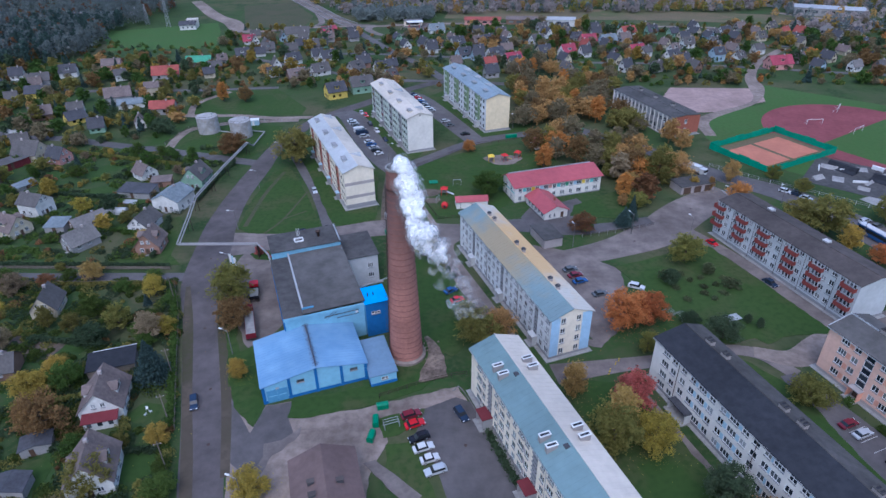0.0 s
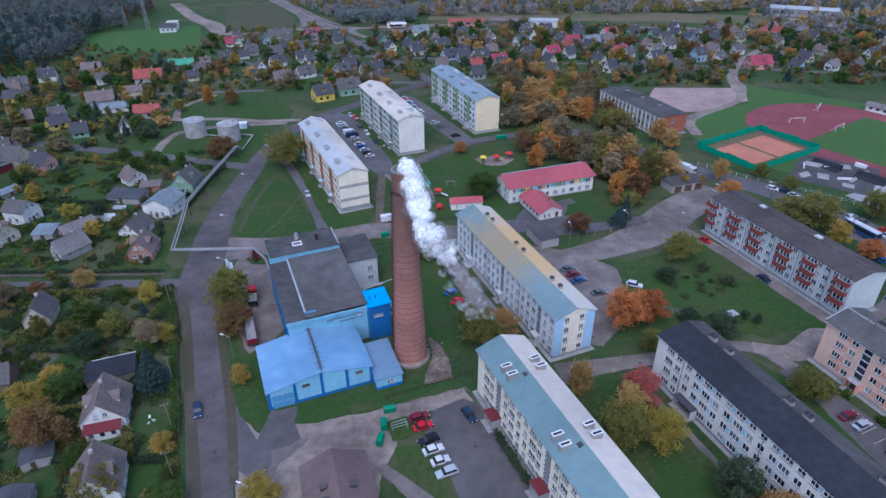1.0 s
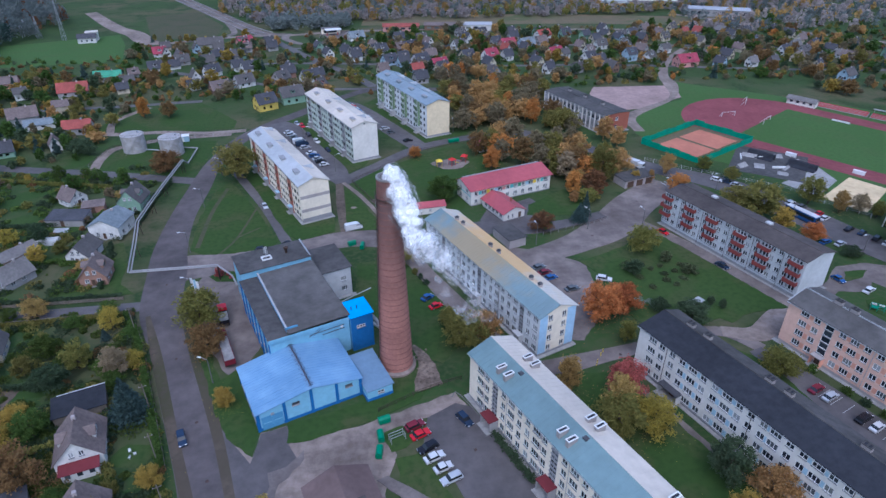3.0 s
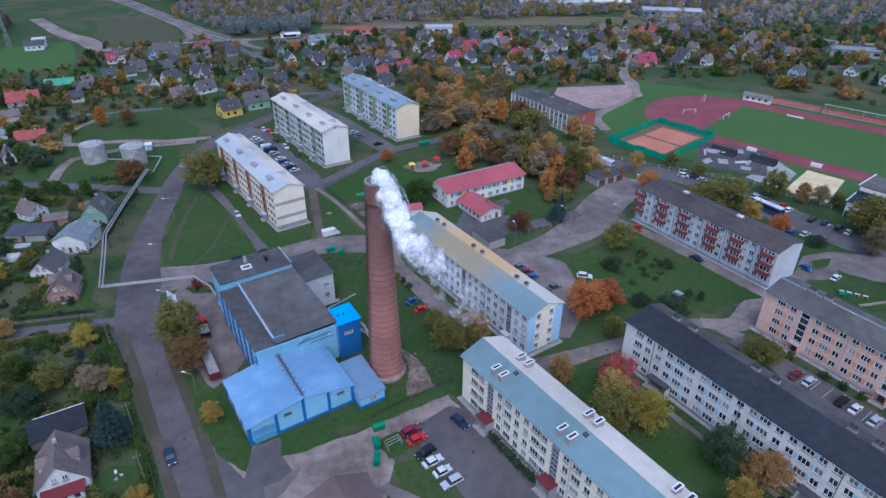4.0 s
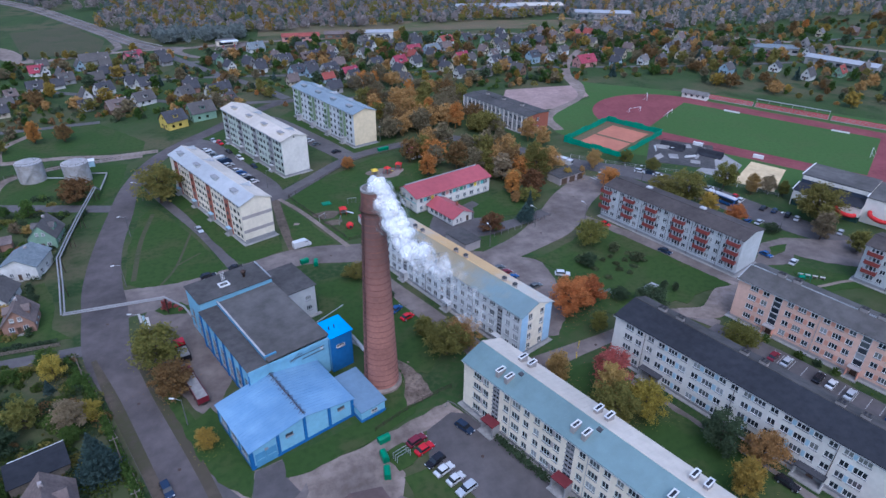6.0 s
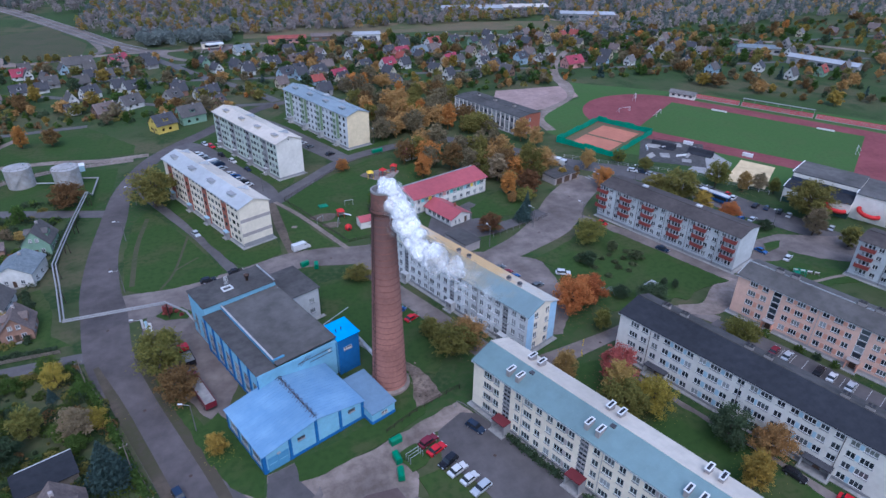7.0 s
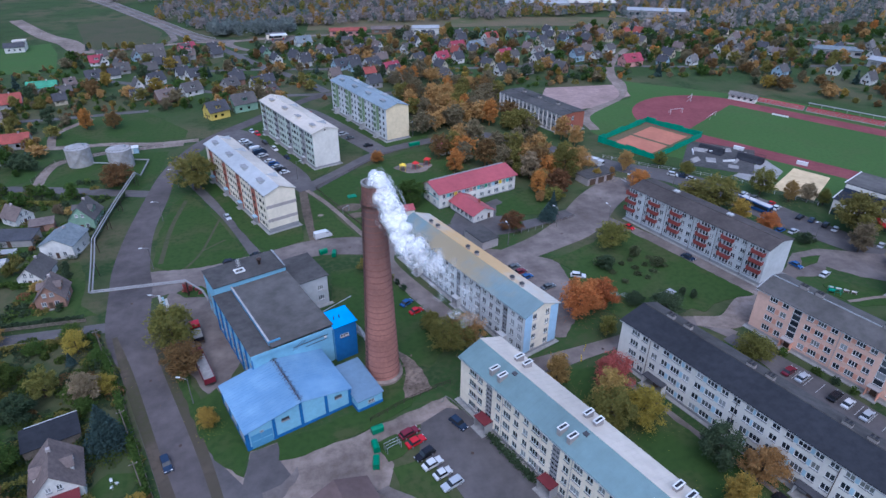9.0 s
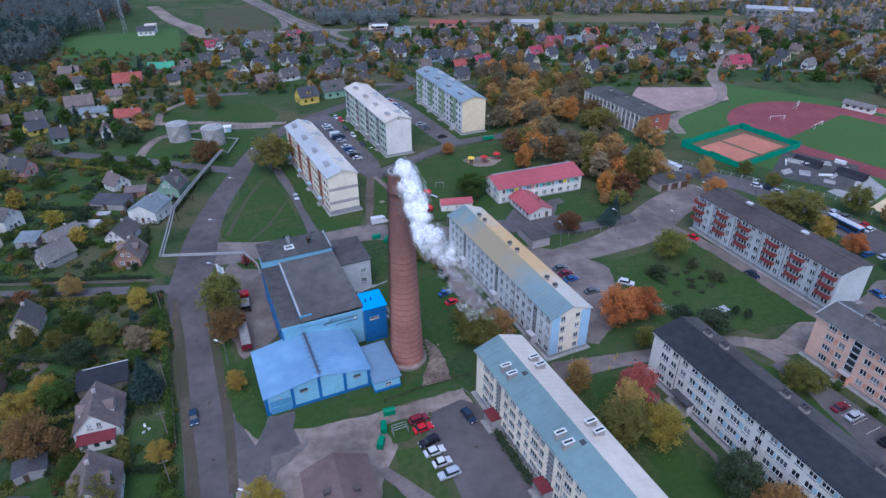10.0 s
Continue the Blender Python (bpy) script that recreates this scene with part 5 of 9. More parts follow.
part("duct", Geo().tube((32.8, 18.5, 8.2), (34.6, 17.4, 5.4), 0.45, sides=10).tube((34.6, 17.4, 5.4), (34.3, 7.2, 4.2), 0.5, sides=10), M["steel"], tower, "galvanised flue duct to the chimney")
part("duct", Geo().tube((32.8, 16.4, 6.2), (35.0, 15.4, 3.8), 0.35, sides=10), M["steel"], tower, "galvanised duct")
part("railing", Geo().tube((27.5, 21.4, 10.9), (36.5, 24.5, 10.2), 0.12, sides=5), M["steel"], tower)

office = thing("office_wing", "pale grey rendered wing with a dark roof", "wing", PLANT)
g = Geo()
holes = [(5.9, z, 7.6, z + 1.5) for z in (1.8, 5.0)]
skin(g, (27.4, 38.6), (1, 0), (0, -1), 8.9, 0, 9.0, holes)
g.poly((36.3, 38.6, 0), (36.3, 52, 0), (36.3, 52, 9), (36.3, 38.6, 9)).poly((36.3, 52, 0), (27.4, 52, 0), (27.4, 52, 9), (36.3, 52, 9))
part("wall", g, M["grey_render"], office)
for z in (2.55, 5.75):
    window(office, pose(34.15, 38.72, z), 1.7, 1.5, 2)
part("roof", Geo().box(27.2, 38.2, 9.0, 36.7, 52.4, 9.2), M["bitumen"], office)
part("apron", Geo().box(27.4, 37.4, 0, 37.2, 38.6, 0.15), M["concrete"], office)

# ---------------------------------------------------------------- the brick chimney
CHX, CHY, CHZ = -8.9, 128.2, 49.5
stack = thing("factory_chimney", "tall tapering red brick chimney with a sooty top", "chimney", pose(CHX, CHY, 0))


def radius(z):
    return 4.0 - 1.84 * z / CHZ


part("footing", Geo().lathe([(4.7, 0), (4.7, 0.7), (4.15, 0.9), (3.98, 1.0)], 40), M["gravel"], stack, "pale crumbling footing", smooth=False)
part("shaft", Geo().lathe([(radius(z), z) for z in range(0, 44, 2)] + [(radius(44.4), 44.4)], 48), M["sooty_shaft"], stack, "red brick shaft sooted towards its top", smooth=True)
part("sooty_top", Geo().lathe([(radius(44.4), 44.4), (2.48, 44.7), (2.48, 45.3), (2.36, 45.6), (2.24, 48.8), (2.3, 49.1)], 48), M["soot_brick"], stack, "soot-blackened top with a corbel", smooth=False)
part("rim", Geo().lathe([(2.3, 49.1), (2.32, CHZ), (1.95, CHZ), (1.85, 44), (1.8, 40)], 48), M["concrete"], stack, "pale crumbling rim of the mouth")
for i in range(29):
    z = 1.8 + 1.5 * i
    part("band", Geo().lathe([(radius(z) + 0.02, z - 0.1), (radius(z) + 0.08, z - 0.09), (radius(z) + 0.08, z + 0.09), (radius(z) + 0.02, z + 0.1)], 36), M["hoop"], stack, "rusty iron hoop")
walkway = part("gallery", Geo().lathe([(2.48, 45.0), (2.75, 45.0), (2.75, 45.1), (2.48, 45.1)], 28), M["iron"], stack, "iron walkway")
part("handrail", Geo().lathe([(2.7, 45.9), (2.75, 45.9), (2.75, 45.96), (2.7, 45.96)], 28), M["iron"], walkway)
for i in range(14):
    w = 2 * math.pi * i / 14
    part("baluster", Geo().tube((2.72 * math.cos(w), 2.72 * math.sin(w), 45.1), (2.72 * math.cos(w), 2.72 * math.sin(w), 45.93), 0.03, sides=4), M["iron"], walkway)
way = radians(205)
lad = part("ladder", Geo(), M["iron"], stack, "iron ladder with a safety cage")
g = Geo()
for side in (-0.25, 0.25):
    for z in range(2, 45, 3):
        p = [((radius(h) + 0.35) * math.cos(way) - side * math.sin(way), (radius(h) + 0.35) * math.sin(way) + side * math.cos(way), h) for h in (z, min(z + 3, 45))]
        g.tube(*p, 0.05, sides=4)
for k in range(110):
    h = 2 + 0.39 * k
    r = radius(h) + 0.35
    g.tube((r * math.cos(way) + 0.25 * math.sin(way), r * math.sin(way) - 0.25 * math.cos(way), h), (r * math.cos(way) - 0.25 * math.sin(way), r * math.sin(way) + 0.25 * math.cos(way), h), 0.03, sides=4, caps=False)
    if k % 3 == 0:
        s = [(r * math.cos(way) + 0.75 * math.cos(way + q) * 0.6 + 0.25 * math.cos(way), r * math.sin(way) + 0.75 * math.sin(way + q) * 0.6 + 0.25 * math.sin(way), h) for q in (-1.9, -0.9, 0, 0.9, 1.9)]
        for p, q in zip(s[:-1], s[1:]):
            g.tube(p, q, 0.035, sides=4, caps=False)
lad.data = g.mesh("ladder", M["iron"])


# ---------------------------------------------------------------- steam
def along(points, u):
    """A place on a bent line through points, u from 0 to 1."""
    line = glide([Vector(p) for p in points], 8)
    k = min(int(u * (len(line) - 1)), len(line) - 2)
    return line[k].lerp(line[k + 1], u * (len(line) - 1) - k)


DRIFT = [(0.2, 0, -0.6), (0.7, -0.3, 0.5), (1.7, -1.6, -1.2), (2.9, -3.6, -4.4), (3.8, -6.6, -7.6), (5.4, -11.0, -9.2), (8.2, -16.5, -10.0)]
BILLOW = bpy.data.textures.new("billow", "CLOUDS")
BILLOW.noise_scale, BILLOW.noise_depth = 1.25, 3


def bank(name, parent, material, puffs, grow, voxel, rough, label=""):
    """A bank of steam: puffs grown into one billowing skin."""
    base = bmesh.new()
    bmesh.ops.create_icosphere(base, subdivisions=2, radius=1.0)
    vs, fs = [tuple(v.co) for v in base.verts], [tuple(v.index for v in f.verts) for f in base.faces]
    base.free()
    g = Geo()
    for (x, y, z), r in puffs:
        k = len(g.v)
        g.v += [(x + a * r * grow, y + b * r * grow, z + c * r * grow) for a, b, c in vs]
        g.f += [tuple(k + i for i in f) for f in fs]
    ob = part(name, g, M[material], parent, label, smooth=True)
    skin_of = ob.modifiers.new("skin", "REMESH")
    skin_of.mode, skin_of.voxel_size, skin_of.use_smooth_shade = "VOXEL", voxel, True
    crumple = ob.modifiers.new("crumple", "DISPLACE")
    crumple.texture, crumple.strength, crumple.mid_level, crumple.texture_coords = BILLOW, rough, 0.5, "LOCAL"
    return ob


rng = random.Random(4)
puffs = []
for i in range(150):
    u = (i / 150) ** 1.1
    spread = 0.25 + 1.85 * u
    puffs.append((along(DRIFT, u) + Vector((rng.gauss(0, 0.5), rng.gauss(0, 0.5), rng.gauss(0, 0.5))) * spread, rng.uniform(0.55, 1.0) * (1.15 + 1.35 * u) * (1.0 if u < 0.62 else 0.62)))
steam = thing("steam_plume", "white steam blown down from the chimney mouth", "steam", pose(CHX, CHY, CHZ), kind="stuff")
bank("core", steam, "steam", puffs[:132], 0.9, 0.14, 0.9)
bank("veil", steam, "steam_veil", puffs[10:], 1.15, 0.2, 1.3, "thin torn rim of the steam")
bank("haze", steam, "steam_rim", puffs[30:], 1.6, 0.25, 1.6, "faint outer haze of the steam")
TAIL = [(4.5, -9, -8.6), (8.0, -15.5, -10.5), (11.5, -20.0, -14.0), (15.0, -23.0, -20.0)]
bank("wisp", steam, "wisps", [(along(TAIL, i / 40) + Vector((rng.gauss(0, 1.5), rng.gauss(0, 1.5), rng.gauss(0, 1.2))), rng.uniform(0.8, 1.9)) for i in range(40)], 1.0, 0.25, 1.6, "thin wisps drifting off")


# ---------------------------------------------------------------- kindergarten
KG = pose(24.3, 208.7, 0, rz=17.8)
kg = thing("kindergarten", "white two-storey kindergarten with raspberry roof and coloured panels", "school", KG)
L, Wd, H = 33.8, 11.0, 6.3
holes, kw = [], []
for k in range(2):
    for i in range(10):
        x = 2.0 + 3.3 * i
        if k == 0 and 6 < x < 14:
            continue
        w = 1.9 if i % 2 else 1.3
        holes.append((x - w / 2, 1.0 + 2.9 * k, x + w / 2, 2.5 + 2.9 * k))
        kw.append((x, 1.75 + 2.9 * k, w))
g = skin(Geo(), (0, 0), (1, 0), (0, -1), L, 0.4, H, holes)
part("wall", g, M["white_render"], kg)
side = [(y - 0.9, 1.0 + 2.9 * k, y + 0.9, 2.5 + 2.9 * k) for k in range(2) for y in (3.0, 7.5)]
g = skin(Geo(), (0, Wd), (0, -1), (-1, 0), Wd, 0.4, H, side)
g.poly((0, Wd, H), (0, 0, H), (0, 7.6, 8.2)).poly((L, 0, 0.4), (L, Wd, 0.4), (L, Wd, H), (L, 7.6, 8.2), (L, 0, H)).poly((L, Wd, 0.4), (0, Wd, 0.4), (0, Wd, H), (L, Wd, H))
part("side_wall", g, M["white_render"], kg)
part("plinth", Geo().box(0.05, 0.05, 0, L - 0.05, Wd - 0.05, 0.4), M["plinth"], kg)
for x, z, w in kw:
    window(kg, pose(x, 0.12, z), w, 1.5, 1 if w < 1.5 else 2)
for y0, z0, y1, z1 in side:
    window(kg, pose(0.12, Wd - (y0 + y1) / 2, (z0 + z1) / 2, rz=-90), 1.8, 1.5, 2)
for i, key in enumerate(("turquoise", "yellow_paint", "panel_blue", "w_pink", "turquoise", "sheet_green", "panel_blue", "yellow_paint", "turquoise")):
    part("colour_panel", Geo().box(2.95 + 3.3 * i, -0.05, 4.0, 4.3 + 3.3 * i, 0.02, 5.4), M[key], kg, "painted panel between windows")
part("colour_panel", Geo().box(-0.06, 0.6, 3.5, 0.0, Wd - 0.6, 3.85), M["turquoise"], kg, "turquoise band")
slopes(kg, 0, L, 0, Wd, H, 8.2, "red_roof", "red_roof", 0.7, 0, 7.6)
part("eaves_vent", Geo().box(0.5, 7.9, 8.0, L - 0.5, 8.2, 8.35), M["steel"], kg)
WING = pose(33.2, 195.6, 0, rz=20)
wing = thing("kindergarten_wing", "low white wing with a raspberry gabled roof", "wing", WING, )
g = skin(Geo(), (0, 14), (0, -1), (-1, 0), 14, 0.3, 3.2, [(1.5 + 2.4 * i, 1.0, 3.2 + 2.4 * i, 2.4) for i in range(5)])
skin(g, (0, 0), (1, 0), (0, -1), 8.6, 0.3, 3.2, [(1.6, 1.0, 2.4, 2.2), (3.3, 1.0, 4.1, 2.2), (6.0, 0.3, 7.2, 2.4)])
g.poly((8.6, 0, 0.3), (8.6, 14, 0.3), (8.6, 14, 3.2), (8.6, 0, 3.2)).poly((0, 0, 3.2), (8.6, 0, 3.2), (4.3, 0, 5.0))
part("wall", g, M["white_render"], wing)
part("plinth", Geo().box(0.05, 0.05, 0, 8.55, 13.9, 0.3), M["plinth"], wing)
for i in range(5):
    window(wing, pose(0.12, 14 - 2.35 - 2.4 * i, 1.7, rz=-90), 1.7, 1.4, 1)
for x in (2.0, 3.7):
    window(wing, pose(x, 0.12, 1.6), 0.8, 1.2, 0)
part("door", Geo().box(6.0, 0.1, 0.3, 7.2, 0.16, 2.4), M["frame_dark"], wing)
g = gable_roof(Geo(), 0, 14, 0, 8.6, 3.2, 5.1, 0.6, 0.14)
g.v = [(y, x, z) for x, y, z in g.v]
g.f = [tuple(reversed(f)) for f in g.f]
part("roof", g, M["red_roof"], wing)
part("chimney", Geo().box(6.0, 5, 4.0, 6.5, 5.5, 5.6), M["brick_red"], wing)

shed = thing("garage", "flat roofed grey garage with a felt roof", "garage", pose(30.8, 177.3, 0, rz=19))
part("wall", Geo().box(0, 0, 0, 6.2, 10, 3.1), M["taupe_render"], shed)
part("roof", Geo().box(-0.3, -0.3, 3.1, 6.5, 10.3, 3.3), M["bitumen"], shed)
part("door", Geo().box(6.2, 1, 0.05, 6.26, 3.6, 2.4), M["frame_dark"], shed)
shed = thing("shed", "long grey garage with dark doors at the street", "garage", pose(85, 215, 0, rz=17))
part("wall", Geo().box(0, 0, 0, 14, 7, 3), M["taupe_render"], shed)
part("roof", Geo().box(-0.3, -0.3, 3.0, 14.3, 7.3, 3.2), M["bitumen"], shed)
for i in range(3):
    part("door", Geo().box(1.0 + 4.4 * i, -0.06, 0.05, 4.0 + 4.4 * i, -0.01, 2.5), M["frame_dark"], shed)


def small_shed(m, w, d, h, rise, wall, roof, label, window_side=True):
    t = thing("shed", label, "shed", m, "garden sheds")
    g = Geo().box(0, 0, 0, w, d, h).poly((0, 0, h), (w, 0, h), (w / 2, 0, h + rise)).poly((w, d, h), (0, d, h), (w / 2, d, h + rise))
    part("wall", g, M[wall], t)
    g = gable_roof(Geo(), 0, d, 0, w, h, h + rise, 0.3, 0.1)
    g.v, g.f = [(y, x, z) for x, y, z in g.v], [tuple(reversed(f)) for f in g.f]
    part("roof", g, M[roof], t)
    part("door", Geo().box(w * 0.3, -0.05, 0.05, w * 0.3 + 0.9, -0.01, 2.0), M["frame_dark"], t)
    if window_side:
        window(t, pose(-0.02, d / 2, h * 0.6, rz=-90), 1.0, 0.8, 1)
    return t


small_shed(pose(14.6, 205.6, 0, rz=96), 4.6, 11.0, 2.8, 1.1, "white_render", "red_roof", "white playground shed with a raspberry roof")
small_shed(pose(37.6, 258.5, 0, rz=19), 6.5, 5.5, 2.7, 1.0, "white_render", "red_roof", "small white shed with a raspberry roof")

# the brown roofed house at the yard
t = thing("workshop", "low house with a mauve-brown metal roof and dark vents", "house", pose(-17.1, 74.2, 0, rz=16.5))
part("wall", Geo().box(-6, 0, 0, 6, 20.5, 4.4).poly((6, 20.5, 4.4), (-6, 20.5, 4.4), (0, 20.5, 6.9)).poly((-6, 0, 4.4), (6, 0, 4.4), (0, 0, 6.9)), M["w_cream"], t)
g = gable_roof(Geo(), 0, 20.5, -6, 6, 4.4, 7.0, 0.5, 0.15)
g.v, g.f = [(y, x, z) for x, y, z in g.v], [tuple(reversed(f)) for f in g.f]
part("roof", g, M["mauve_roof"], t, "mauve-brown metal roof")
for x, y in ((-2.6, 13.2), (-2.6, 10.4), (2.6, 12.2)):
    v = part("roof_vent", Geo().box(x - 0.6, y - 0.4, 5.2, x + 0.6, y + 0.4, 6.5), M["dark_slate"], t)
    part("cap", Geo().box(x - 0.72, y - 0.5, 6.62, x + 0.72, y + 0.5, 6.7), M["brown_bitumen"], v, "dark metal cap")

# playground
def post_frame(t, x0, x1, y, h, material):
    for x in (x0, x1):
        part("post", Geo().tube((x, y, 0), (x, y, h), 0.07, sides=6), M[material], t)
    part("beam", Geo().tube((x0, y, h), (x1, y, h), 0.07, sides=6), M[material], t)


for i, (x, y, key) in enumerate(((-0.8, 216, "red_paint"), (23.5, 247, "red_paint"), (29, 250, "red_paint"), (18, 246, "yellow_paint"))):
    t = thing("climbing_frame", "red and yellow playground climbing frame with slide", "playground", pose(x, y, 0.08, rz=30 * i), "climbing frames")
    part("platform", Geo().box(-1, -1, 1.2, 1, 1, 1.32), M["timber"], t)
    for px, py in ((-1, -1), (1, -1), (1, 1), (-1, 1)):
        part("post", Geo().tube((px, py, 0), (px, py, 2.6), 0.07, sides=6), M[key], t)
    part("roof", Geo().poly((-1.3, -1.3, 2.5), (1.3, -1.3, 2.5), (0, 0, 3.4)).poly((1.3, -1.3, 2.5), (1.3, 1.3, 2.5), (0, 0, 3.4)).poly((1.3, 1.3, 2.5), (-1.3, 1.3, 2.5), (0, 0, 3.4)).poly((-1.3, 1.3, 2.5), (-1.3, -1.3, 2.5), (0, 0, 3.4)), M[key], t)
    part("slide", roof_sheet(Geo(), 1, -0.4, 1.3, 3.6, 0.4, 0.15), M["yellow_paint" if i else "frame_white"], t)
single("sand_pit_cover", Geo().box(-1.6, -1.2, 0.05, 1.6, 1.2, 0.4), M["plastic_green"], "green covered sand pit on the lawn", "sand pit", pose(-5.0, 226.5, 0, rz=10))
t = thing("play_house", "round red play ball on the lawn", "playground", pose(-0.5, 205.5, 0.08))
part("shell", Geo().lathe([(0.0, 2.2), (0.7, 2.05), (1.15, 1.5), (1.25, 1.0), (1.1, 0.4), (0.8, 0.0)], 16), M["red_paint"], t, smooth=True)
# dark disc paints the shade inside the hollow ball
part("opening", Geo().lathe([(0.45, 0), (0.45, 0.06), (0, 0.06)], 12), M["navy_felt"], t, "", pose(0, -1.2, 1.0, rx=90))
for x, y, rz in ((-8.5, 214, 40), (-3, 210, 70), (4, 224, 0)):
    t = thing("swing", "steel swing frame on the lawn", "swing", pose(x, y, 0.08, rz=rz), "swings")
    post_frame(t, -1.5, 1.5, 0, 2.2, "steel")
    part("seat", Geo().box(-0.3, -0.12, 0.5, 0.3, 0.12, 0.56), M["timber"], t)
for x, y, r in ((-6.5, 217.5, 4.5), (-5, 211, 3.0), (23, 248, 7.5)):
    single("soil", Geo().prism([(x + r * math.cos(w) * (1 + 0.2 * math.sin(3 * w)), y + 0.7 * r * math.sin(w)) for w in (2 * math.pi * i / 18 for i in range(18))], 0, 0.1), M["soil" if r < 6 else "gravel"], "bare trodden soil under play equipment", "soil", kind="structure")


# ---------------------------------------------------------------- sports ground
PITCH = pose(208.8, 239.5, 0, rz=-56)
S = 47.0


def oval(grow, half=30.0, long=46.0, n=24):
    r = half + grow
    return [(long + r * math.cos(w), r * math.sin(w)) for w in (math.pi * (i / n - 0.5) for i in range(n + 1))] + \
           [(-long - r * math.cos(w), -r * math.sin(w)) for w in (math.pi * (i / n - 0.5) for i in range(n + 1))]


plate("lawn", "mown grass round the sports ground", [(118, 252), (142, 226), (176, 176), (214, 112), (300, 120), (300, 215), (236, 300), (170, 352), (160, 318), (122, 300), (114, 272)], "turf", 0.03, "lawn")
track = single("running_track", Geo().prism(oval(9.0), -0.1, 0.06), M["red_track"], "dull red running track round a football pitch", "running track", PITCH, kind="structure")
single("football_pitch", Geo().box(-S, -28, -0.1, S, 28, 0.1), M["turf"], "bright green football turf", "football pitch", PITCH, kind="structure")
for i in range(5):
    single("track_line", Geo().prism(oval(2.6 + 1.22 * i), 0.05, 0.064 + 0.001 * i), M["red_track"], "lane of the red running track", "running track", PITCH, kind="structure")


def goal(m):
    t = thing("football_goal", "white football goal with a tubular frame", "goal", m, "football goals")
    for y in (-3.66, 3.66):
        part("post", Geo().tube((0, y, 0.1), (0, y, 2.5), 0.09), M["frame_white"], t)
        part("stay", Geo().tube((0, y, 2.5), (1.8, y, 0.1), 0.05), M["frame_white"], t)
    part("crossbar", Geo().tube((0, -3.66, 2.5), (0, 3.66, 2.5), 0.09), M["frame_white"], t)


for m in (PITCH @ pose(45.5, 0, 0), PITCH @ pose(-45.5, 0, 0, rz=180), PITCH @ pose(-62, -6, 0, rz=150), PITCH @ pose(-66, 22, 0, rz=200)):
    goal(m)

# stands along the far straight
for i, (x, length) in enumerate(((-27, 24), (4, 36), (43, 40))):
    t = thing("grandstand", "low grandstand with rows of red seats", "grandstand", PITCH @ pose(x, 44, 0), "grandstands")
    for k in range(4):
        part("step", Geo().box(-length / 2, 0.8 * k, 0, length / 2, 0.8 * k + 0.8, 0.45 + 0.4 * k), M["concrete"], t)
        part("bench", Geo().box(-length / 2 + 0.3, 0.8 * k + 0.3, 0.45 + 0.4 * k, length / 2 - 0.3, 0.8 * k + 0.7, 0.75 + 0.4 * k), M["seat_red"], t)
    if i == 1:
        part("canopy", roof_sheet(Geo(), -length / 2, 1.6, 4.2, length / 2, 4.8, 3.7, 0.2, "y"), M["plinth"], t, "grey canopy over the seats")
        for k in range(7):
            part("post", Geo().tube((-length / 2 + 0.3 + 5.9 * k, 4.4, 0), (-length / 2 + 0.3 + 5.9 * k, 4.4, 3.6), 0.1, sides=6), M["steel"], t)
for x, y in ((-45, 41), (78, 44)):
    t = thing("pavilion", "small white pavilion with a pale grey roof", "pavilion", PITCH @ pose(x, y, 0), "pavilions")
    part("wall", Geo().box(-7, -2, 0, 7, 2, 3), M["white_render"], t)
    part("roof", gable_roof(Geo(), -7, 7, -2, 2, 3, 4.3, 0.6, 0.15), M["eternit"], t)
    for k in range(4):
        part("window", Geo().box(-5.5 + 3.2 * k, -2.04, 1.1, -4 + 3.2 * k, -1.99, 2.2), M["glass"], t)
for x, y in ((-19.7, -36.0), (6.3, -35.5)):
    t = thing("dugout", "white bench shelter beside the track", "shelter", PITCH @ pose(x, y, 0), "bench shelters")
    part("roof", Geo().box(-2.2, -0.7, 1.4, 2.2, 0.4, 1.48), M["frame_white"], t)
    part("back", Geo().box(-2.2, -0.7, 0.06, 2.2, -0.63, 1.4), M["frame_white"], t)
    part("bench", Geo().box(-2.1, -0.6, 0.06, 2.1, -0.2, 0.5), M["timber"], t)
for x in (-21, 30):
    t = thing("advert_board", "long low white board beside the pitch", "board", PITCH @ pose(x, 26, 0.1), "pitch boards")
    part("panel", Geo().box(-4, -0.04, 0.1, 4, 0.04, 0.9), M["frame_white"], t)
    for k in (-3.6, 0, 3.6):
        part("strut", Geo().tube((k, 0.05, 0), (k, 0.05, 0.85), 0.04, sides=4), M["steel"], t)

# tennis court inside a green windbreak
COURT = pose(135.5, 255.5, 0, rz=29)
single("tennis_court", Geo().box(-20, -14, -0.1, 20, 14, 0.07), M["field"], "dry grassy apron round two clay courts", "tennis court", COURT, kind="structure")
for x in (-9, 9):
    single("tennis_court", Geo().box(x - 8, -9.5, 0, x + 8, 9.5, 0.1), M["clay"], "orange clay tennis court", "tennis court", COURT, kind="structure")
fence = thing("windbreak_fence", "green net windbreak on posts round the tennis court", "fence", COURT)
EDGE = [(-20.5, -14.5), (20.5, -14.5), (20.5, 14.5), (-20.5, 14.5)]
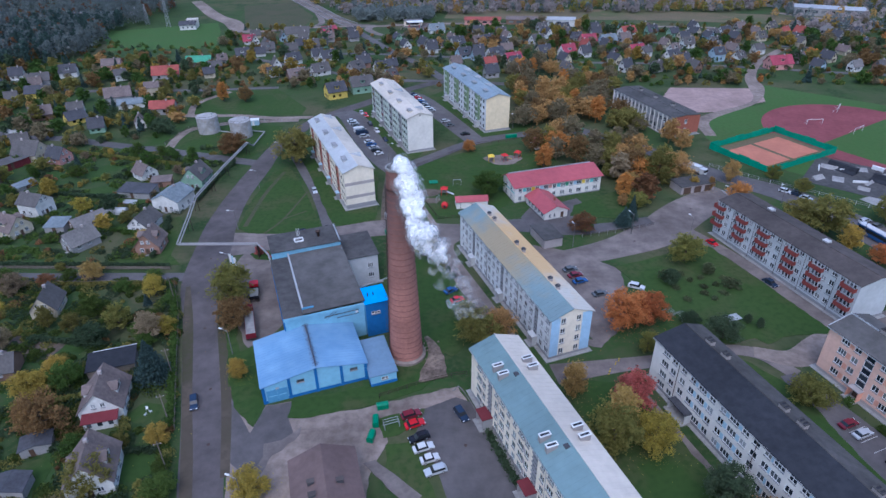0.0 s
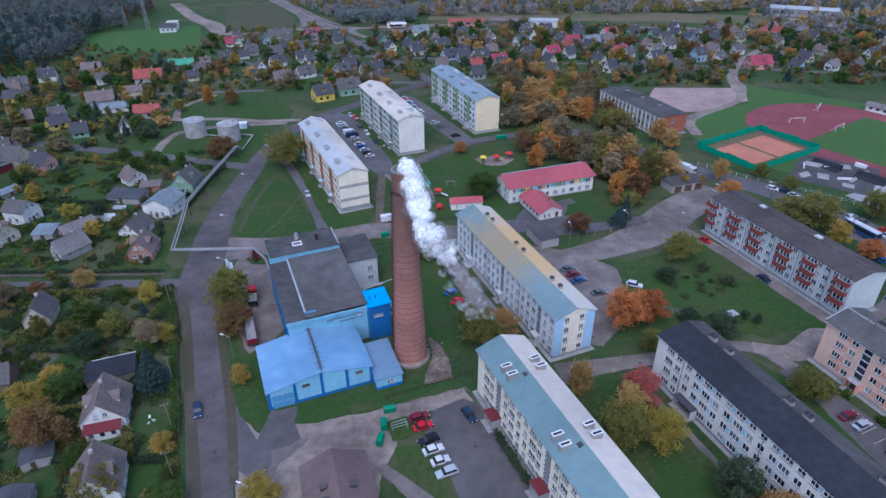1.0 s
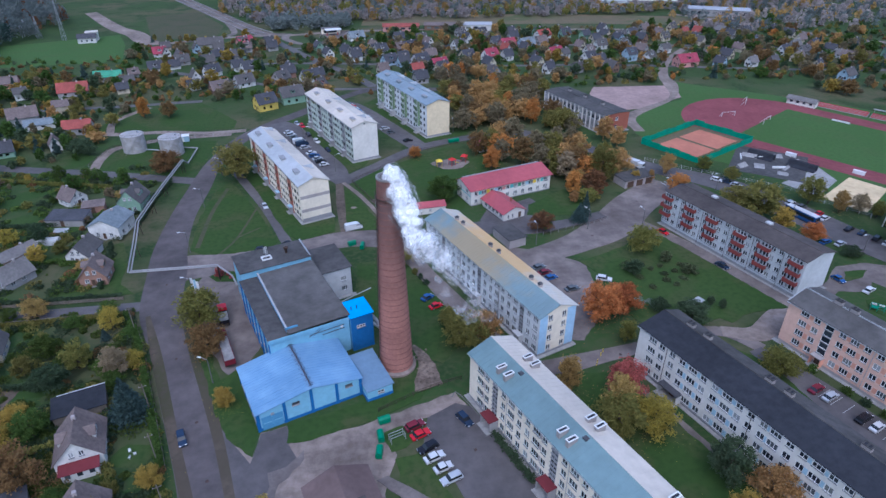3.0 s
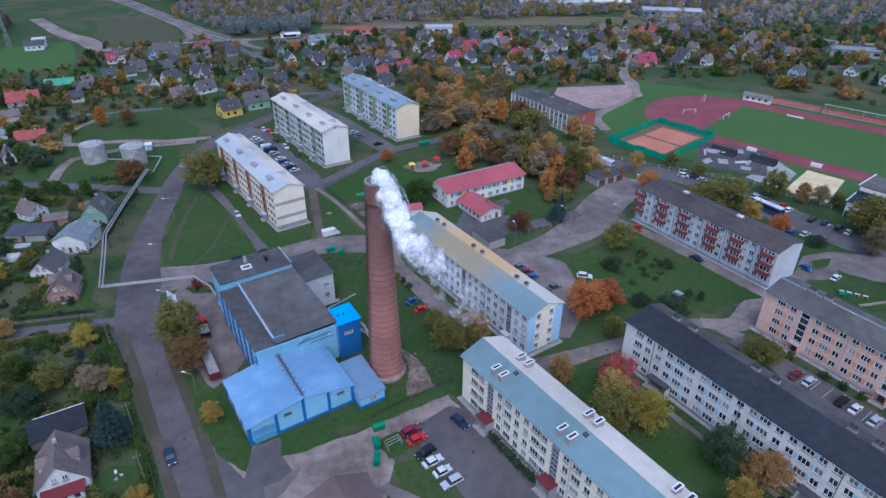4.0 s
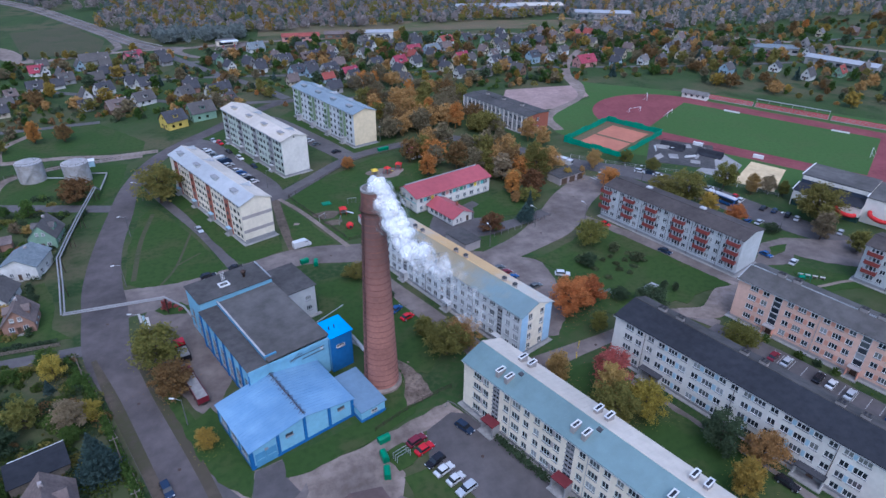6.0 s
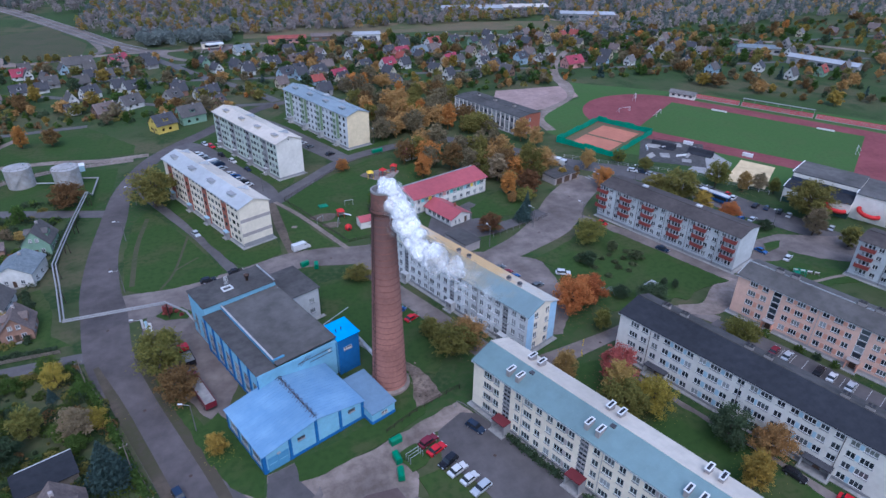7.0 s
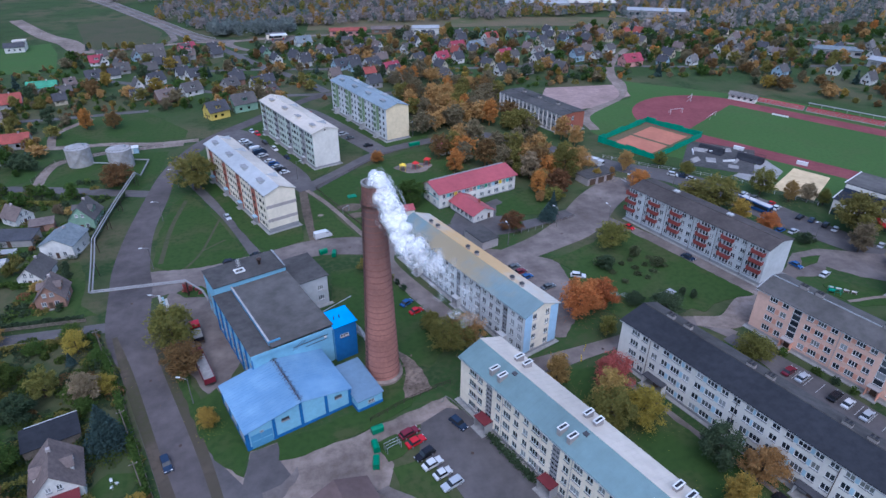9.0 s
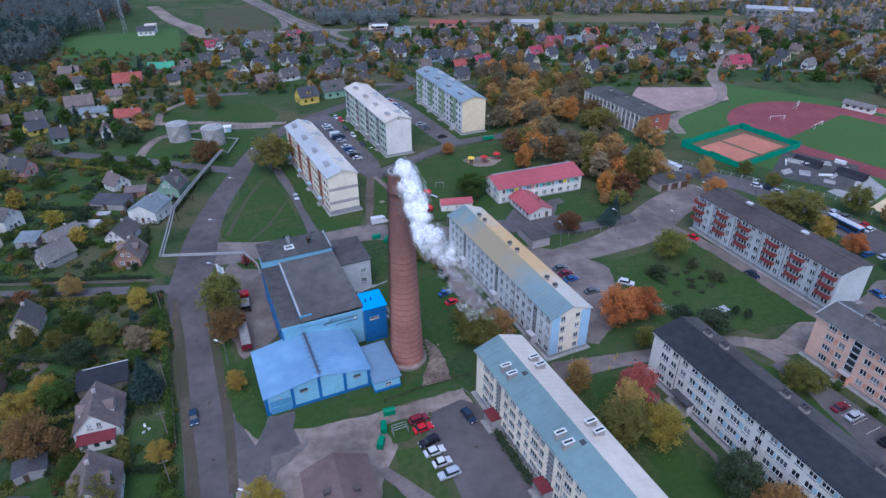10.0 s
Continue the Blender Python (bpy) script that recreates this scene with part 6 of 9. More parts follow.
for i in range(4):
    p, q = Vector(EDGE[i]), Vector(EDGE[(i + 1) % 4])
    count = 8 if i % 2 == 0 else 6
    for k in range(count):
        u, w = p.lerp(q, k / count), p.lerp(q, (k + 1) / count)
        part("post", Geo().tube((u.x, u.y, 0), (u.x, u.y, 3.4), 0.06, sides=6), M["green_paint"], fence)
        n = Vector((-(w - u).y, (w - u).x)).normalized() * 0.03
        top, low = 3.2 - 0.25 * ((k * 7 + i) % 3), 0.25
        part("net", Geo().prism([(u.x, u.y), (w.x, w.y), (w.x + n.x, w.y + n.y), (u.x + n.x, u.y + n.y)], low, top), M["net_green"], fence)

# skate ground: dark asphalt with low ramps, then a beach court
SKATE = pose(154, 230, 0, rz=-38)
for x, y, turn in ((153.5, 236, -56), (163.5, 223, -56)):
    t = thing("quarter_pipe", "black wooden skate ramp with a deck", "ramp", pose(x, y, 0, rz=turn), "black skate ramps")
    part("deck", Geo().box(-5.5, 1.2, 0, 5.5, 2.6, 2.2), M["navy_felt"], t)
    part("curve", Geo().prism([(-5.5, -1.6), (5.5, -1.6), (5.5, 1.2), (-5.5, 1.2)], 0.05, 0.3).poly((-5.5, -1.6, 0.3), (5.5, -1.6, 0.3), (5.5, 0.4, 0.9), (-5.5, 0.4, 0.9)).poly((-5.5, 0.4, 0.9), (5.5, 0.4, 0.9), (5.5, 1.2, 2.2), (-5.5, 1.2, 2.2)), M["navy_felt"], t)
    part("rail", Geo().tube((-5.5, 2.5, 3.1), (5.5, 2.5, 3.1), 0.06, sides=5), M["iron"], t)
    for px in (-5.4, -1.8, 1.8, 5.4):
        part("post", Geo().tube((px, 2.5, 2.2), (px, 2.5, 3.1), 0.05, sides=4), M["iron"], t)
single("skate_ground", Geo().box(-14, -15, -0.1, 14, 15, 0.08), M["bitumen"], "dark asphalt skate ground", "pavement", SKATE, kind="structure")
for i, (x, y, w, d, h, turn) in enumerate(((-8, 4, 6, 2, 1.1, 0), (2, 9, 5, 3, 0.7, 20), (7, -2, 7, 1.2, 0.5, 75), (-3, -6, 4, 4, 0.6, 10), (-9, -9, 5, 2, 1.2, 60), (6, -10, 4, 2, 0.8, 0), (10, 7, 3, 2, 0.9, 45))):
    g = Geo()
    g.poly((-w / 2, -d / 2, 0.08), (w / 2, -d / 2, 0.08), (w / 2, d / 2, h), (-w / 2, d / 2, h))
    g.poly((-w / 2, d / 2, 0.08), (-w / 2, d / 2, h), (w / 2, d / 2, h), (w / 2, d / 2, 0.08))
    g.poly((-w / 2, -d / 2, 0.08), (-w / 2, d / 2, h), (-w / 2, d / 2, 0.08)).poly((w / 2, -d / 2, 0.08), (w / 2, d / 2, 0.08), (w / 2, d / 2, h))
    single("skate_ramp", g, M["concrete"], "low grey concrete skate ramp", "ramp", SKATE @ pose(x, y, 0, rz=turn), "skate ramps")
for x, y, turn in ((4, -4, 30), (-2, 5, 30), (-11, 1, 100)):
    single("low_wall", Geo().box(-2.6, -0.2, 0.05, 2.6, 0.2, 0.9), M["frame_white"], "low white wall on the skate ground", "wall", SKATE @ pose(x, y, 0, rz=turn), "low white walls")
single("beach_court", Geo().prism([(154, 197), (176.8, 212), (184, 200), (162, 184)], -0.1, 0.07), M["sand"], "yellow sand beach volleyball court", "sand court", kind="structure")
single("pavement", Geo().prism([(147, 211), (153.5, 198), (170, 210), (171.5, 223), (160, 217)], -0.1, 0.065), M["concrete"], "pale paved square", "pavement", kind="structure")


# ---------------------------------------------------------------- school and sports hall
cols = [(1.8 + 3.0 * i, 1.5, 2.0, 1) for i in range(15)]
t = flats("grey two-storey school with brick end wall and flat roof", (82.6, 315.5), -70.2, 46.0, 14.5, 9.0, 9.5, 2, 2.6, 3.9, cols, "w_grey", west="bitumen", east="bitumen", seams=0,
          gable_wall="brick_red", group="school", gable_windows=((7.2, 1.6, 1.8, 1),), over=0.3, vents=[("crate", x, 9.5) for x in (8, 20, 33)])
for i in range(16):
    part("pilaster", Geo().box(0.1 + 3.0 * i, -0.35, 0, 0.55 + 3.0 * i, -0.01, 8.8), M["white_render"], t, "pale vertical fin")

sh = thing("sports_hall", "white sports hall with a stepped blue-black roof", "sports hall", pose(159.7, 172.5, 0, rz=-64))
part("wall", Geo().box(-1.4, 0, 2.4, 21, 7.2, 5.9).box(-1.2, 7.2, 2.4, 21, 22, 9.6), M["white_render"], sh)
part("ground_storey", Geo().box(-1.2, 0.5, 0, 21, 21.9, 2.4), M["green_wall"], sh, "dark green ground storey under the eaves")
part("end_wall", Geo().box(-1.4, 0, 0, -1.2, 7.2, 2.4), M["white_render"], sh)
part("low_roof", roof_sheet(Geo(), -1.7, -0.3, 6.0, 21, 7.2, 6.9, axis="y"), M["navy_felt"], sh, "blue-black lean-to roof")
part("upper_front", Geo().poly((-1.4, 7.0, 6.7), (21, 7.0, 6.7), (21, 7.4, 9.8), (-1.4, 7.4, 9.8)), M["clerestory_blue"], sh, "dark blue metal clerestory wall")
part("roof", Geo().box(-1.7, 7.2, 9.8, 21, 22.3, 10.0), M["grey_felt"], sh, "flat grey felt roof")
part("verge", Geo().poly((-1.9, -0.4, 6.3), (-1.55, -0.4, 6.3), (-1.55, 7.0, 7.2), (-1.9, 7.0, 7.2)), M["frame_white"], sh, "white metal verge")
part("verge", Geo().box(-1.9, 7.2, 9.9, -1.55, 22.4, 10.15), M["frame_white"], sh, "white metal verge")
part("low_wing", Geo().box(21, 3.2, 0, 56, 22, 9.2), M["white_render"], sh)
part("wing_roof", Geo().box(21, 3.0, 9.2, 56.4, 22.4, 9.45), M["grey_felt"], sh)
part("verge", Geo().box(20.8, 3.0, 9.3, 21.1, 7.4, 9.7), M["frame_white"], sh, "white metal verge")
for x in (16.5, 26.5):
    t = part("slide_tube", Geo(), M["red_paint"], sh, "red water slide tube")
    g, y0 = Geo(), (0.4 if x < 24 else 3.2)
    line = [Vector((x - 3.2 * math.cos(w), y0 - 3.2 * math.sin(w) * 1.1, 4.4 - 1.6 * w / math.pi)) for w in (math.pi * i / 12 for i in range(13))]
    for i, p in enumerate(line):
        way = (line[min(i + 1, 12)] - line[max(i - 1, 0)]).normalized()
        across = way.cross(Vector((0, 0, 1))).normalized()
        up = across.cross(way)
        g.v += [tuple(p + 0.75 * (math.cos(w) * across + math.sin(w) * up)) for w in (math.pi * j / 5 for j in range(10))]
    g.f = [(10 * i + j, 10 * i + (j + 1) % 10, 10 * i + 10 + (j + 1) % 10, 10 * i + 10 + j) for i in range(12) for j in range(10)]
    t.data = g.mesh("slide_tube", M["red_paint"], True)


# ---------------------------------------------------------------- fuel tanks and the overhead heating pipe
for x, y in ((-110.3, 283.0), (-93.4, 277.3)):
    t = thing("fuel_tank", "white upright steel fuel tank with rust streaks", "tank", pose(x, y, 0), "fuel tanks")
    part("shell", Geo().lathe([(4.7, 0), (4.7, 7.4)], 40), M["tank_paint"], t, smooth=True)
    part("roof", Geo().lathe([(4.8, 7.4), (4.8, 7.5), (0.3, 8.1), (0, 8.1)], 40), M["tank_paint"], t)
    for z in (1.85, 3.7, 5.55):
        part("weld_seam", Geo().lathe([(4.7, z - 0.04), (4.74, z), (4.7, z + 0.04)], 40), M["steel"], t)
    part("rail", Geo().lathe([(4.6, 8.3), (4.66, 8.3), (4.66, 8.36), (4.6, 8.36)], 32), M["iron"], t)
    for i in range(10):
        w = 2 * math.pi * i / 10
        part("rail_post", Geo().tube((4.63 * math.cos(w), 4.63 * math.sin(w), 7.4), (4.63 * math.cos(w), 4.63 * math.sin(w), 8.35), 0.04, sides=4), M["iron"], t)
    part("stair", roof_sheet(Geo(), -2.5, -5.2, 0.0, 3.0, -4.8, 7.4, 0.08), M["steel"], t)
    part("hatch", Geo().lathe([(0.5, 7.8), (0.5, 8.5), (0, 8.5)], 12, 2.2, 1.2), M["steel"], t)
single("pipe", Geo().tube((-105, 280.5, 1.2), (-98.6, 278.6, 1.2), 0.25), M["steel"], "pipe between the two tanks", "pipe")
t = thing("pump_hut", "small white and blue pump hut", "hut", pose(-93.4, 290.3, 0, rz=10))
part("wall", Geo().box(0, 0, 0, 4, 3, 2.4), M["panel_blue"], t)
part("roof", Geo().box(-0.25, -0.25, 2.4, 4.25, 3.25, 2.6), M["frame_white"], t)
part("door", Geo().box(1, -0.05, 0.05, 2, -0.01, 2.1), M["frame_white"], t)

pipe = thing("heating_pipe", "dull grey overhead heating pipe on steel trestles", "pipeline")
RUN = [(-57.0, 172.6, 5.0), (-81.2, 172.6, 5.0), (-84.5, 190, 5.0), (-87.5, 204.3, 5.0), (-86.8, 220, 5.0), (-86.0, 233.8, 5.0), (-84.2, 256, 5.0)]
for i, (p, q) in enumerate(zip(RUN[:-1], RUN[1:])):
    p, q = Vector(p), Vector(q)
    n = Vector((-(q - p).y, (q - p).x, 0)).normalized() * 0.42
    for s in (-1, 1):
        part("pipe_run", Geo().tube(p + s * n, q + s * n, 0.2, sides=10), M["plinth"], pipe, smooth=False)
    part("walk_beam", Geo().tube(p - Vector((0, 0, 0.45)), q - Vector((0, 0, 0.45)), 0.07, sides=4), M["iron"], pipe)
    for k in range(1):
        c = p.lerp(q, 0.96 if i else 0.0)
        v = part("trestle", Geo().tube((c.x + n.x * 1.6, c.y + n.y * 1.6, 0), (c.x + n.x, c.y + n.y, 4.6), 0.1, sides=6), M["iron"], pipe)
        part("brace", Geo().tube((c.x - n.x * 1.6, c.y - n.y * 1.6, 0), (c.x - n.x, c.y - n.y, 4.6), 0.1, sides=6), M["iron"], v)
part("riser", Geo().tube((-84.2, 256, 5.0), (-84.0, 262, 1.2), 0.3, sides=10), M["plinth"], pipe)
part("pipe_loop", Geo().tube((-84, 262, 1.2), (-83.5, 279, 1.2), 0.28, sides=8).tube((-83.5, 279, 1.2), (-91, 281, 1.2), 0.28, sides=8), M["plinth"], pipe)
part("riser", Geo().tube((-57.0, 172.6, 5.0), (-52.0, 166.5, 5.0), 0.26, sides=10).tube((-52.0, 166.5, 5.0), (-50.2, 162.5, 4.2), 0.26, sides=10), M["plinth"], pipe)
part("trestle", Geo().tube((-57, 172.6, 0), (-57, 172.6, 5), 0.16, sides=6), M["iron"], pipe)


# ---------------------------------------------------------------- substation and works at the edge of town
t = thing("transformer_house", "white transformer house on the green field", "building", pose(-205, 512, 0, rz=12) @ Matrix.Scale(0.66, 4))
part("wall", Geo().box(-9, -6, 0, 9, 6, 6), M["w_white"], t)
g = gable_roof(Geo(), -9, 9, -6, 6, 6, 9.5, 0.8, 0.2)
part("roof", g, M["dark_slate"], t)
part("wing", Geo().box(-2, 6, 0, 10, 16, 9), M["white_render"], t)
part("wing_roof", Geo().box(-2.5, 5.5, 9, 10.5, 16.5, 9.4), M["roof_pale"], t)
for x in (-5, 0, 5):
    part("window", Geo().box(x - 0.9, -6.05, 2, x + 0.9, -5.98, 4), M["glass"], t)
for x, y, h in ((-245, 530, 16), (-258, 540, 12), (-224, 520, 28)):
    t = thing("lattice_mast", "grey lattice mast of the substation", "mast", pose(x, y, 0), "substation masts")
    for sx, sy in ((-1, -1), (1, -1), (1, 1), (-1, 1)):
        part("leg", Geo().tube((sx * 1.2, sy * 1.2, 0), (sx * 0.2, sy * 0.2, h), 0.14, sides=4), M["steel"], t)
    for k in range(5):
        z, r = h * (k + 0.5) / 5.5, 1.2 - (k + 0.5) / 5.5
        part("strut", Geo().tube((-r, -r, z), (r, -r, z + 1.5), 0.1, sides=4).tube((r, r, z), (-r, r, z + 1.5), 0.1, sides=4), M["steel"], t)
for i in range(7):
    t = thing("busbar_gantry", "steel gantry of the substation", "gantry", pose(-308 + 9 * i, 536 - 1.5 * (i % 2), 0), "substation gantries")
    for x in (-4, 4):
        part("leg", Geo().tube((x, 0, 0), (x, 0, 9), 0.2, sides=5), M["steel"], t)
    part("beam", Geo().tube((-4.4, 0, 9), (4.4, 0, 9), 0.22, sides=5), M["steel"], t)
for x, y, w, d, h, rz, wall, roof in ((222, 608, 80, 20, 6, -12, "grey_render", "works_roof"), (268, 596, 44, 20, 7, -12, "w_grey", "roof_pale"), (308, 545, 50, 16, 6, -24, "w_grey", "works_roof"), (86, 514, 22, 9, 5, -8, "w_white", "works_roof"),
                                      (60, 522, 30, 11, 4, -8, "w_brown", "tile_brown"), (26, 522, 28, 9, 4, -4, "w_pink", "tile_red"), (352, 380, 30, 12, 5, -30, "w_grey", "sheet_blue"), (362, 330, 44, 12, 5, -66, "w_grey", "works_roof")):
    t = thing("works_building", "long low works building with a grey metal roof", "building", pose(x, y, 0, rz=rz), "works buildings")
    part("wall", Geo().box(-w / 2, -d / 2, 0, w / 2, d / 2, h), M[wall], t)
    part("roof", gable_roof(Geo(), -w / 2, w / 2, -d / 2, d / 2, h, h + 1.4, 0.6, 0.2), M[roof], t)
    for k in range(int(w // 6)):
        part("window", Geo().box(-w / 2 + 2 + 6 * k, -d / 2 - 0.06, h * 0.35, -w / 2 + 5.5 + 6 * k, -d / 2 - 0.01, h * 0.7), M["glass"], t)


t = thing("petrol_station", "small petrol station with a white canopy at the highway", "petrol station", pose(-27, 511, 0, rz=8))
part("canopy", Geo().box(-6, -3, 4.0, 6, 3, 4.5), M["frame_white"], t, "flat white canopy")
for x in (-4, 4):
    part("pillar", Geo().tube((x, 0, 0), (x, 0, 4.0), 0.3, sides=8), M["steel"], t)
    part("pump", Geo().box(x - 0.9, -0.35, 0.05, x - 0.4, 0.35, 1.8), M["red_paint"], t)
part("shop", Geo().box(-8, 6, 0, 6, 12, 3.6), M["cream_render"], t, "low shop building")
part("shop_roof", Geo().box(-8.3, 5.7, 3.6, 6.3, 12.3, 3.85), M["eternit"], t)
part("shop_window", Geo().box(-6.5, 5.95, 0.8, 3.5, 5.99, 2.8), M["glass"], t)
plate("pavement", "asphalt forecourt of the petrol station", [(-38, 503), (-12, 500), (-8, 526), (-36, 524)], "old_asphalt", 0.06)


# ---------------------------------------------------------------- what stands where, to keep houses and trees apart
TAKEN = []          # x, y, radius


def reserve(x, y, r):
    TAKEN.append((x, y, r))


def reserve_line(points, r):
    for p in glide([Vector(q) for q in points], 6):
        TAKEN.append((p.x, p.y, r))


def reserve_box(corner, turn, length, width, grow=2.0):
    c, s = math.cos(radians(turn)), math.sin(radians(turn))
    n, k = int(length // 6) + 1, int(width // 6) + 1
    for i in range(n + 1):
        for j in range(k + 1):
            x, y = length * i / n, width * j / k
            TAKEN.append((corner[0] + x * c - y * s, corner[1] + x * s + y * c, 3.4 + grow))


for corner, turn, length, width in (((6.5, 115.2), -68.5, 62, 11), ((4.7, 179.1), -68.9, 57, 11), ((47.5, 120), -70, 60, 12), ((87.5, 123.6), -70, 60, 11.5), ((86.2, 186.8), -70.3, 51, 12), ((136, 126.5), -70.3, 50, 12),
                                    ((-57.1, 257.2), -67, 57.5, 10.4), ((-37, 306.8), -68, 55, 11.3), ((-4.2, 333), -70, 57, 11.6), ((82.6, 315.5), -70.2, 46, 14.5), ((159.7, 172.5), -64, 60, 20), ((-39.3, 111.3), 20.5, 37, 54),
                                    ((24.3, 208.7), 17.8, 34, 11), ((33.2, 195.6), 20, 8.6, 14), ((30.8, 177.3), 19, 6, 10), ((145, 236), -56, 128, 8), ((155, 300), -56, 120, 80), ((116, 244), 29, 41, 29), ((138, 240), -38, 28, 30), ((85, 215), 17, 14, 7)):
    reserve_box(corner, turn, length, width)
for line, r in ((MAIN, 6), (STREET, 8), ([(-72, 162), (-240, 180)], 3.5), ([(-76, 245), (-119, 259), (-172, 274), (-300, 305)], 4), ([(-70, 181), (-18, 191), (18, 192)], 7), ([(3, 188), (9.5, 150), (24, 112)], 4), ([(38, 172), (68, 187), (103, 217)], 8),
                ([(-22, 236), (12, 268), (60, 281)], 4), ([(-21, 236), (-53, 310)], 8), ([(12, 270), (-26, 342)], 7), ([(-38, 188), (-71, 276)], 3), ([(-245, 800), (-124, 600), (-79, 522)], 11), ([(-62, 510), (-47, 481), (-27, 498), (-16, 522)], 6), ([(-36, 512), (-14, 512)], 9), ([(270, 560), (355, 444), (460, 335), (560, 250)], 9), ([(-245, 640), (-153, 499), (-84, 513), (-16, 524), (200, 500)], 7),
                ([(-72, 505), (-17.5, 398), (-3, 366)], 5), ([(117, 274), (155, 320), (172, 365), (222, 434)], 5), ([(-90, 430), (60, 404), (260, 366), (420, 340)], 4), ([(-60, 470), (200, 444), (520, 400)], 4), ([(-140, 425), (-40, 368), (-6, 362)], 4),
                ([(-290, 395), (-150, 348), (-95, 352)], 4), ([(-84, 174), (-88, 204), (-85, 258)], 2.5), ([(80, 121), (110, 30)], 6), ([(26, 121), (82, 121)], 3)):
    reserve_line(line, r)
for x, y, r in ((-110, 283, 8), (-93, 277, 8), (-56, 212, 12), (-56, 198, 10), (72, 155, 9), (135, 325, 22), (-215, 500, 42), (-190, 480, 30), (0, 225, 12), (10, 100, 12), (-25, 100, 12), (-20, 85, 9), (-100, 320, 20), (-118, 328, 14), (165, 205, 14), (-60, 218, 10), (-64, 230, 8), (-92, 133, 6), (-81, 92, 5), (-60.5, 94.5, 4.5), (-64.5, 109, 4), (-129, 217.5, 6), (-136, 237, 6), (-100, 139.5, 3)):
    reserve(x, y, r)


def free(x, y, r):
    return all((x - a) ** 2 + (y - b) ** 2 > (r + c) ** 2 for a, b, c in TAKEN)


# ---------------------------------------------------------------- dwelling houses
def dwelling(x, y, turn, w, d, eave, rise, wall, roof, label, dormer=True, near=False, porch_roof="", sash="frame_white", group="dwelling houses"):
    """A house with its ridge along y and a gable to the south; windows, door, chimney and dormers are parts."""
    t = thing("house", label, "house", pose(x, y, 0, rz=turn), group)
    h, r, hw, hd = eave, eave + rise, w / 2, d / 2
    front = [(w * f - 0.6, 1.1, w * f + 0.6, 2.4) for f in (0.28, 0.72)]
    g = skin(Geo(), (-hw, -hd), (1, 0), (0, -1), w, 0, h, front, 0.12)
    sides = [(d * f - 0.65, 1.1, d * f + 0.65, 2.4) for f in (0.25, 0.6)]
    skin(g, (hw, -hd), (0, 1), (1, 0), d, 0, h, sides, 0.12)
    skin(g, (-hw, hd), (0, -1), (-1, 0), d, 0, h, sides, 0.12)
    g.poly((hw, hd, 0), (-hw, hd, 0), (-hw, hd, h), (0, hd, r - 0.1), (hw, hd, h)).poly((-hw, -hd, h), (hw, -hd, h), (0, -hd, r - 0.1))
    part("wall", g, M[wall], t)
    g = gable_roof(Geo(), -hd, hd, -hw, hw, h, r, 0.45, 0.14)
    g.v, g.f = [(b, a, z) for a, b, z in g.v], [tuple(reversed(f)) for f in g.f]
    part("roof", g, M[roof], t)
    part("chimney", Geo().box(-0.35, hd * 0.3, r - 0.9, 0.35, hd * 0.3 + 0.7, r + 0.5), M["taupe_render"], t)
    spots = [(pose(-hw + w * f, -hd + 0.07, 1.75), 1.2) for f in (0.28, 0.72)] + [(pose(hw - 0.07, -hd + d * f, 1.75, rz=90), 1.3) for f in (0.25, 0.6)] + [(pose(-hw + 0.07, hd - d * f, 1.75, rz=-90), 1.3) for f in (0.25, 0.6)]
    for m, ww in (spots if near else spots[:2] + spots[4:5]):
        if near:
            window(t, m, ww, 1.3, 1, sash)
        else:
            part("window", window_meshes(ww, 1.3, 1, sash)[1], None, t, "", m)
    if rise > 2.5:
        for f in ((-0.9, 0.9) if near else (0.0,)):
            m = pose(f, -hd - 0.04, h + min(1.2, rise * 0.32))
            if near:
                window(t, m, 1.0, 1.2, 1, sash)
            else:
                part("window", window_meshes(1.0, 1.2, 1, sash)[1], None, t, "", m)
    if dormer and near:
        for s in (1, -1):
            across = lambda z: s * hw * (1 - (z - h) / rise)          # where the slope reaches a height
            foot, half = h + rise * 0.22, 1.55
            z1 = foot + 1.15
            z2 = min(r - 0.2, z1 + 1.0)
            xf, xb, xr = across(foot), across(z1), across(z2)
            g = Geo().poly((xf, -half, foot), (xf, half, foot), (xf, half, z1), (xf, 0, z2), (xf, -half, z1))
            for y in (-half, half):
                g.poly((xf, y, foot), (xb, y, z1), (xf, y, z1))
            v = part("dormer", g, M[wall], t, "gabled dormer")
            g = Geo()
            for y in (-half - 0.25, half + 0.25):
                low = z1 - 0.25 * (z2 - z1) / half
                p = [(xf + s * 0.3, y, low), (xf + s * 0.3, 0, z2), (xr, 0, z2), (across(low), y, low)]
                q = [(px, py, pz + 0.12) for px, py, pz in p]
                g.poly(*q).poly(*p[::-1])
                for i in range(4):
                    g.poly(p[i], p[(i + 1) % 4], q[(i + 1) % 4], q[i])
            part("dormer_roof", g, M[roof], v)
            part("dormer_window", window_meshes(1.5, 0.95, 1, sash)[1], None, v, "", pose(xf + s * 0.02, 0, foot + 0.75, rz=90 * s))
    elif dormer:
        z = h + rise * 0.28
        x0, x1, top = hw * 0.94, hw * 0.28, z + 1.35
        g = Geo().poly((x0 * 0.8, -1.1, z - 0.2), (x0 * 0.8, 1.1, z - 0.2), (x0 * 0.8, 1.1, top), (x0 * 0.8, -1.1, top))
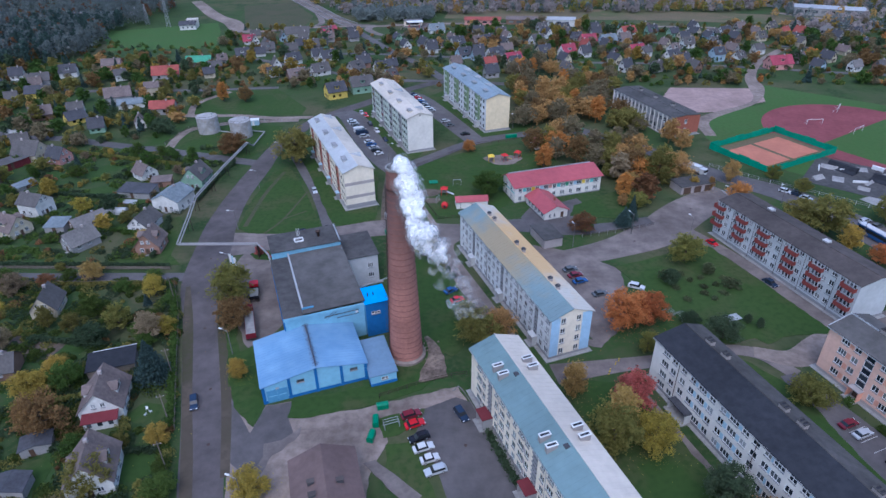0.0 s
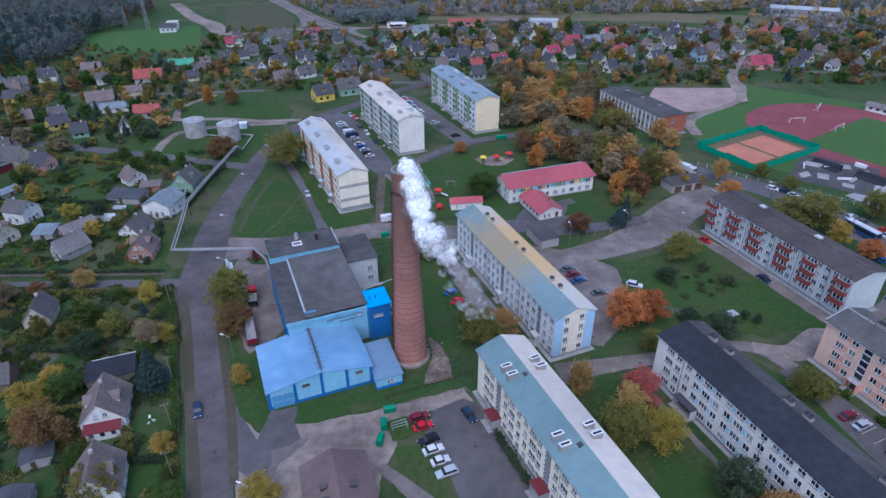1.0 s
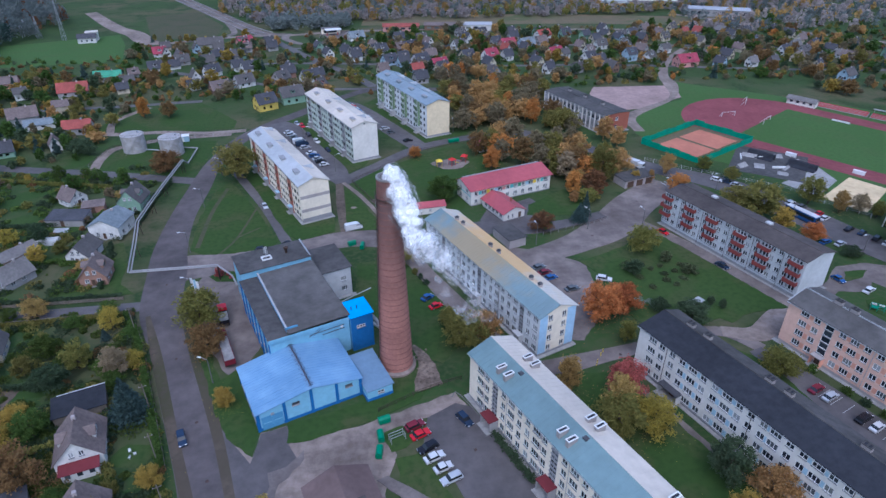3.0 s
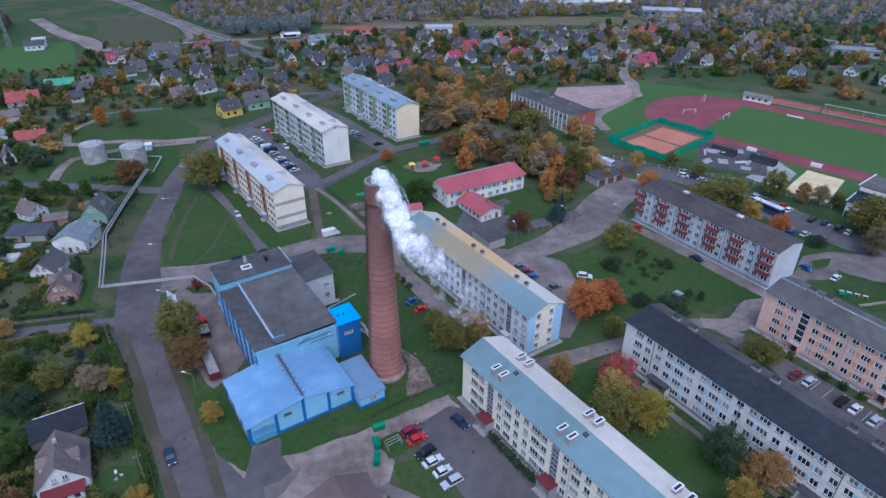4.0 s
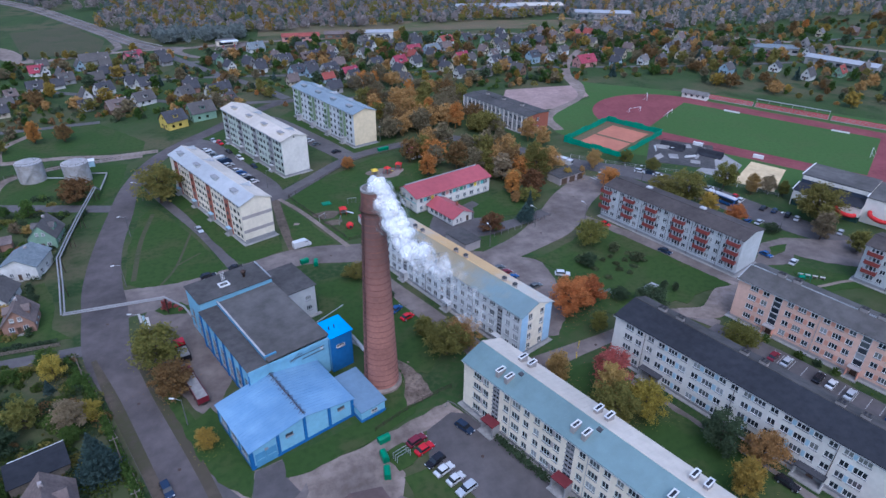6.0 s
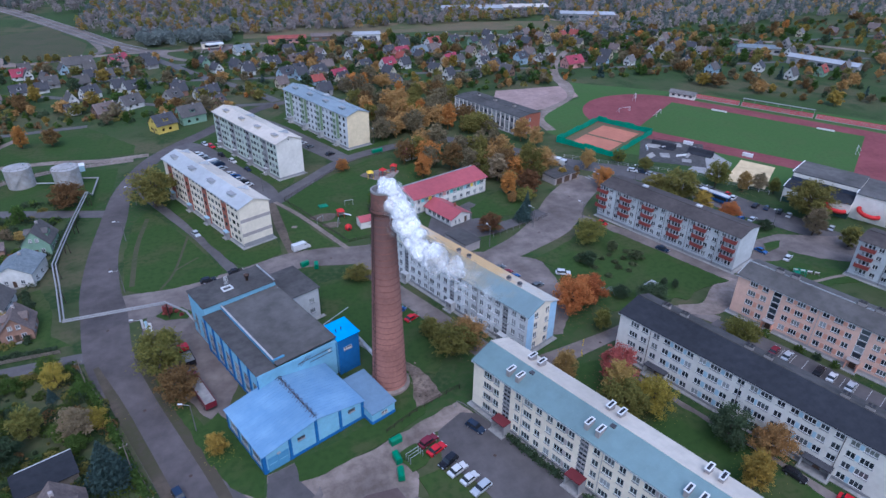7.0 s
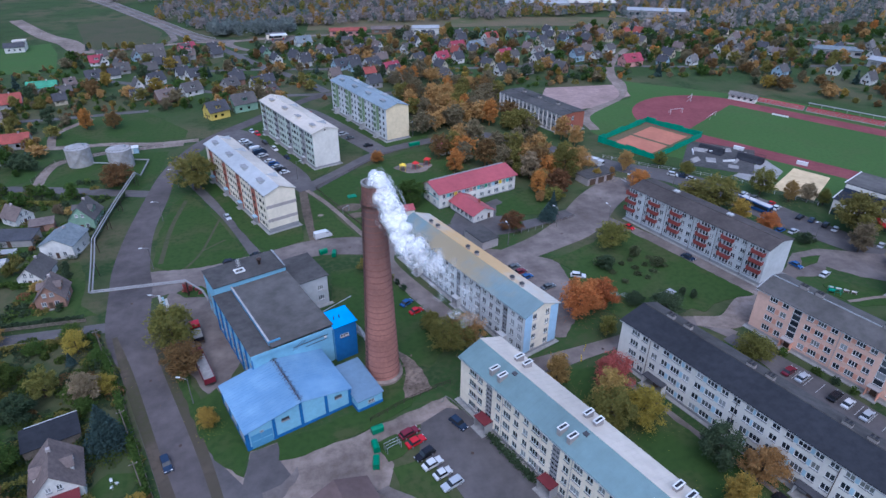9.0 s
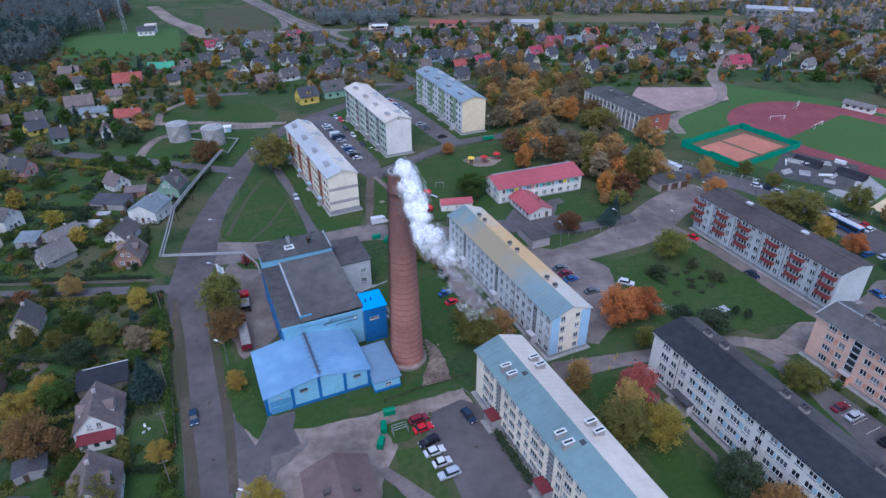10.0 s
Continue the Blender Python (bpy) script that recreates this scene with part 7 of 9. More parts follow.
        for y in (-1.1, 1.1):
            g.poly((x0 * 0.8, y, z - 0.2), (x0 * 0.8, y, top), (x1 * 0.6, y, top), (x1 * 0.6, y, z - 0.2))
        v = part("dormer", g, M[wall], t)
        part("dormer_roof", Geo().box(x1 * 0.3, -1.4, top, x0 * 0.95, 1.4, top + 0.12), M[roof], v)
        part("dormer_window", window_meshes(1.5, 0.95, 1, sash)[1], None, v, "", pose(x0 * 0.8 + 0.03, 0, z + 0.6, rz=90))
    if porch_roof:
        p = part("veranda", Geo().box(-hw * 0.75, -hd - 2.2, 0, hw * 0.75, -hd, 2.3), M[wall], t)
        part("veranda_roof", roof_sheet(Geo(), -hw * 0.85, -hd - 2.5, 2.35, hw * 0.85, -hd + 0.05, 3.1, 0.1, "y"), M[porch_roof], p)
        for f in (-0.5, 0, 0.5):
            part("veranda_window", window_meshes(1.0, 1.0, 1, sash)[1], None, p, "", pose(f * hw, -hd - 2.23, 1.5))
    else:
        part("door", Geo().box(-0.5, -hd - 0.06, 0.1, 0.5, -hd - 0.01, 2.1), M["frame_dark"], t)
        if near:
            part("step", Geo().box(-0.8, -hd - 0.9, 0, 0.8, -hd - 0.07, 0.16), M["concrete"], t)
    reserve(x, y, max(w, d) * 0.5 + 0.8)
    return t


ROOF_WORDS = {"slate": "grey slate", "dark_slate": "dark", "eternit": "pale grey sheet", "tile_red": "red tiled", "tile_brown": "brown", "sheet_green": "green metal", "sheet_blue": "light blue metal", "sheet_pink": "raspberry metal"}
WALL_WORDS = {"w_white": "white", "w_grey": "grey", "w_cream": "cream", "w_yellow": "yellow", "w_pink": "pink", "w_green": "green", "w_brown": "brown timber", "w_brick": "brick", "w_blue": "pale blue"}


def home(x, y, turn, wall, roof, w=8.5, d=10.5, eave=3.2, rise=4.2, **more):
    small = 0.78 if x < -120 and y > 262 else 0.86 if y > 350 else 1.0          # cottages of the outer gardens
    w, d, eave, rise = w * small, d * small, eave * (1 + small) / 2, rise * (1 + small) / 2
    dwelling(x, y, turn, w, d, eave, rise, wall, roof, "%s house with a %s roof in a garden" % (WALL_WORDS[wall], ROOF_WORDS[roof]), **more)


# houses in the gardens beside the street
home(-73.9, 110.8, 15, "w_white", "tile_brown", 8.6, 9.6, 3.6, 4.6, near=True, porch_roof="canopy_red")
home(-66.9, 91.7, 17, "w_white", "tile_brown", 8.4, 9.2, 3.8, 4.8, near=True)
home(-107.0, 146.0, 14, "w_cream", "slate", 6.4, 8.0, 2.9, 3.9, near=True, dormer=False)
home(-104.5, 121.5, -75, "w_brown", "slate", 6.6, 7.5, 2.7, 3.0, near=True, dormer=False)
home(-92.6, 178.4, 4, "w_brick", "tile_brown", 7.2, 7.8, 3.3, 4.0, near=True)
home(-97.0, 208.0, -11, "w_white", "sheet_blue", 10.0, 10.5, 4.6, 2.4, near=True, dormer=False)
home(-94.8, 225.5, -6, "w_green", "slate", 8.0, 9.0, 4.2, 4.4, near=True)
home(-118.0, 232.5, 52, "w_white", "tile_brown", 6.4, 7.6, 3.0, 3.2, near=True, dormer=False)
home(-100.5, 192.0, -8, "w_white", "slate", 6.8, 9.0, 3.0, 3.2, near=True, dormer=False)
home(-116.0, 180.0, -32, "w_grey", "eternit", 6.6, 9.0, 3.0, 3.4, near=True, dormer=False)
home(-120.6, 193.6, -38, "w_brick", "eternit", 5.0, 10.5, 2.6, 1.8, near=True, dormer=False)
home(-143.5, 203.0, 74, "w_white", "slate", 7.4, 8.4, 5.0, 2.8, near=True, dormer=False)
home(-143.0, 188.5, 66, "w_cream", "tile_brown", 7.8, 8.4, 3.2, 4.0, near=True)
home(-161.0, 248.5, 74, "w_pink", "dark_slate", 6.8, 7.4, 3.2, 3.8, near=True, dormer=False)
home(-175.0, 252.5, 82, "w_cream", "slate", 9.0, 11.0, 3.6, 4.6)
home(-180.0, 297.0, -40, "w_yellow", "dark_slate", 9.5, 11.0, 3.2, 3.6, dormer=False)
home(-222.0, 339.0, -80, "w_yellow", "dark_slate", 9.5, 16.0, 3.4, 3.6, dormer=False)
home(-142.5, 310.5, -82, "w_grey", "tile_red", 10.0, 15.0, 4.0, 3.2, dormer=False)
home(-166.5, 374.0, -78, "w_grey", "tile_red", 11.0, 19.0, 3.6, 4.6, dormer=False)
home(-157.0, 402.0, -84, "w_grey", "sheet_green", 10.0, 19.0, 3.6, 3.2, dormer=False)
home(-163.0, 320.0, -72, "w_white", "sheet_blue", 8.5, 16.0, 3.0, 2.2, dormer=False)
home(-174.0, 329.5, -66, "w_grey", "tile_brown", 11.0, 16.0, 4.4, 4.4, dormer=False)
home(-160.5, 340.5, -75, "w_cream", "tile_brown", 8.0, 9.0, 5.6, 2.6, dormer=False)
home(-209.0, 395.0, -80, "w_pink", "tile_brown", 9.0, 14.0, 3.6, 3.6, dormer=False)
home(-192.0, 370.0, -60, "w_white", "slate", 7.0, 8.0, 4.4, 3.0, dormer=False)
home(-235.0, 361.0, -70, "w_grey", "slate", 9.0, 15.0, 4.0, 4.0)
home(-227.0, 378.0, -70, "w_white", "dark_slate", 9.0, 12.0, 4.0, 4.4)
home(-200.0, 303.0, -60, "w_brown", "tile_brown", 10.0, 12.0, 3.4, 4.0)
home(-60.0, 334.5, -60, "w_yellow", "dark_slate", 8.5, 10.0, 4.2, 4.0)
home(-47.5, 344.5, -66, "w_green", "slate", 9.0, 12.0, 4.4, 4.2)
home(-56.0, 384.0, -40, "w_grey", "slate"), home(-39.5, 384.0, -60, "w_white", "dark_slate", 9.5, 11.5), home(-33.0, 365.5, -30, "w_pink", "slate", 7, 8)
home(-76.5, 379.0, -55, "w_white", "slate", 9, 12), home(-88.5, 367.5, -60, "w_brown", "tile_brown"), home(-98.5, 405.0, -50, "w_white", "dark_slate"), home(-77.0, 411.0, -58, "w_white", "dark_slate", 9, 12)
home(-135.0, 420.0, -70, "w_white", "dark_slate"), home(-142.0, 460.0, -70, "w_white", "sheet_pink"), home(-122.0, 435.0, -70, "w_grey", "slate"), home(-89.5, 485.0, -60, "w_pink", "sheet_pink", 10, 12)
home(-94.0, 442.0, -62, "w_grey", "slate"), home(-113.0, 484.0, -80, "w_grey", "slate", 9, 20, dormer=False), home(-10.0, 491.0, -70, "w_white", "sheet_blue", 9, 13), home(-9.0, 439.0, -60, "w_white", "dark_slate")
home(9.5, 416.0, -60, "w_blue", "dark_slate"), home(29.5, 415.0, -58, "w_white", "dark_slate", 9, 12), home(5.5, 446.0, -58, "w_white", "dark_slate"), home(26.0, 453.0, -58, "w_grey", "dark_slate")
home(39.5, 401.0, -64, "w_white", "sheet_pink", 9, 12), home(61.0, 421.0, -60, "w_cream", "dark_slate"), home(60.5, 452.0, -60, "w_white", "slate"), home(76.0, 418.0, -64, "w_white", "sheet_pink", 9, 11, 3.4, 5)
home(95.5, 451.0, -72, "w_pink", "sheet_pink", 9, 12), home(109.0, 450.0, -66, "w_blue", "sheet_blue", 9, 13), home(120.5, 420.0, -64, "w_cream", "sheet_pink", 9, 12), home(128.5, 476.0, -64, "w_white", "tile_red", 9, 13)
home(196.0, 385.0, -78, "w_pink", "sheet_pink", 10, 16, 4, 4.4), home(139.0, 405.0, -60, "w_white", "dark_slate"), home(166.5, 404.0, -70, "w_blue", "dark_slate", 8, 9, 5.2, 4), home(185.0, 465.0, -70, "w_white", "slate")

# small sheds, greenhouses and garages of the gardens
small_shed(pose(-84.4, 96.0, 0, rz=24), 5.6, 4.0, 2.3, 0.6, "w_grey", "dark_slate", "grey garden shed with a sheet roof")
small_shed(pose(-84.5, 85.6, 0, rz=10), 6.5, 4.6, 2.5, 0.8, "w_grey", "dark_slate", "grey garden shed with a slate roof")
small_shed(pose(-110.5, 118, 0, rz=20), 7.0, 6.0, 2.6, 1.4, "w_brown", "tile_brown", "brown timber garden shed")
t = thing("flat_shed", "long dark timber shed with a felt roof", "shed", pose(-82.3, 118.6, 0, rz=19))
part("wall", Geo().box(0, 0, 0, 10.2, 6.0, 2.7), M["timber"], t)
part("roof", roof_sheet(Geo(), -0.3, -0.3, 2.75, 10.5, 6.3, 3.3, axis="y"), M["navy_felt"], t)
part("fascia", Geo().box(0.8, 6.3, 3.25, 10.5, 6.4, 3.42), M["frame_white"], t)
for x, y, rz in ((-118.8, 202.4, 0), (-205, 282, 0)):
    t = thing("greenhouse", "rounded pale plastic greenhouse tunnel", "greenhouse", pose(x, y, 0, rz=rz), "greenhouses")
    g = Geo()
    arc = [(1.5 * math.cos(math.pi * i / 8), 2.2 * math.sin(math.pi * i / 8)) for i in range(9)]
    for (a, b), (c, d) in zip(arc[:-1], arc[1:]):
        g.poly((0, a, b), (7, a, b), (7, c, d), (0, c, d))
    g.poly(*[(7, a, b) for a, b in arc]).poly(*[(0, a, b) for a, b in reversed(arc)])
    part("cover", g, M["film"], t)
    part("door", Geo().box(-0.05, -0.4, 0, -0.01, 0.4, 1.9), M["w_grey"], t)

for x, y, rz, w, d, h, wall, roof, label in ((-132.2, 187.6, 2, 6.4, 5.8, 2.6, "w_grey", "sheet_blue", "low flat shed with a faded blue roof"), (-160.6, 219.4, 65, 7.5, 3.2, 1.6, "w_grey", "sheet_blue", "open lean-to with a blue sheet roof"),
                                             (-120.5, 214.5, -8, 12.5, 6.5, 2.5, "w_grey", "dark_slate", "long low shed with a dark patched roof"), (-178.5, 235.5, 62, 13, 5, 3.0, "canopy_red", "slate", "red timber barn with a grey roof"),
                                             (-111.5, 222.5, 10, 7, 4, 2.4, "w_brick", "tile_brown", "brick outbuilding with a brown roof")):
    t = thing("outbuilding", label, "shed", pose(x, y, 0, rz=rz), "outbuildings")
    part("wall", Geo().box(0, 0, 0, w, d, h).poly((0, d, h), (0, 0, h), (0, d, h + 0.7)).poly((w, 0, h), (w, d, h), (w, d, h + 0.7)).poly((w, d, h), (0, d, h), (0, d, h + 0.7), (w, d, h + 0.7)), M[wall], t)
    part("roof", roof_sheet(Geo(), -0.3, -0.4, h + 0.05, w + 0.3, d + 0.3, h + 0.85, 0.1, "y"), M[roof], t)
    part("door", Geo().box(w * 0.4, -0.05, 0.05, w * 0.4 + 1.2, -0.01, h - 0.3), M["frame_dark"], t)
    reserve(x + w * 0.4, y + d * 0.4, w * 0.45)
for x, y, rz in ((-117.5, 210.6, -2), (-116.8, 209.0, -4)):
    t = thing("cold_frame", "low glazed cold frame with a pale timber rim", "cold frame", pose(x, y, 0, rz=rz), "cold frames")
    part("box", Geo().box(0, 0, 0, 5.2, 1.2, 0.45), M["timber"], t)
    part("glazing", roof_sheet(Geo(), -0.05, -0.05, 0.48, 5.25, 1.25, 0.62, 0.05, "y"), M["film"], t)

rng = random.Random(11)
PALETTE = ["slate"] * 5 + ["dark_slate"] * 12 + ["eternit"] * 1 + ["tile_brown"] * 4 + ["tile_red"]
WALLS = ["w_white"] * 7 + ["w_grey"] * 5 + ["w_cream"] * 4 + ["w_brown"] * 2 + ["w_pink", "w_blue", "w_brick", "w_green"]
for x0, x1, y0, y1, step, keep in ((-150, 60, 365, 505, 18, 0.85), (60, 330, 372, 505, 18.5, 0.85), (-285, -125, 255, 400, 22, 0.7), (300, 560, 300, 450, 26, 0.6), (-235, -150, 165, 250, 24, 0.6), (265, 330, 330, 380, 24, 0.7)):
    for i in range(int((x1 - x0) / step)):
        for j in range(int((y1 - y0) / step)):
            x, y = x0 + step * (i + 0.5) + rng.uniform(-4, 4), y0 + step * (j + 0.5) + rng.uniform(-4, 4)
            wall, roof, turn, size = rng.choice(WALLS), rng.choice(PALETTE), rng.choice((-62, 28, -70)) + rng.uniform(-6, 6), rng.uniform(5.6, 7.0)
            if rng.random() < keep and free(x, y, 5.2):
                home(x, y, turn, wall, roof, size, size + rng.uniform(1, 3), rng.uniform(2.8, 4.0), rng.uniform(3.0, 4.4), dormer=rng.random() < 0.35)


# ---------------------------------------------------------------- vehicles
def car_meshes(long, wide, high, kind):
    """Body, glass house and wheel of a car facing +x, built as a rounded side profile drawn in towards the roof."""
    a, hw = long / 2, wide / 2
    belt = high * 0.58
    if kind == "van":
        body = [(-a, 0.35), (-a, high * 0.92), (-a * 0.9, high), (a * 0.45, high), (a * 0.62, high * 0.85), (a * 0.95, belt), (a, belt * 0.8), (a, 0.35)]
    else:
        body = [(-a, 0.3), (-a, belt * 0.88), (-a * 0.88, belt), (a * 0.5, belt), (a * 0.93, belt * 0.82), (a, belt * 0.62), (a, 0.3)]
    g = Geo()
    n = len(body)
    for s, inset in ((-1, 0.0), (1, 0.0)):
        ring = [(x, s * (hw - (0.06 if z > belt * 0.8 else 0.0)), z) for x, z in body]
        g.poly(*(ring if s < 0 else ring[::-1]))
    for i in range(n):
        (x0, z0), (x1, z1) = body[i], body[(i + 1) % n]
        y0, y1 = (hw - (0.06 if z > belt * 0.8 else 0.0) for z in (z0, z1))
        g.poly((x0, y0, z0), (x1, y1, z1), (x1, -y1, z1), (x0, -y0, z0))
    body_g = g
    glass = Geo()
    if kind == "van":
        glass.poly((a * 0.63, -hw * 0.8, high * 0.84), (a * 0.63, hw * 0.8, high * 0.84), (a * 0.94, hw * 0.85, belt * 1.02), (a * 0.94, -hw * 0.85, belt * 1.02))
        for s in (-1, 1):
            glass.poly(*[(x, s * (hw - 0.04), z) for x, z in ((a * 0.3, belt), (a * 0.85, belt), (a * 0.58, high * 0.84), (a * 0.3, high * 0.84))][::s])
        roof = None
    else:
        back = -a * (0.86 if kind == "estate" else 0.72)
        low = [(back, belt), (a * 0.42, belt)]
        top = [(back + (0.15 if kind == "estate" else 0.4), high), (a * 0.2, high)]
        p = [(low[0][0], -hw + 0.07), (low[1][0], -hw + 0.07), (low[1][0], hw - 0.07), (low[0][0], hw - 0.07)]
        q = [(top[0][0], -hw + 0.15), (top[1][0], -hw + 0.15), (top[1][0], hw - 0.15), (top[0][0], hw - 0.15)]
        lo, hi = [(x, y, belt) for x, y in p], [(x, y, high - 0.09) for x, y in q]
        for i in range(4):
            j = (i + 1) % 4
            glass.poly(lo[i], lo[j], hi[j], hi[i])
        roof = Geo()
        r2 = [(x * 0.97, y * 0.95, high) for x, y, z in hi]
        roof.poly(*r2)
        for i in range(4):
            j = (i + 1) % 4
            roof.poly(hi[i], hi[j], r2[j], r2[i])
    wheel = Geo().lathe([(0.0, -0.1), (0.2, -0.1), (0.31, -0.09), (0.32, 0.0), (0.31, 0.09), (0.2, 0.1), (0.0, 0.1)], 14)
    rim = Geo().lathe([(0.0, 0.12), (0.19, 0.11), (0.2, 0.1)], 10)
    lamp = Geo().box(-0.05, -0.2, -0.07, 0.02, 0.2, 0.07)
    return body_g, glass, roof, wheel, rim, lamp


CAR_KINDS = {"saloon": (4.4, 1.72, 1.42), "estate": (4.5, 1.75, 1.5), "hatch": (3.9, 1.68, 1.46), "van": (5.8, 2.0, 2.4)}
CAR_WORDS = {"car_white": "white", "car_silver": "silver", "car_red": "bright red", "car_wine": "wine red", "car_black": "black", "car_blue": "blue", "car_navy": "dark blue", "car_grey": "grey"}
CAR_MADE = {}


def car(x, y, turn, paint, kind="saloon", z=0.07, lamps=True):
    key = (paint, kind, lamps)
    m = pose(x, y, z, rz=turn)
    if key in CAR_MADE:
        return copy_thing(CAR_MADE[key], m)
    long, wide, high = CAR_KINDS[kind]
    shapes = CAR_MADE.setdefault(kind, car_meshes(long, wide, high, kind))
    t = thing("van" if kind == "van" else "car", "%s parked %s on the asphalt" % (CAR_WORDS[paint], {"saloon": "saloon car", "estate": "estate car", "hatch": "small hatchback", "van": "panel van"}[kind]), "van" if kind == "van" else "car", m, "parked cars")
    part("body", shapes[0], M[paint], t)
    part("glass", shapes[1], M["car_glass"], t, "dark windows")
    if shapes[2]:
        part("roof", shapes[2], M[paint], t)
    for sx in (-0.3, 0.31):
        for sy in (-1, 1):
            w = part("wheel", shapes[3], M["rubber"], t, "", pose(long * sx, sy * (wide / 2 - 0.08), 0.32, rx=-90 * sy))
            if lamps:
                part("rim", shapes[4], M["alloy"], w)
    for sy in ((-1, 1) if lamps else ()):
        part("headlight", shapes[5], M["lamp_glass"], t, "", pose(long / 2 - 0.02, sy * wide * 0.34, high * 0.42))
        part("tail_light", shapes[5], M["red_paint"], t, "", pose(-long / 2 + 0.03, sy * wide * 0.34, high * 0.46, rz=180))
    CAR_MADE[key] = t
    return t


for x, y, turn, paint, kind in ((-6.6, 107.9, 24, "car_wine", "estate"), (-5.7, 105.3, 23, "car_red", "saloon"), (-4.6, 101.6, 205, "car_black", "estate"), (-3.6, 99.0, 22, "car_white", "saloon"), (-2.2, 96.2, 21, "car_white", "hatch"),
                                (-1.0, 93.4, 201, "car_silver", "estate"), (4.2, 108.1, -62, "car_navy", "estate"), (-55.0, 111.3, -70, "car_navy", "estate"), (-17.8, 197.6, 16, "car_white", "van"), (36.8, 165.0, 20, "car_grey", "saloon"),
                                (37.8, 162.0, 20, "car_wine", "saloon"), (38.7, 158.9, 20, "car_blue", "saloon"), (43.1, 152.6, 15, "car_grey", "saloon"), (54.0, 156.1, -25, "car_white", "estate"), (1.8, 154.2, 35, "car_blue", "hatch"),
                                (3.6, 149.9, 25, "car_red", "hatch"), (-49.0, 218.8, -70, "car_silver", "saloon"), (-38.6, 190.0, 10, "car_black", "saloon"), (-46.5, 187.6, 12, "car_black", "estate"), (92.0, 157.8, -66, "car_navy", "saloon"),
                                (83.6, 180.0, -60, "car_red", "hatch"), (126.3, 139.6, 25, "car_white", "saloon"), (121.6, 146.0, -75, "car_blue", "hatch"), (58.5, 74.6, -70, "car_black", "estate"), (63.2, 66.2, -70, "car_red", "saloon")):
    car(x, y, turn, paint, kind)
mix = ["car_white", "car_silver", "car_grey", "car_black", "car_white", "car_navy", "car_silver", "car_red", "car_white", "car_blue", "car_silver", "car_black"]
kinds = ["saloon", "estate", "hatch", "saloon", "estate"]
for i in range(13):
    if i != 7:
        car(-45.9 + 1.43 * i, 295.0 - 3.4 * i, 21 + rng.uniform(-3, 3), mix[i % 12], "van" if i in (4, 5) else kinds[i % 5], lamps=False)
for i, (x, y) in enumerate(((-36.6, 290.6), (-32.5, 281.5), (-27.5, 270.1), (-42.7, 306.9), (-40, 303))):
    car(x, y, -68, mix[(i + 3) % 12], kinds[i % 5], lamps=False)
for i in range(9):
    car(-18.4 + 1.25 * i, 336.0 - 3.3 * i, 21, mix[(i + 5) % 12], kinds[(i + 2) % 5], lamps=False)
for i, (x, y, turn) in enumerate(((-1.2, 293.9, 20), (1.2, 288.2, 20), (8.0, 276.5, 20), (123.2, 216.6, -45), (126.2, 214.0, -45), (139.0, 194.0, 25), (143.6, 184.6, 25), (143.2, 181.2, 25), (132.6, 166.4, 20), (136.4, 164.6, 20), (150.6, 166.0, 30), (151.4, 162.6, 30),
                                  (157.5, 150.0, 30), (141.0, 190.5, 25), (146.2, 173.0, 25), (138.0, 160.0, 20), (148.5, 170.0, 30), (128.0, 211.0, -45))):
    car(x, y, turn, mix[(i + 1) % 12], kinds[(i + 1) % 5], lamps=False)
for x, y, paint, kind in ((85.3, 105.6, "car_wine", "saloon"), (86.7, 102.9, "car_silver", "saloon"), (89.4, 95.9, "car_black", "estate"), (90.4, 93.2, "car_white", "hatch"), (91.7, 89.3, "car_silver", "saloon"), (94.5, 81.0, "car_blue", "saloon")):
    car(x, y, 21, paint, kind)

bus = thing("bus", "blue coach with a white roof and dark windows", "bus", pose(135.6, 183.0, 0.07, rz=-72))
part("body", Geo().box(-5.8, -1.25, 0.4, 5.8, 1.25, 3.0), M["car_blue"], bus)
part("roof", Geo().box(-5.6, -1.1, 3.0, 5.6, 1.1, 3.25), M["car_white"], bus)
for s in (-1, 1):
    part("window_band", Geo().box(-5.2, s * 1.27 - 0.02, 1.5, 5.2, s * 1.27 + 0.02, 2.6), M["car_glass"], bus)
    for x in (-3.6, 3.8):
        part("wheel", Geo().lathe([(0.0, -0.15), (0.48, -0.15), (0.5, 0), (0.48, 0.15), (0, 0.15)], 14), M["rubber"], bus, "", pose(x, s * 1.1, 0.5, rx=90))
part("windscreen", Geo().box(5.78, -1.1, 1.3, 5.83, 1.1, 2.8), M["car_glass"], bus)


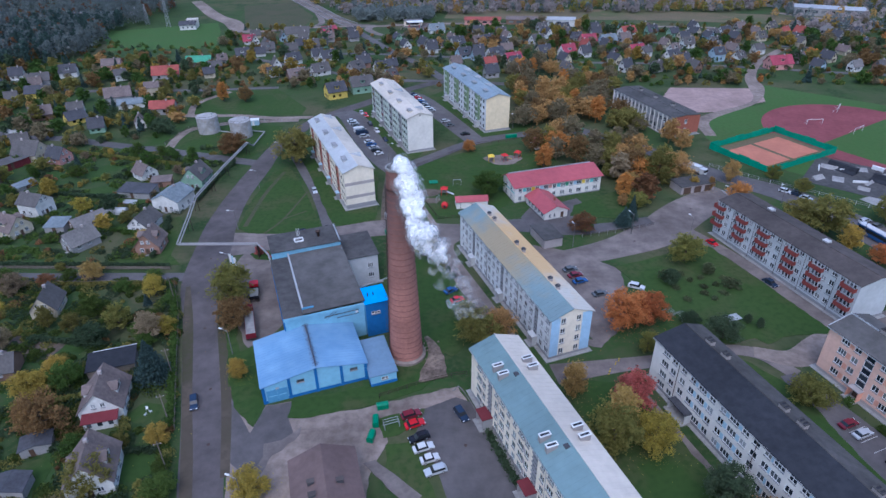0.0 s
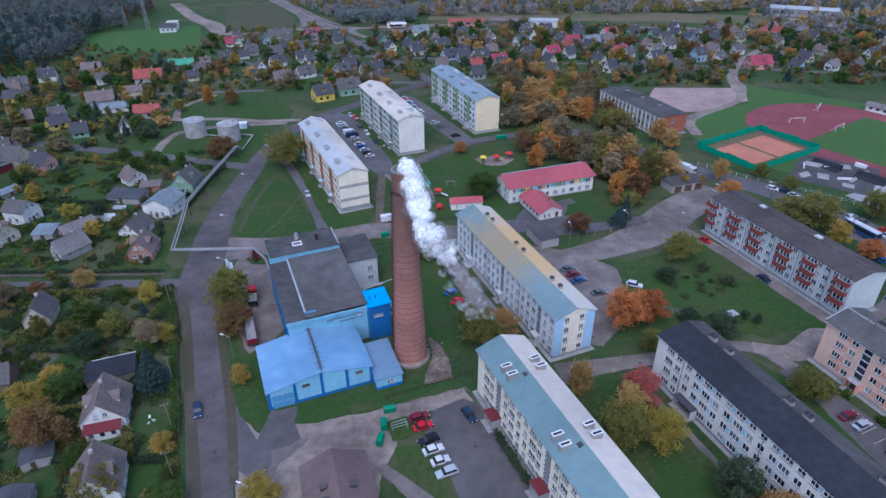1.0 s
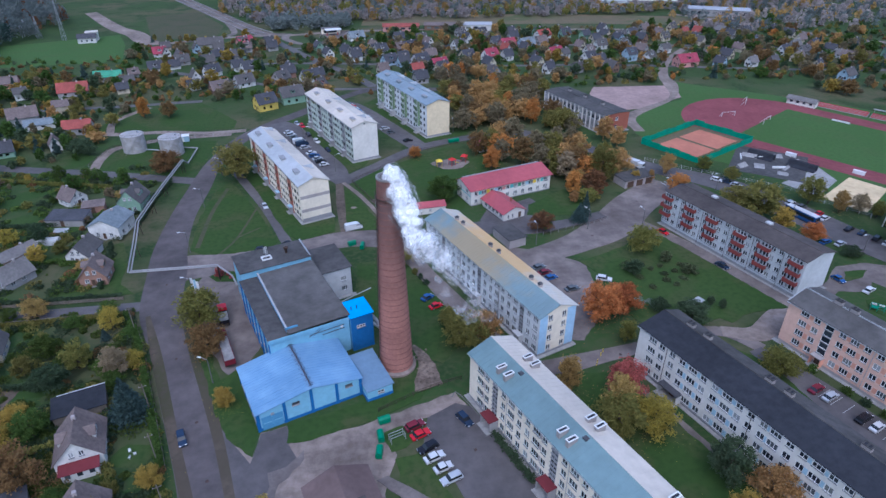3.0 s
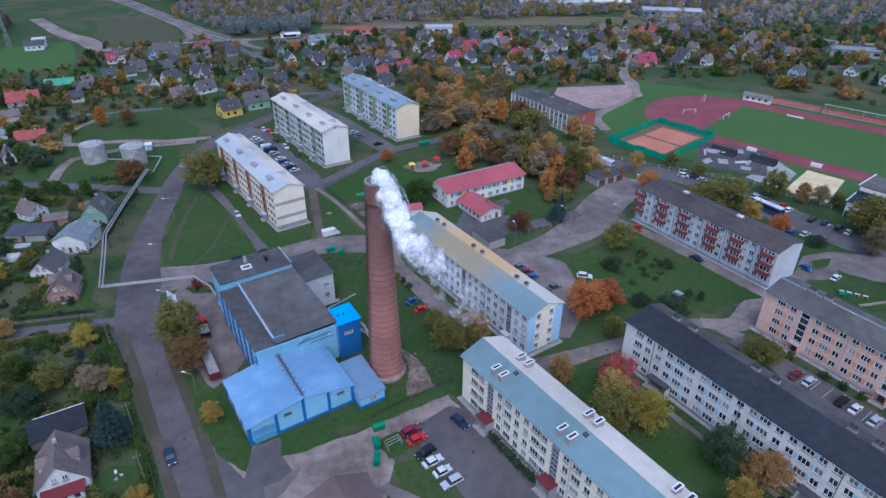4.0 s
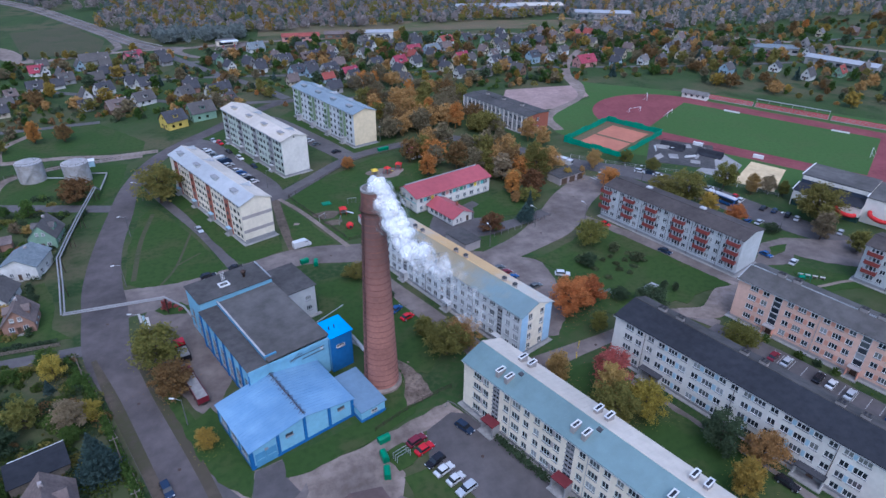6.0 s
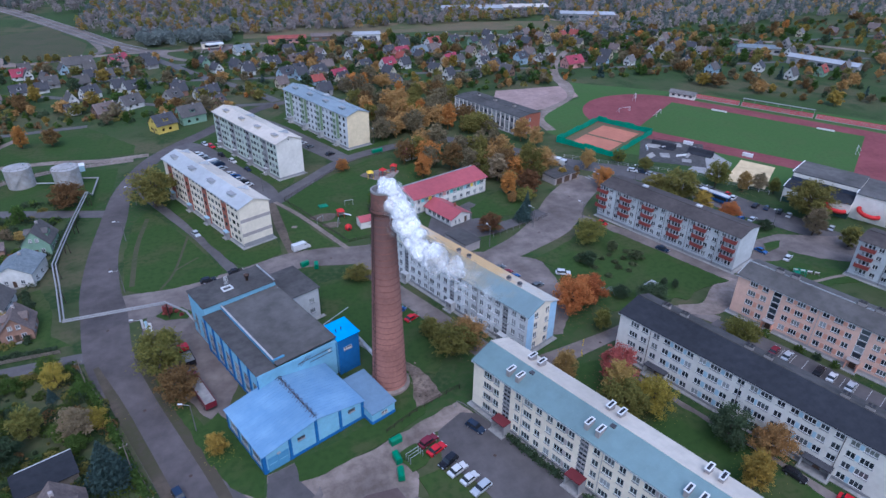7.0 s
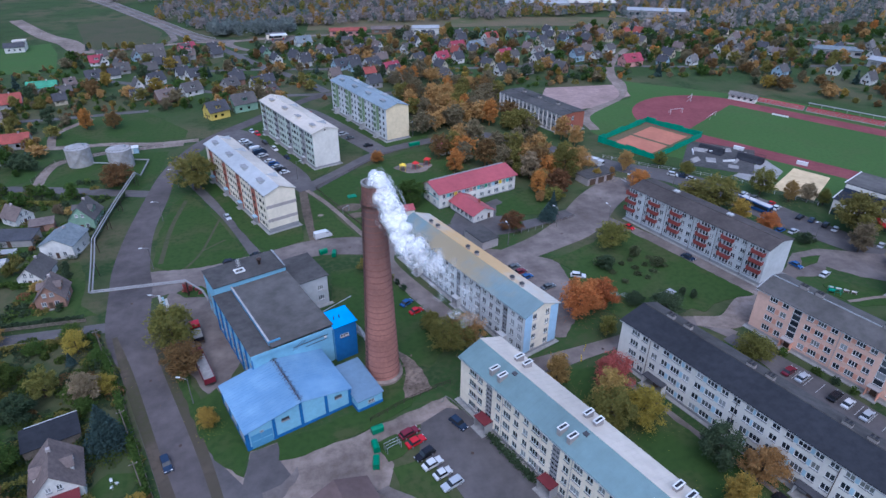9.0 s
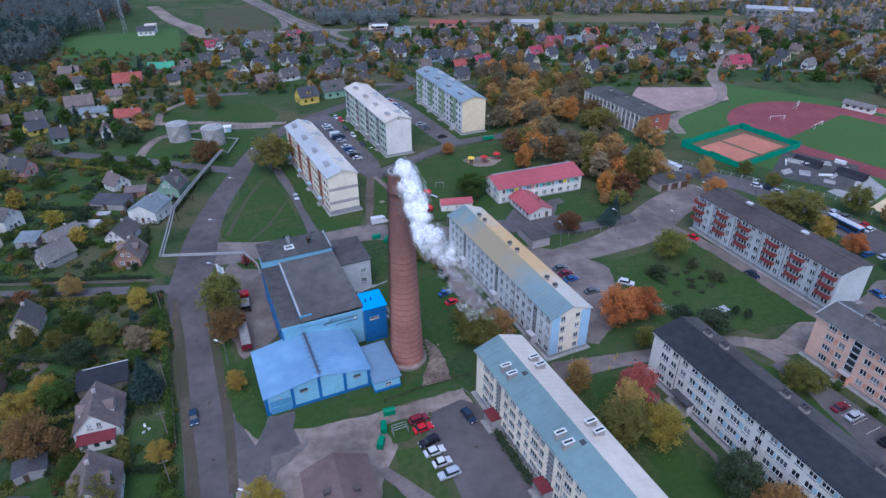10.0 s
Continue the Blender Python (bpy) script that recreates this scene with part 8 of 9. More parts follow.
def lorry(m, label, cab, bed, long, tall, open_top):
    t = thing("lorry", label, "lorry", m, "lorries")
    part("cab", Geo().prism([(long / 2, -1.2), (long / 2 + 2.0, -1.2), (long / 2 + 2.2, 0), (long / 2 + 2.0, 1.2), (long / 2, 1.2)], 0.7, 2.9), M[cab], t)
    part("windscreen", Geo().box(long / 2 + 2.05, -1.0, 1.7, long / 2 + 2.22, 1.0, 2.6), M["car_glass"], t)
    g = Geo().box(-long / 2, -1.25, 0.9, long / 2 - 0.3, 1.25, 1.1)
    part("bed", g, M["iron"], t)
    for s in (-1, 1):
        part("side_board", Geo().box(-long / 2, s * 1.22 - 0.04, 1.1, long / 2 - 0.3, s * 1.22 + 0.04, tall), M[bed], t)
        for x in (-long * 0.36, -long * 0.2, long * 0.55):
            part("wheel", Geo().lathe([(0.0, -0.15), (0.46, -0.15), (0.48, 0), (0.46, 0.15), (0, 0.15)], 14), M["rubber"], t, "", pose(x, s * 1.05, 0.48, rx=90))
    for x in (-long / 2, long / 2 - 0.36):
        part("end_board", Geo().box(x, -1.18, 1.1, x + 0.06, 1.18, tall), M[bed], t)
    part("load", Geo().box(-long / 2 + 0.08, -1.16, 1.1, long / 2 - 0.38, 1.16, tall - (0.35 if open_top else -0.05)), M["concrete" if open_top else bed], t)


lorry(pose(-49.8, 137.6, 0.05, rz=109), "red lorry trailer with a pale load", "car_wine", "car_wine", 10.5, 2.6, True)
lorry(pose(-52.6, 151.5, 0.05, rz=105), "red and black lorry", "car_red", "car_black", 5.0, 2.2, True)
lorry(pose(96.4, 234.6, 0.07, rz=-55), "white box lorry parked at the street", "car_white", "car_white", 5.5, 3.2, False)


# ---------------------------------------------------------------- street furniture
def street_lamp(x, y, turn, h=7.2):
    t = thing("street_lamp", "grey street lamp on a concrete pole", "street lamp", pose(x, y, 0, rz=turn), "street lamps")
    part("pole", Geo().tube((0, 0, 0), (0, 0, h), 0.13, 0.08, 8), M["kerb"], t)
    part("arm", Geo().tube((0, 0, h - 0.05), (1.7, 0, h + 0.35), 0.05, sides=6), M["steel"], t)
    part("head", Geo().box(1.5, -0.16, h + 0.28, 2.4, 0.16, h + 0.44), M["frame_white"], t)


for x, y, turn in ((-51.6, 128.0, 160), (-62.5, 163, 170), (-36.6, 86.0, 160), (-69, 190, 190), (-70.5, 222, 185), (-68.6, 250, 180), (-24, 247, 20), (-38, 281, 20), (40, 179, 100), (78, 184, 110), (118, 208, 200), (131, 182, 190), (139, 158, 190), (5, 195, 260), (60, 186.5, 120), (30, 285, 250), (98, 205, 130)):
    street_lamp(x, y, turn)
for i, (x, y) in enumerate(((-62.6, 163.6), (-61.6, 162.6), (-60.6, 161.6))):
    t = thing("flagpole", "white flagpole with a hanging pale flag", "flagpole", pose(x, y, 0), "flagpoles")
    part("pole", Geo().tube((0, 0, 0), (0, 0, 7), 0.06, sides=6), M["frame_white"], t)
    part("flag", Geo().prism([(0.06, 0), (0.35, 0.1), (0.6, -0.05), (0.62, 0.0), (0.36, 0.15), (0.06, 0.05)], 4.2, 6.9), M["frame_white" if i != 1 else "panel_blue"], t)
for x, y, rz in ((-13.0, 110.2, 15), (-14.5, 101.6, 80), (-14.0, 105.7, 95), (-15.3, 184.9, 80), (-18.5, 187.0, 20), (60, 279.5, 0), (27, 272.5, 15), (29.5, 273.2, 15)):
    t = thing("waste_container", "green plastic waste container with a lid", "bin", pose(x, y, 0.05, rz=rz), "waste containers")
    part("body", Geo().prism([(-1.25, -0.65), (1.25, -0.65), (1.25, 0.65), (-1.25, 0.65)], 0.2, 1.25), M["plastic_green"], t)
    arc = [(0.68 * math.cos(math.pi * i / 6), 1.25 + 0.45 * math.sin(math.pi * i / 6)) for i in range(7)]
    g = Geo()
    for (a, b), (c, d) in zip(arc[:-1], arc[1:]):
        g.poly((-1.3, a, b), (1.3, a, b), (1.3, c, d), (-1.3, c, d))
    g.poly(*[(1.3, a, b) for a, b in arc]).poly(*[(-1.3, a, b) for a, b in reversed(arc)])
    part("lid", g, M["plastic_green"], t)
    for sx in (-1, 1):
        part("wheel", Geo().lathe([(0.1, -0.05), (0.12, 0), (0.1, 0.05)], 8), M["rubber"], t, "", pose(sx, 0, 0.12, rx=90))
t = thing("clothes_frame", "pale steel carpet beating frame", "frame", pose(-10.6, 105.0, 0.12, rz=20))
for y in (-0.7, 0.0, 0.7):
    post_frame(t, -1.6, 1.6, y, 1.7, "steel")
# table shape added in place of an unidentified white frame
for x, y, rz in ((75.0, 141.5, 20),):
    t = thing("bench_table", "pale slab on trestles in place of a white frame on the lawn", "table", pose(x, y, 0.1, rz=rz), "picnic tables")
    part("top", Geo().box(-2.2, -1.2, 0.68, 2.2, 1.2, 0.76), M["film"], t)
    for sx in (-1.6, 1.6):
        part("trestle", Geo().box(sx - 0.1, -0.7, 0, sx + 0.1, 0.7, 0.68), M["timber"], t)
for x, y, r in ((58.5, 143.5, 1.2), (61.0, 142.0, 1.2)):
    t = thing("play_arch", "white tubular climbing arch on the lawn", "playground", pose(x, y, 0.1, rz=35), "climbing arches")
    for k in range(4):
        g = Geo()
        pts = [(k * 0.6, 1.5 * math.cos(math.pi * i / 8), 1.5 * math.sin(math.pi * i / 8)) for i in range(9)]
        for p, q in zip(pts[:-1], pts[1:]):
            g.tube(p, q, 0.05, sides=5, caps=False)
        part("hoop", g, M["steel"], t)


def fence(label, points, height, spacing, post, board=None, boards=2, group="fences"):
    """A fence along a line: each post a part, and rails or a net panel from post to post."""
    t = thing("fence", label, "fence", group=group)
    line = []
    for p, q in zip(points[:-1], points[1:]):
        p, q = Vector(p), Vector(q)
        n = max(1, round((q - p).length / spacing))
        line += [p.lerp(q, i / n) for i in range(n)]
    line.append(Vector(points[-1]))
    for i, p in enumerate(line):
        part("post", Geo().tube((p.x, p.y, 0), (p.x, p.y, height), 0.06, sides=5), M[post], t)
        if board and i + 1 < len(line):
            q = line[i + 1]
            g, n = Geo(), Vector((-(q - p).y, (q - p).x)).normalized() * 0.05
            for k in range(boards):
                z, tall = height * (0.95 - 0.8 * k / boards), height * (0.07 if boards == 2 else 0.17)
                g.prism([(p.x, p.y), (q.x, q.y), (q.x + n.x, q.y + n.y), (p.x + n.x, p.y + n.y)], z - tall, z)
            part("rail", g, M[board], t)
    return t


fence("dark wire fence round the kindergarten", [(-17.5, 235), (-2.5, 196.5), (5, 197.5), (14, 200)], 1.5, 3.0, "iron", "iron", 2)
fence("dark wire fence along the drive", [(-17.5, 236), (-6, 246.5), (12, 263.5), (36, 271)], 1.5, 3.5, "iron", "iron", 2)
fence("white concrete posts along the street", [(104, 240), (118, 227), (134, 214), (146, 204), (151, 192), (160, 180)], 1.6, 4.0, "frame_white", "concrete", 2)
fence("grey timber garden fence along the street", [(-56.5, 104), (-63.8, 124), (-71, 144), (-78, 159)], 1.3, 2.8, "timber", "timber", 3)
fence("grey timber garden fence along the lane", [(-80, 158.8), (-104, 158.3), (-135, 158.7)], 1.3, 3.0, "timber", "timber", 3)
fence("grey timber garden fence along the lane", [(-82, 165.8), (-104, 166), (-135, 166.5)], 1.3, 3.0, "timber", "timber", 3)
fence("wire fence at the kindergarten lane", [(44, 184.5), (58, 187.8), (69, 192)], 1.4, 3.0, "concrete", "iron", 2)
fence("dark wire fence between the annex and the yard", [(-14.0, 113.2), (-6.0, 117.0), (2.1, 119.9), (5.6, 120.6)], 1.5, 2.4, "iron", "iron", 2)
fence("wire fence round the fuel tanks", [(-124, 266), (-121, 286), (-103, 292), (-80, 296)], 1.6, 4.0, "concrete", "iron", 2)

for x, y in ((42.0, 125.6), (41.0, 124.3), (39.2, 122.0), (38.7, 121.0)):
    t = thing("bollard", "yellow post closing the footpath to cars", "bollard", pose(x, y, 0), "yellow posts")
    part("post", Geo().tube((0, 0, 0), (0, 0, 0.95), 0.11, sides=8), M["yellow_paint"], t)
    part("band", Geo().tube((0, 0, 0.6), (0, 0, 0.75), 0.118, sides=8), M["iron"], t)

# the play corner beside the pink block
t = thing("climbing_frame", "green tubular climbing frame on the lawn", "playground", pose(121.9, 131.2, 0.1, rz=-40))
for x in (-1.6, 0.0, 1.6):
    for y in (-0.7, 0.7):
        part("post", Geo().tube((x, y, 0), (x, y, 1.7), 0.07, sides=6), M["net_green"], t)
    part("rung", Geo().tube((x, -0.7, 1.65), (x, 0.7, 1.65), 0.06, sides=6), M["net_green"], t)
for y in (-0.7, 0.7):
    for z in (0.8, 1.7):
        part("rail", Geo().tube((-1.6, y, z), (1.6, y, z), 0.06, sides=6), M["net_green"], t)
part("platform", Geo().box(-1.5, -0.65, 0.9, 0.0, 0.65, 1.0), M["net_green"], t)
for i in range(4):
    t = thing("park_bench", "pale bench with a dark seat on the lawn", "bench", pose(122.3 + 1.55 * i, 133.0 - 1.25 * i, 0.1, rz=-39), "benches of the play corner")
    part("seat", Geo().box(-0.7, -0.25, 0.42, 0.7, 0.2, 0.5), M["frame_dark"], t, "dark wooden seat")
    part("backrest", Geo().box(-0.7, 0.2, 0.55, 0.7, 0.27, 0.95), M["frame_white"], t, "pale backrest")
    for x in (-0.6, 0.6):
        part("leg", Geo().box(x - 0.05, -0.22, 0, x + 0.05, 0.26, 0.42).box(x - 0.05, 0.2, 0.42, x + 0.05, 0.27, 0.6), M["concrete"], t)

# loose stones on the bare earth at the chimney foot
g, rng = Geo(), random.Random(77)
for i in range(80):
    u = rng.random()
    x, y, r = -2.0 - 2.0 * u ** 2 + rng.gauss(0, 1.0), 119.8 + 13.5 * u, rng.uniform(0.12, 0.38)
    turns = [rng.uniform(0.7, 1.2) * r for q in range(6)]
    k = len(g.v)
    g.v += [(x + d * math.cos(1.047 * q), y + d * math.sin(1.047 * q), 0.05) for q, d in enumerate(turns)]
    g.v += [(x + 0.6 * d * math.cos(1.047 * q + 0.2), y + 0.6 * d * math.sin(1.047 * q + 0.2), 0.1 + r * 0.7) for q, d in enumerate(turns)]
    g.f += [(k + q, k + (q + 1) % 6, k + 6 + (q + 1) % 6, k + 6 + q) for q in range(6)] + [tuple(k + 6 + q for q in range(6))]
single("loose_stones", g, M["rubble"], "loose brown stones on bare earth at the chimney foot", "stones", kind="stuff")

# round iron covers in the streets
for x, y in ((-48, 100), (-53, 116), (-62, 138), (-72, 172), (-74, 205), (-36, 188), (-10, 189), (5, 100), (12, 84), (14, 150), (60, 182), (85, 204), (46, 124), (88, 96)):
    single("manhole_cover", Geo().lathe([(0.0, 0.085), (0.34, 0.085), (0.36, 0.08), (0.36, 0.0)], 14), M["iron"], "round iron cover in the asphalt", "cover", pose(x, y, 0), "manhole covers")

# wooden power poles along the garden fences, and white chairs on a lawn
for x, y in ((-58.6, 106), (-63.5, 120.5), (-54.0, 93.5), (-74.5, 150)):
    t = thing("power_pole", "grey wooden power pole with a crossarm", "pole", pose(x, y, 0, rz=20), "power poles")
    part("mast", Geo().tube((0, 0, 0), (0, 0.1, 8.2), 0.14, 0.09, 8), M["timber"], t)
    part("crossarm", Geo().box(-0.8, -0.02, 7.5, 0.8, 0.1, 7.62), M["timber"], t)
    for sx in (-0.65, 0.65):
        part("insulator", Geo().tube((sx, 0.04, 7.62), (sx, 0.04, 7.8), 0.05, sides=6), M["film"], t)
for x, y, rz in ((-64.8, 109.6, 20), (-63.6, 108.8, 140), (-64.4, 107.9, 250)):
    t = thing("garden_chair", "white garden chair on the lawn", "chair", pose(x, y, 0.05, rz=rz), "garden chairs")
    part("seat", Geo().box(-0.24, -0.24, 0.4, 0.24, 0.24, 0.44), M["frame_white"], t)
    part("backrest", Geo().box(-0.24, 0.2, 0.44, 0.24, 0.25, 0.9), M["frame_white"], t)
    for sx in (-0.22, 0.22):
        for sy in (-0.22, 0.22):
            part("leg", Geo().tube((sx, sy, 0), (sx * 0.9, sy * 0.9, 0.4), 0.025, sides=5), M["frame_white"], t)


# ---------------------------------------------------------------- trees
def leaf(g, p, size, rng):
    """One small tilted spray of leaves."""
    a = Vector((rng.gauss(0, 1), rng.gauss(0, 1), rng.gauss(0, 0.7))).normalized()
    b = a.cross(Vector((rng.gauss(0, 1), rng.gauss(0, 1), rng.gauss(0, 1)))).normalized()
    a, b = a * size * rng.uniform(0.8, 1.4), b * size * rng.uniform(0.5, 0.9)
    k = len(g.v)
    g.v += [tuple(p - a - b), tuple(p + a * 0.8 - b * 0.6), tuple(p + b * 1.3)]
    g.f.append((k, k + 1, k + 2))


def crown(seed, n, size, wide=1.0, tall=1.0, gaps=0.35):
    """Sprays of leaves on twigs that fan out from the middle in uneven bunches; about 8 m across, in a 9 m tree."""
    rng, g = random.Random(seed), Geo()
    bunches = []
    for i in range(46):
        w, u = i * 2.4 + rng.uniform(-0.5, 0.5), (i + 0.5) / 46
        z = 2.2 + 6.3 * u
        r = 3.5 * math.sqrt(max(0.03, 1 - ((z - 4.6) / 4.3) ** 2)) * rng.uniform(0.35, 1.12)
        bunches.append((Vector((r * math.cos(w), r * math.sin(w), z + rng.uniform(-0.5, 0.5))), rng.uniform(0.55, 1.15)))
    made = 0
    while made < n:
        c, r = rng.choice(bunches)
        p = c + Vector((rng.gauss(0, 0.55), rng.gauss(0, 0.55), rng.gauss(0, 0.42))) * r
        if rng.random() < 0.3:                                     # leaves along the twig towards the stem
            p = p.lerp(Vector((0, 0, c.z - 0.9)), rng.uniform(0.1, 0.6))
        if noise.noise(p * 0.9 + Vector((seed * 7.3, 0, 0))) > gaps:
            continue
        p = Vector((p.x * wide, p.y * wide, 1.2 + (p.z - 1.2) * tall))
        leaf(g, p, size * rng.uniform(0.6, 1.3), rng)
        made += 1
    return g


def limbs(seed, tall=1.0):
    rng, g = random.Random(seed), Geo()
    g.tube((0, 0, -0.2), (0.1, 0.05, 2.4), 0.26, 0.19, 8, False).tube((0.1, 0.05, 2.4), (0.0, 0.1, 6.6 * tall), 0.19, 0.04, 7, False)
    for i in range(9):
        w, z = i * 2.4 + rng.uniform(-0.4, 0.4), rng.uniform(1.9, 5.2)
        r = rng.uniform(1.7, 3.0)
        q = Vector((r * math.cos(w), r * math.sin(w), z + rng.uniform(1.0, 2.2)))
        g.tube((0.08, 0.05, z), q, 0.09, 0.03, 5, False)
        g.tube(q * 0.6 + Vector((0, 0, z * 0.4)), q + Vector((rng.uniform(-0.9, 0.9), rng.uniform(-0.9, 0.9), 0.8)), 0.05, 0.015, 4, False)
    return g


def spruce_crown(seed, n, size):
    rng, g = random.Random(seed), Geo()
    for i in range(n):
        z = 0.7 + 9.8 * (1 - math.sqrt(rng.random()))
        tier = 0.75 + 0.35 * math.cos(z * 6.5)
        r = (10.6 - z) * 0.27 * tier * rng.uniform(0.45, 1.05)
        w = rng.uniform(0, 2 * math.pi)
        leaf(g, Vector((r * math.cos(w), r * math.sin(w), z - r * 0.25)), size * rng.uniform(0.7, 1.2), rng)
    return g


TREE_WORDS = {"leaf_green": "green leafy tree", "leaf_olive": "olive-green thinning autumn tree", "leaf_yellow": "yellow autumn tree", "leaf_orange": "bright orange autumn maple", "leaf_rust": "rust-brown autumn tree",
              "leaf_red": "deep red autumn tree", "leaf_dark": "dark green broad tree", "leaf_dusk": "dark grey-green leafless-looking tree", "leaf_amber": "muted amber autumn tree", "leaf_bare": "nearly bare grey-brown tree", "leaf_spruce": "dark blue-green spruce"}
TREES, BARK = {}, {}
DETAIL = {"near": (5400, 0.215), "mid": (1500, 0.4), "grove": (1700, 0.35), "far": (340, 0.78)}


def tree(x, y, tone, height=8.0, spread=1.0, level="near", shape=0, turn=0.0, bush=False):
    """A tree or, with no trunk showing, a bush. Alike trees share their meshes."""
    key = (tone, level, shape, bush)
    size = height / 9.0
    if level in ("grove", "far"):
        return far_tree(x, y, tone, size, spread, shape, turn, bush, level)
    m = pose(x, y, -0.35 * size * 3 if bush else 0, rz=turn) @ Matrix.Diagonal((size * spread, size * spread, size, 1))
    if key in TREES:
        return copy_thing(TREES[key], m)
    n, leaf_size = DETAIL[level]
    words = TREE_WORDS[tone]
    if bush:
        t = single("bush", crown(shape * 13 + 5, int(n * 0.3), leaf_size * 1.6, (1.0, 0.85, 1.15)[shape % 3], (1.0, 1.12, 0.9)[shape % 3]), M[tone], words.replace("tree", "bush").replace("maple", "bush") + " in a garden", "bush", m, "bushes")
        TREES[key] = t
        return t
    t = thing("tree", words + " with an open crown", "tree", None, "trees")
    if tone == "leaf_spruce":
        part("crown", spruce_crown(shape, n, leaf_size * 0.85), M[tone], t)
        part("trunk", Geo().tube((0, 0, -0.1), (0, 0, 9.5), 0.2, 0.03, 6), M["bark"], t)
    else:
        part("crown", crown(shape * 13 + 5, n, leaf_size, (1.0, 0.85, 1.15)[shape % 3], (1.0, 1.12, 0.9)[shape % 3], 0.3 if tone in ("leaf_olive", "leaf_rust") else 0.45), M[tone], t)
        if shape not in BARK:
            BARK[shape] = limbs(shape).mesh("trunk", M["bark"])
        part("trunk", BARK[shape], None, t)
    t.matrix_basis = m
    TREES[key] = t
    return t


FAR = {}


def far_tree(x, y, tone, size, spread, shape, turn, bush, level):
    """Trees of the distant gardens, past counting: one mesh for each tone of leaves."""
    if (tone, shape, level) not in FAR:
        n, leaf_size = DETAIL[level]
        shapes = (spruce_crown(shape, n, leaf_size * 0.85) if tone == "leaf_spruce" else crown(shape * 13 + 5, n, leaf_size, (1.0, 0.85, 1.15)[shape % 3], (1.0, 1.12, 0.9)[shape % 3]))
        shapes.tube((0, 0, -0.2), (0, 0, 6.0), 0.22, 0.08, 5, False)
        FAR[tone, shape, level] = np.array(shapes.v), shapes.f
        FAR.setdefault(tone, Geo())
    v, f = FAR[tone, shape, level]
    c, s, g = math.cos(radians(turn)), math.sin(radians(turn)), FAR[tone]
    k = len(g.v)
    q = np.stack([(v[:, 0] * c - v[:, 1] * s) * size * spread + x, (v[:, 0] * s + v[:, 1] * c) * size * spread + y, v[:, 2] * size - (1.05 * size if bush else 0)], 1)
    g.v += [tuple(p) for p in q.tolist()]
    g.f += [tuple(k + i for i in face) for face in f]


LITTER = collections.defaultdict(list)          # where autumn trees shed their leaves


def plant(x, y, tone, height, spread=1.0, level="near", shape=0, bush=False):
    if level == "near" and not bush and tone in ("leaf_orange", "leaf_yellow", "leaf_amber", "leaf_rust", "leaf_red"):
        LITTER[tone].append((x, y, height * spread))
    tree(x, y, tone, height, spread, level, shape, (x * 37 + y * 91) % 360, bush)
    reserve(x, y, height * 0.24 * spread)


# single trees that stand out
for x, y, tone, h, spread, shape in ((46.0, 138.0, "leaf_orange", 11.0, 1.1, 0), (52.6, 140.2, "leaf_orange", 10.0, 1.0, 2), (64, 158, "leaf_dark", 4.5, 1.5, 1), (49.5, 129.0, "leaf_olive", 5.5, 1.2, 1), (29.0, 114.0, "leaf_amber", 8.6, 0.9, 1), (41.4, 110.2, "leaf_red", 9.5, 1.0, 0),
                                     (43.0, 99.6, "leaf_yellow", 9.5, 1.0, 2), (37.6, 104.6, "leaf_amber", 10.5, 1.1, 1), (34.6, 99.4, "leaf_olive", 10.5, 1.15, 0), (52.5, 86.5, "leaf_dark", 8.5, 1.15, 0), (57.5, 80.5, "leaf_amber", 9.0, 0.95, 2), (48.5, 75.5, "leaf_yellow", 8.0, 1.1, 1),
                                     (72.0, 170.5, "leaf_olive", 9.0, 1.25, 2), (69.8, 134.2, "leaf_dark", 5.8, 1.6, 0), (80.8, 138.1, "leaf_dark", 5.6, 0.7, 1), (78.4, 140.1, "leaf_dark", 5.4, 0.72, 1), (63.6, 140.0, "leaf_dark", 3.6, 1.6, 2), (80.0, 112.0, "leaf_olive", 5.5, 1.4, 0)):
    plant(x, y, tone, h, spread, "near", shape)
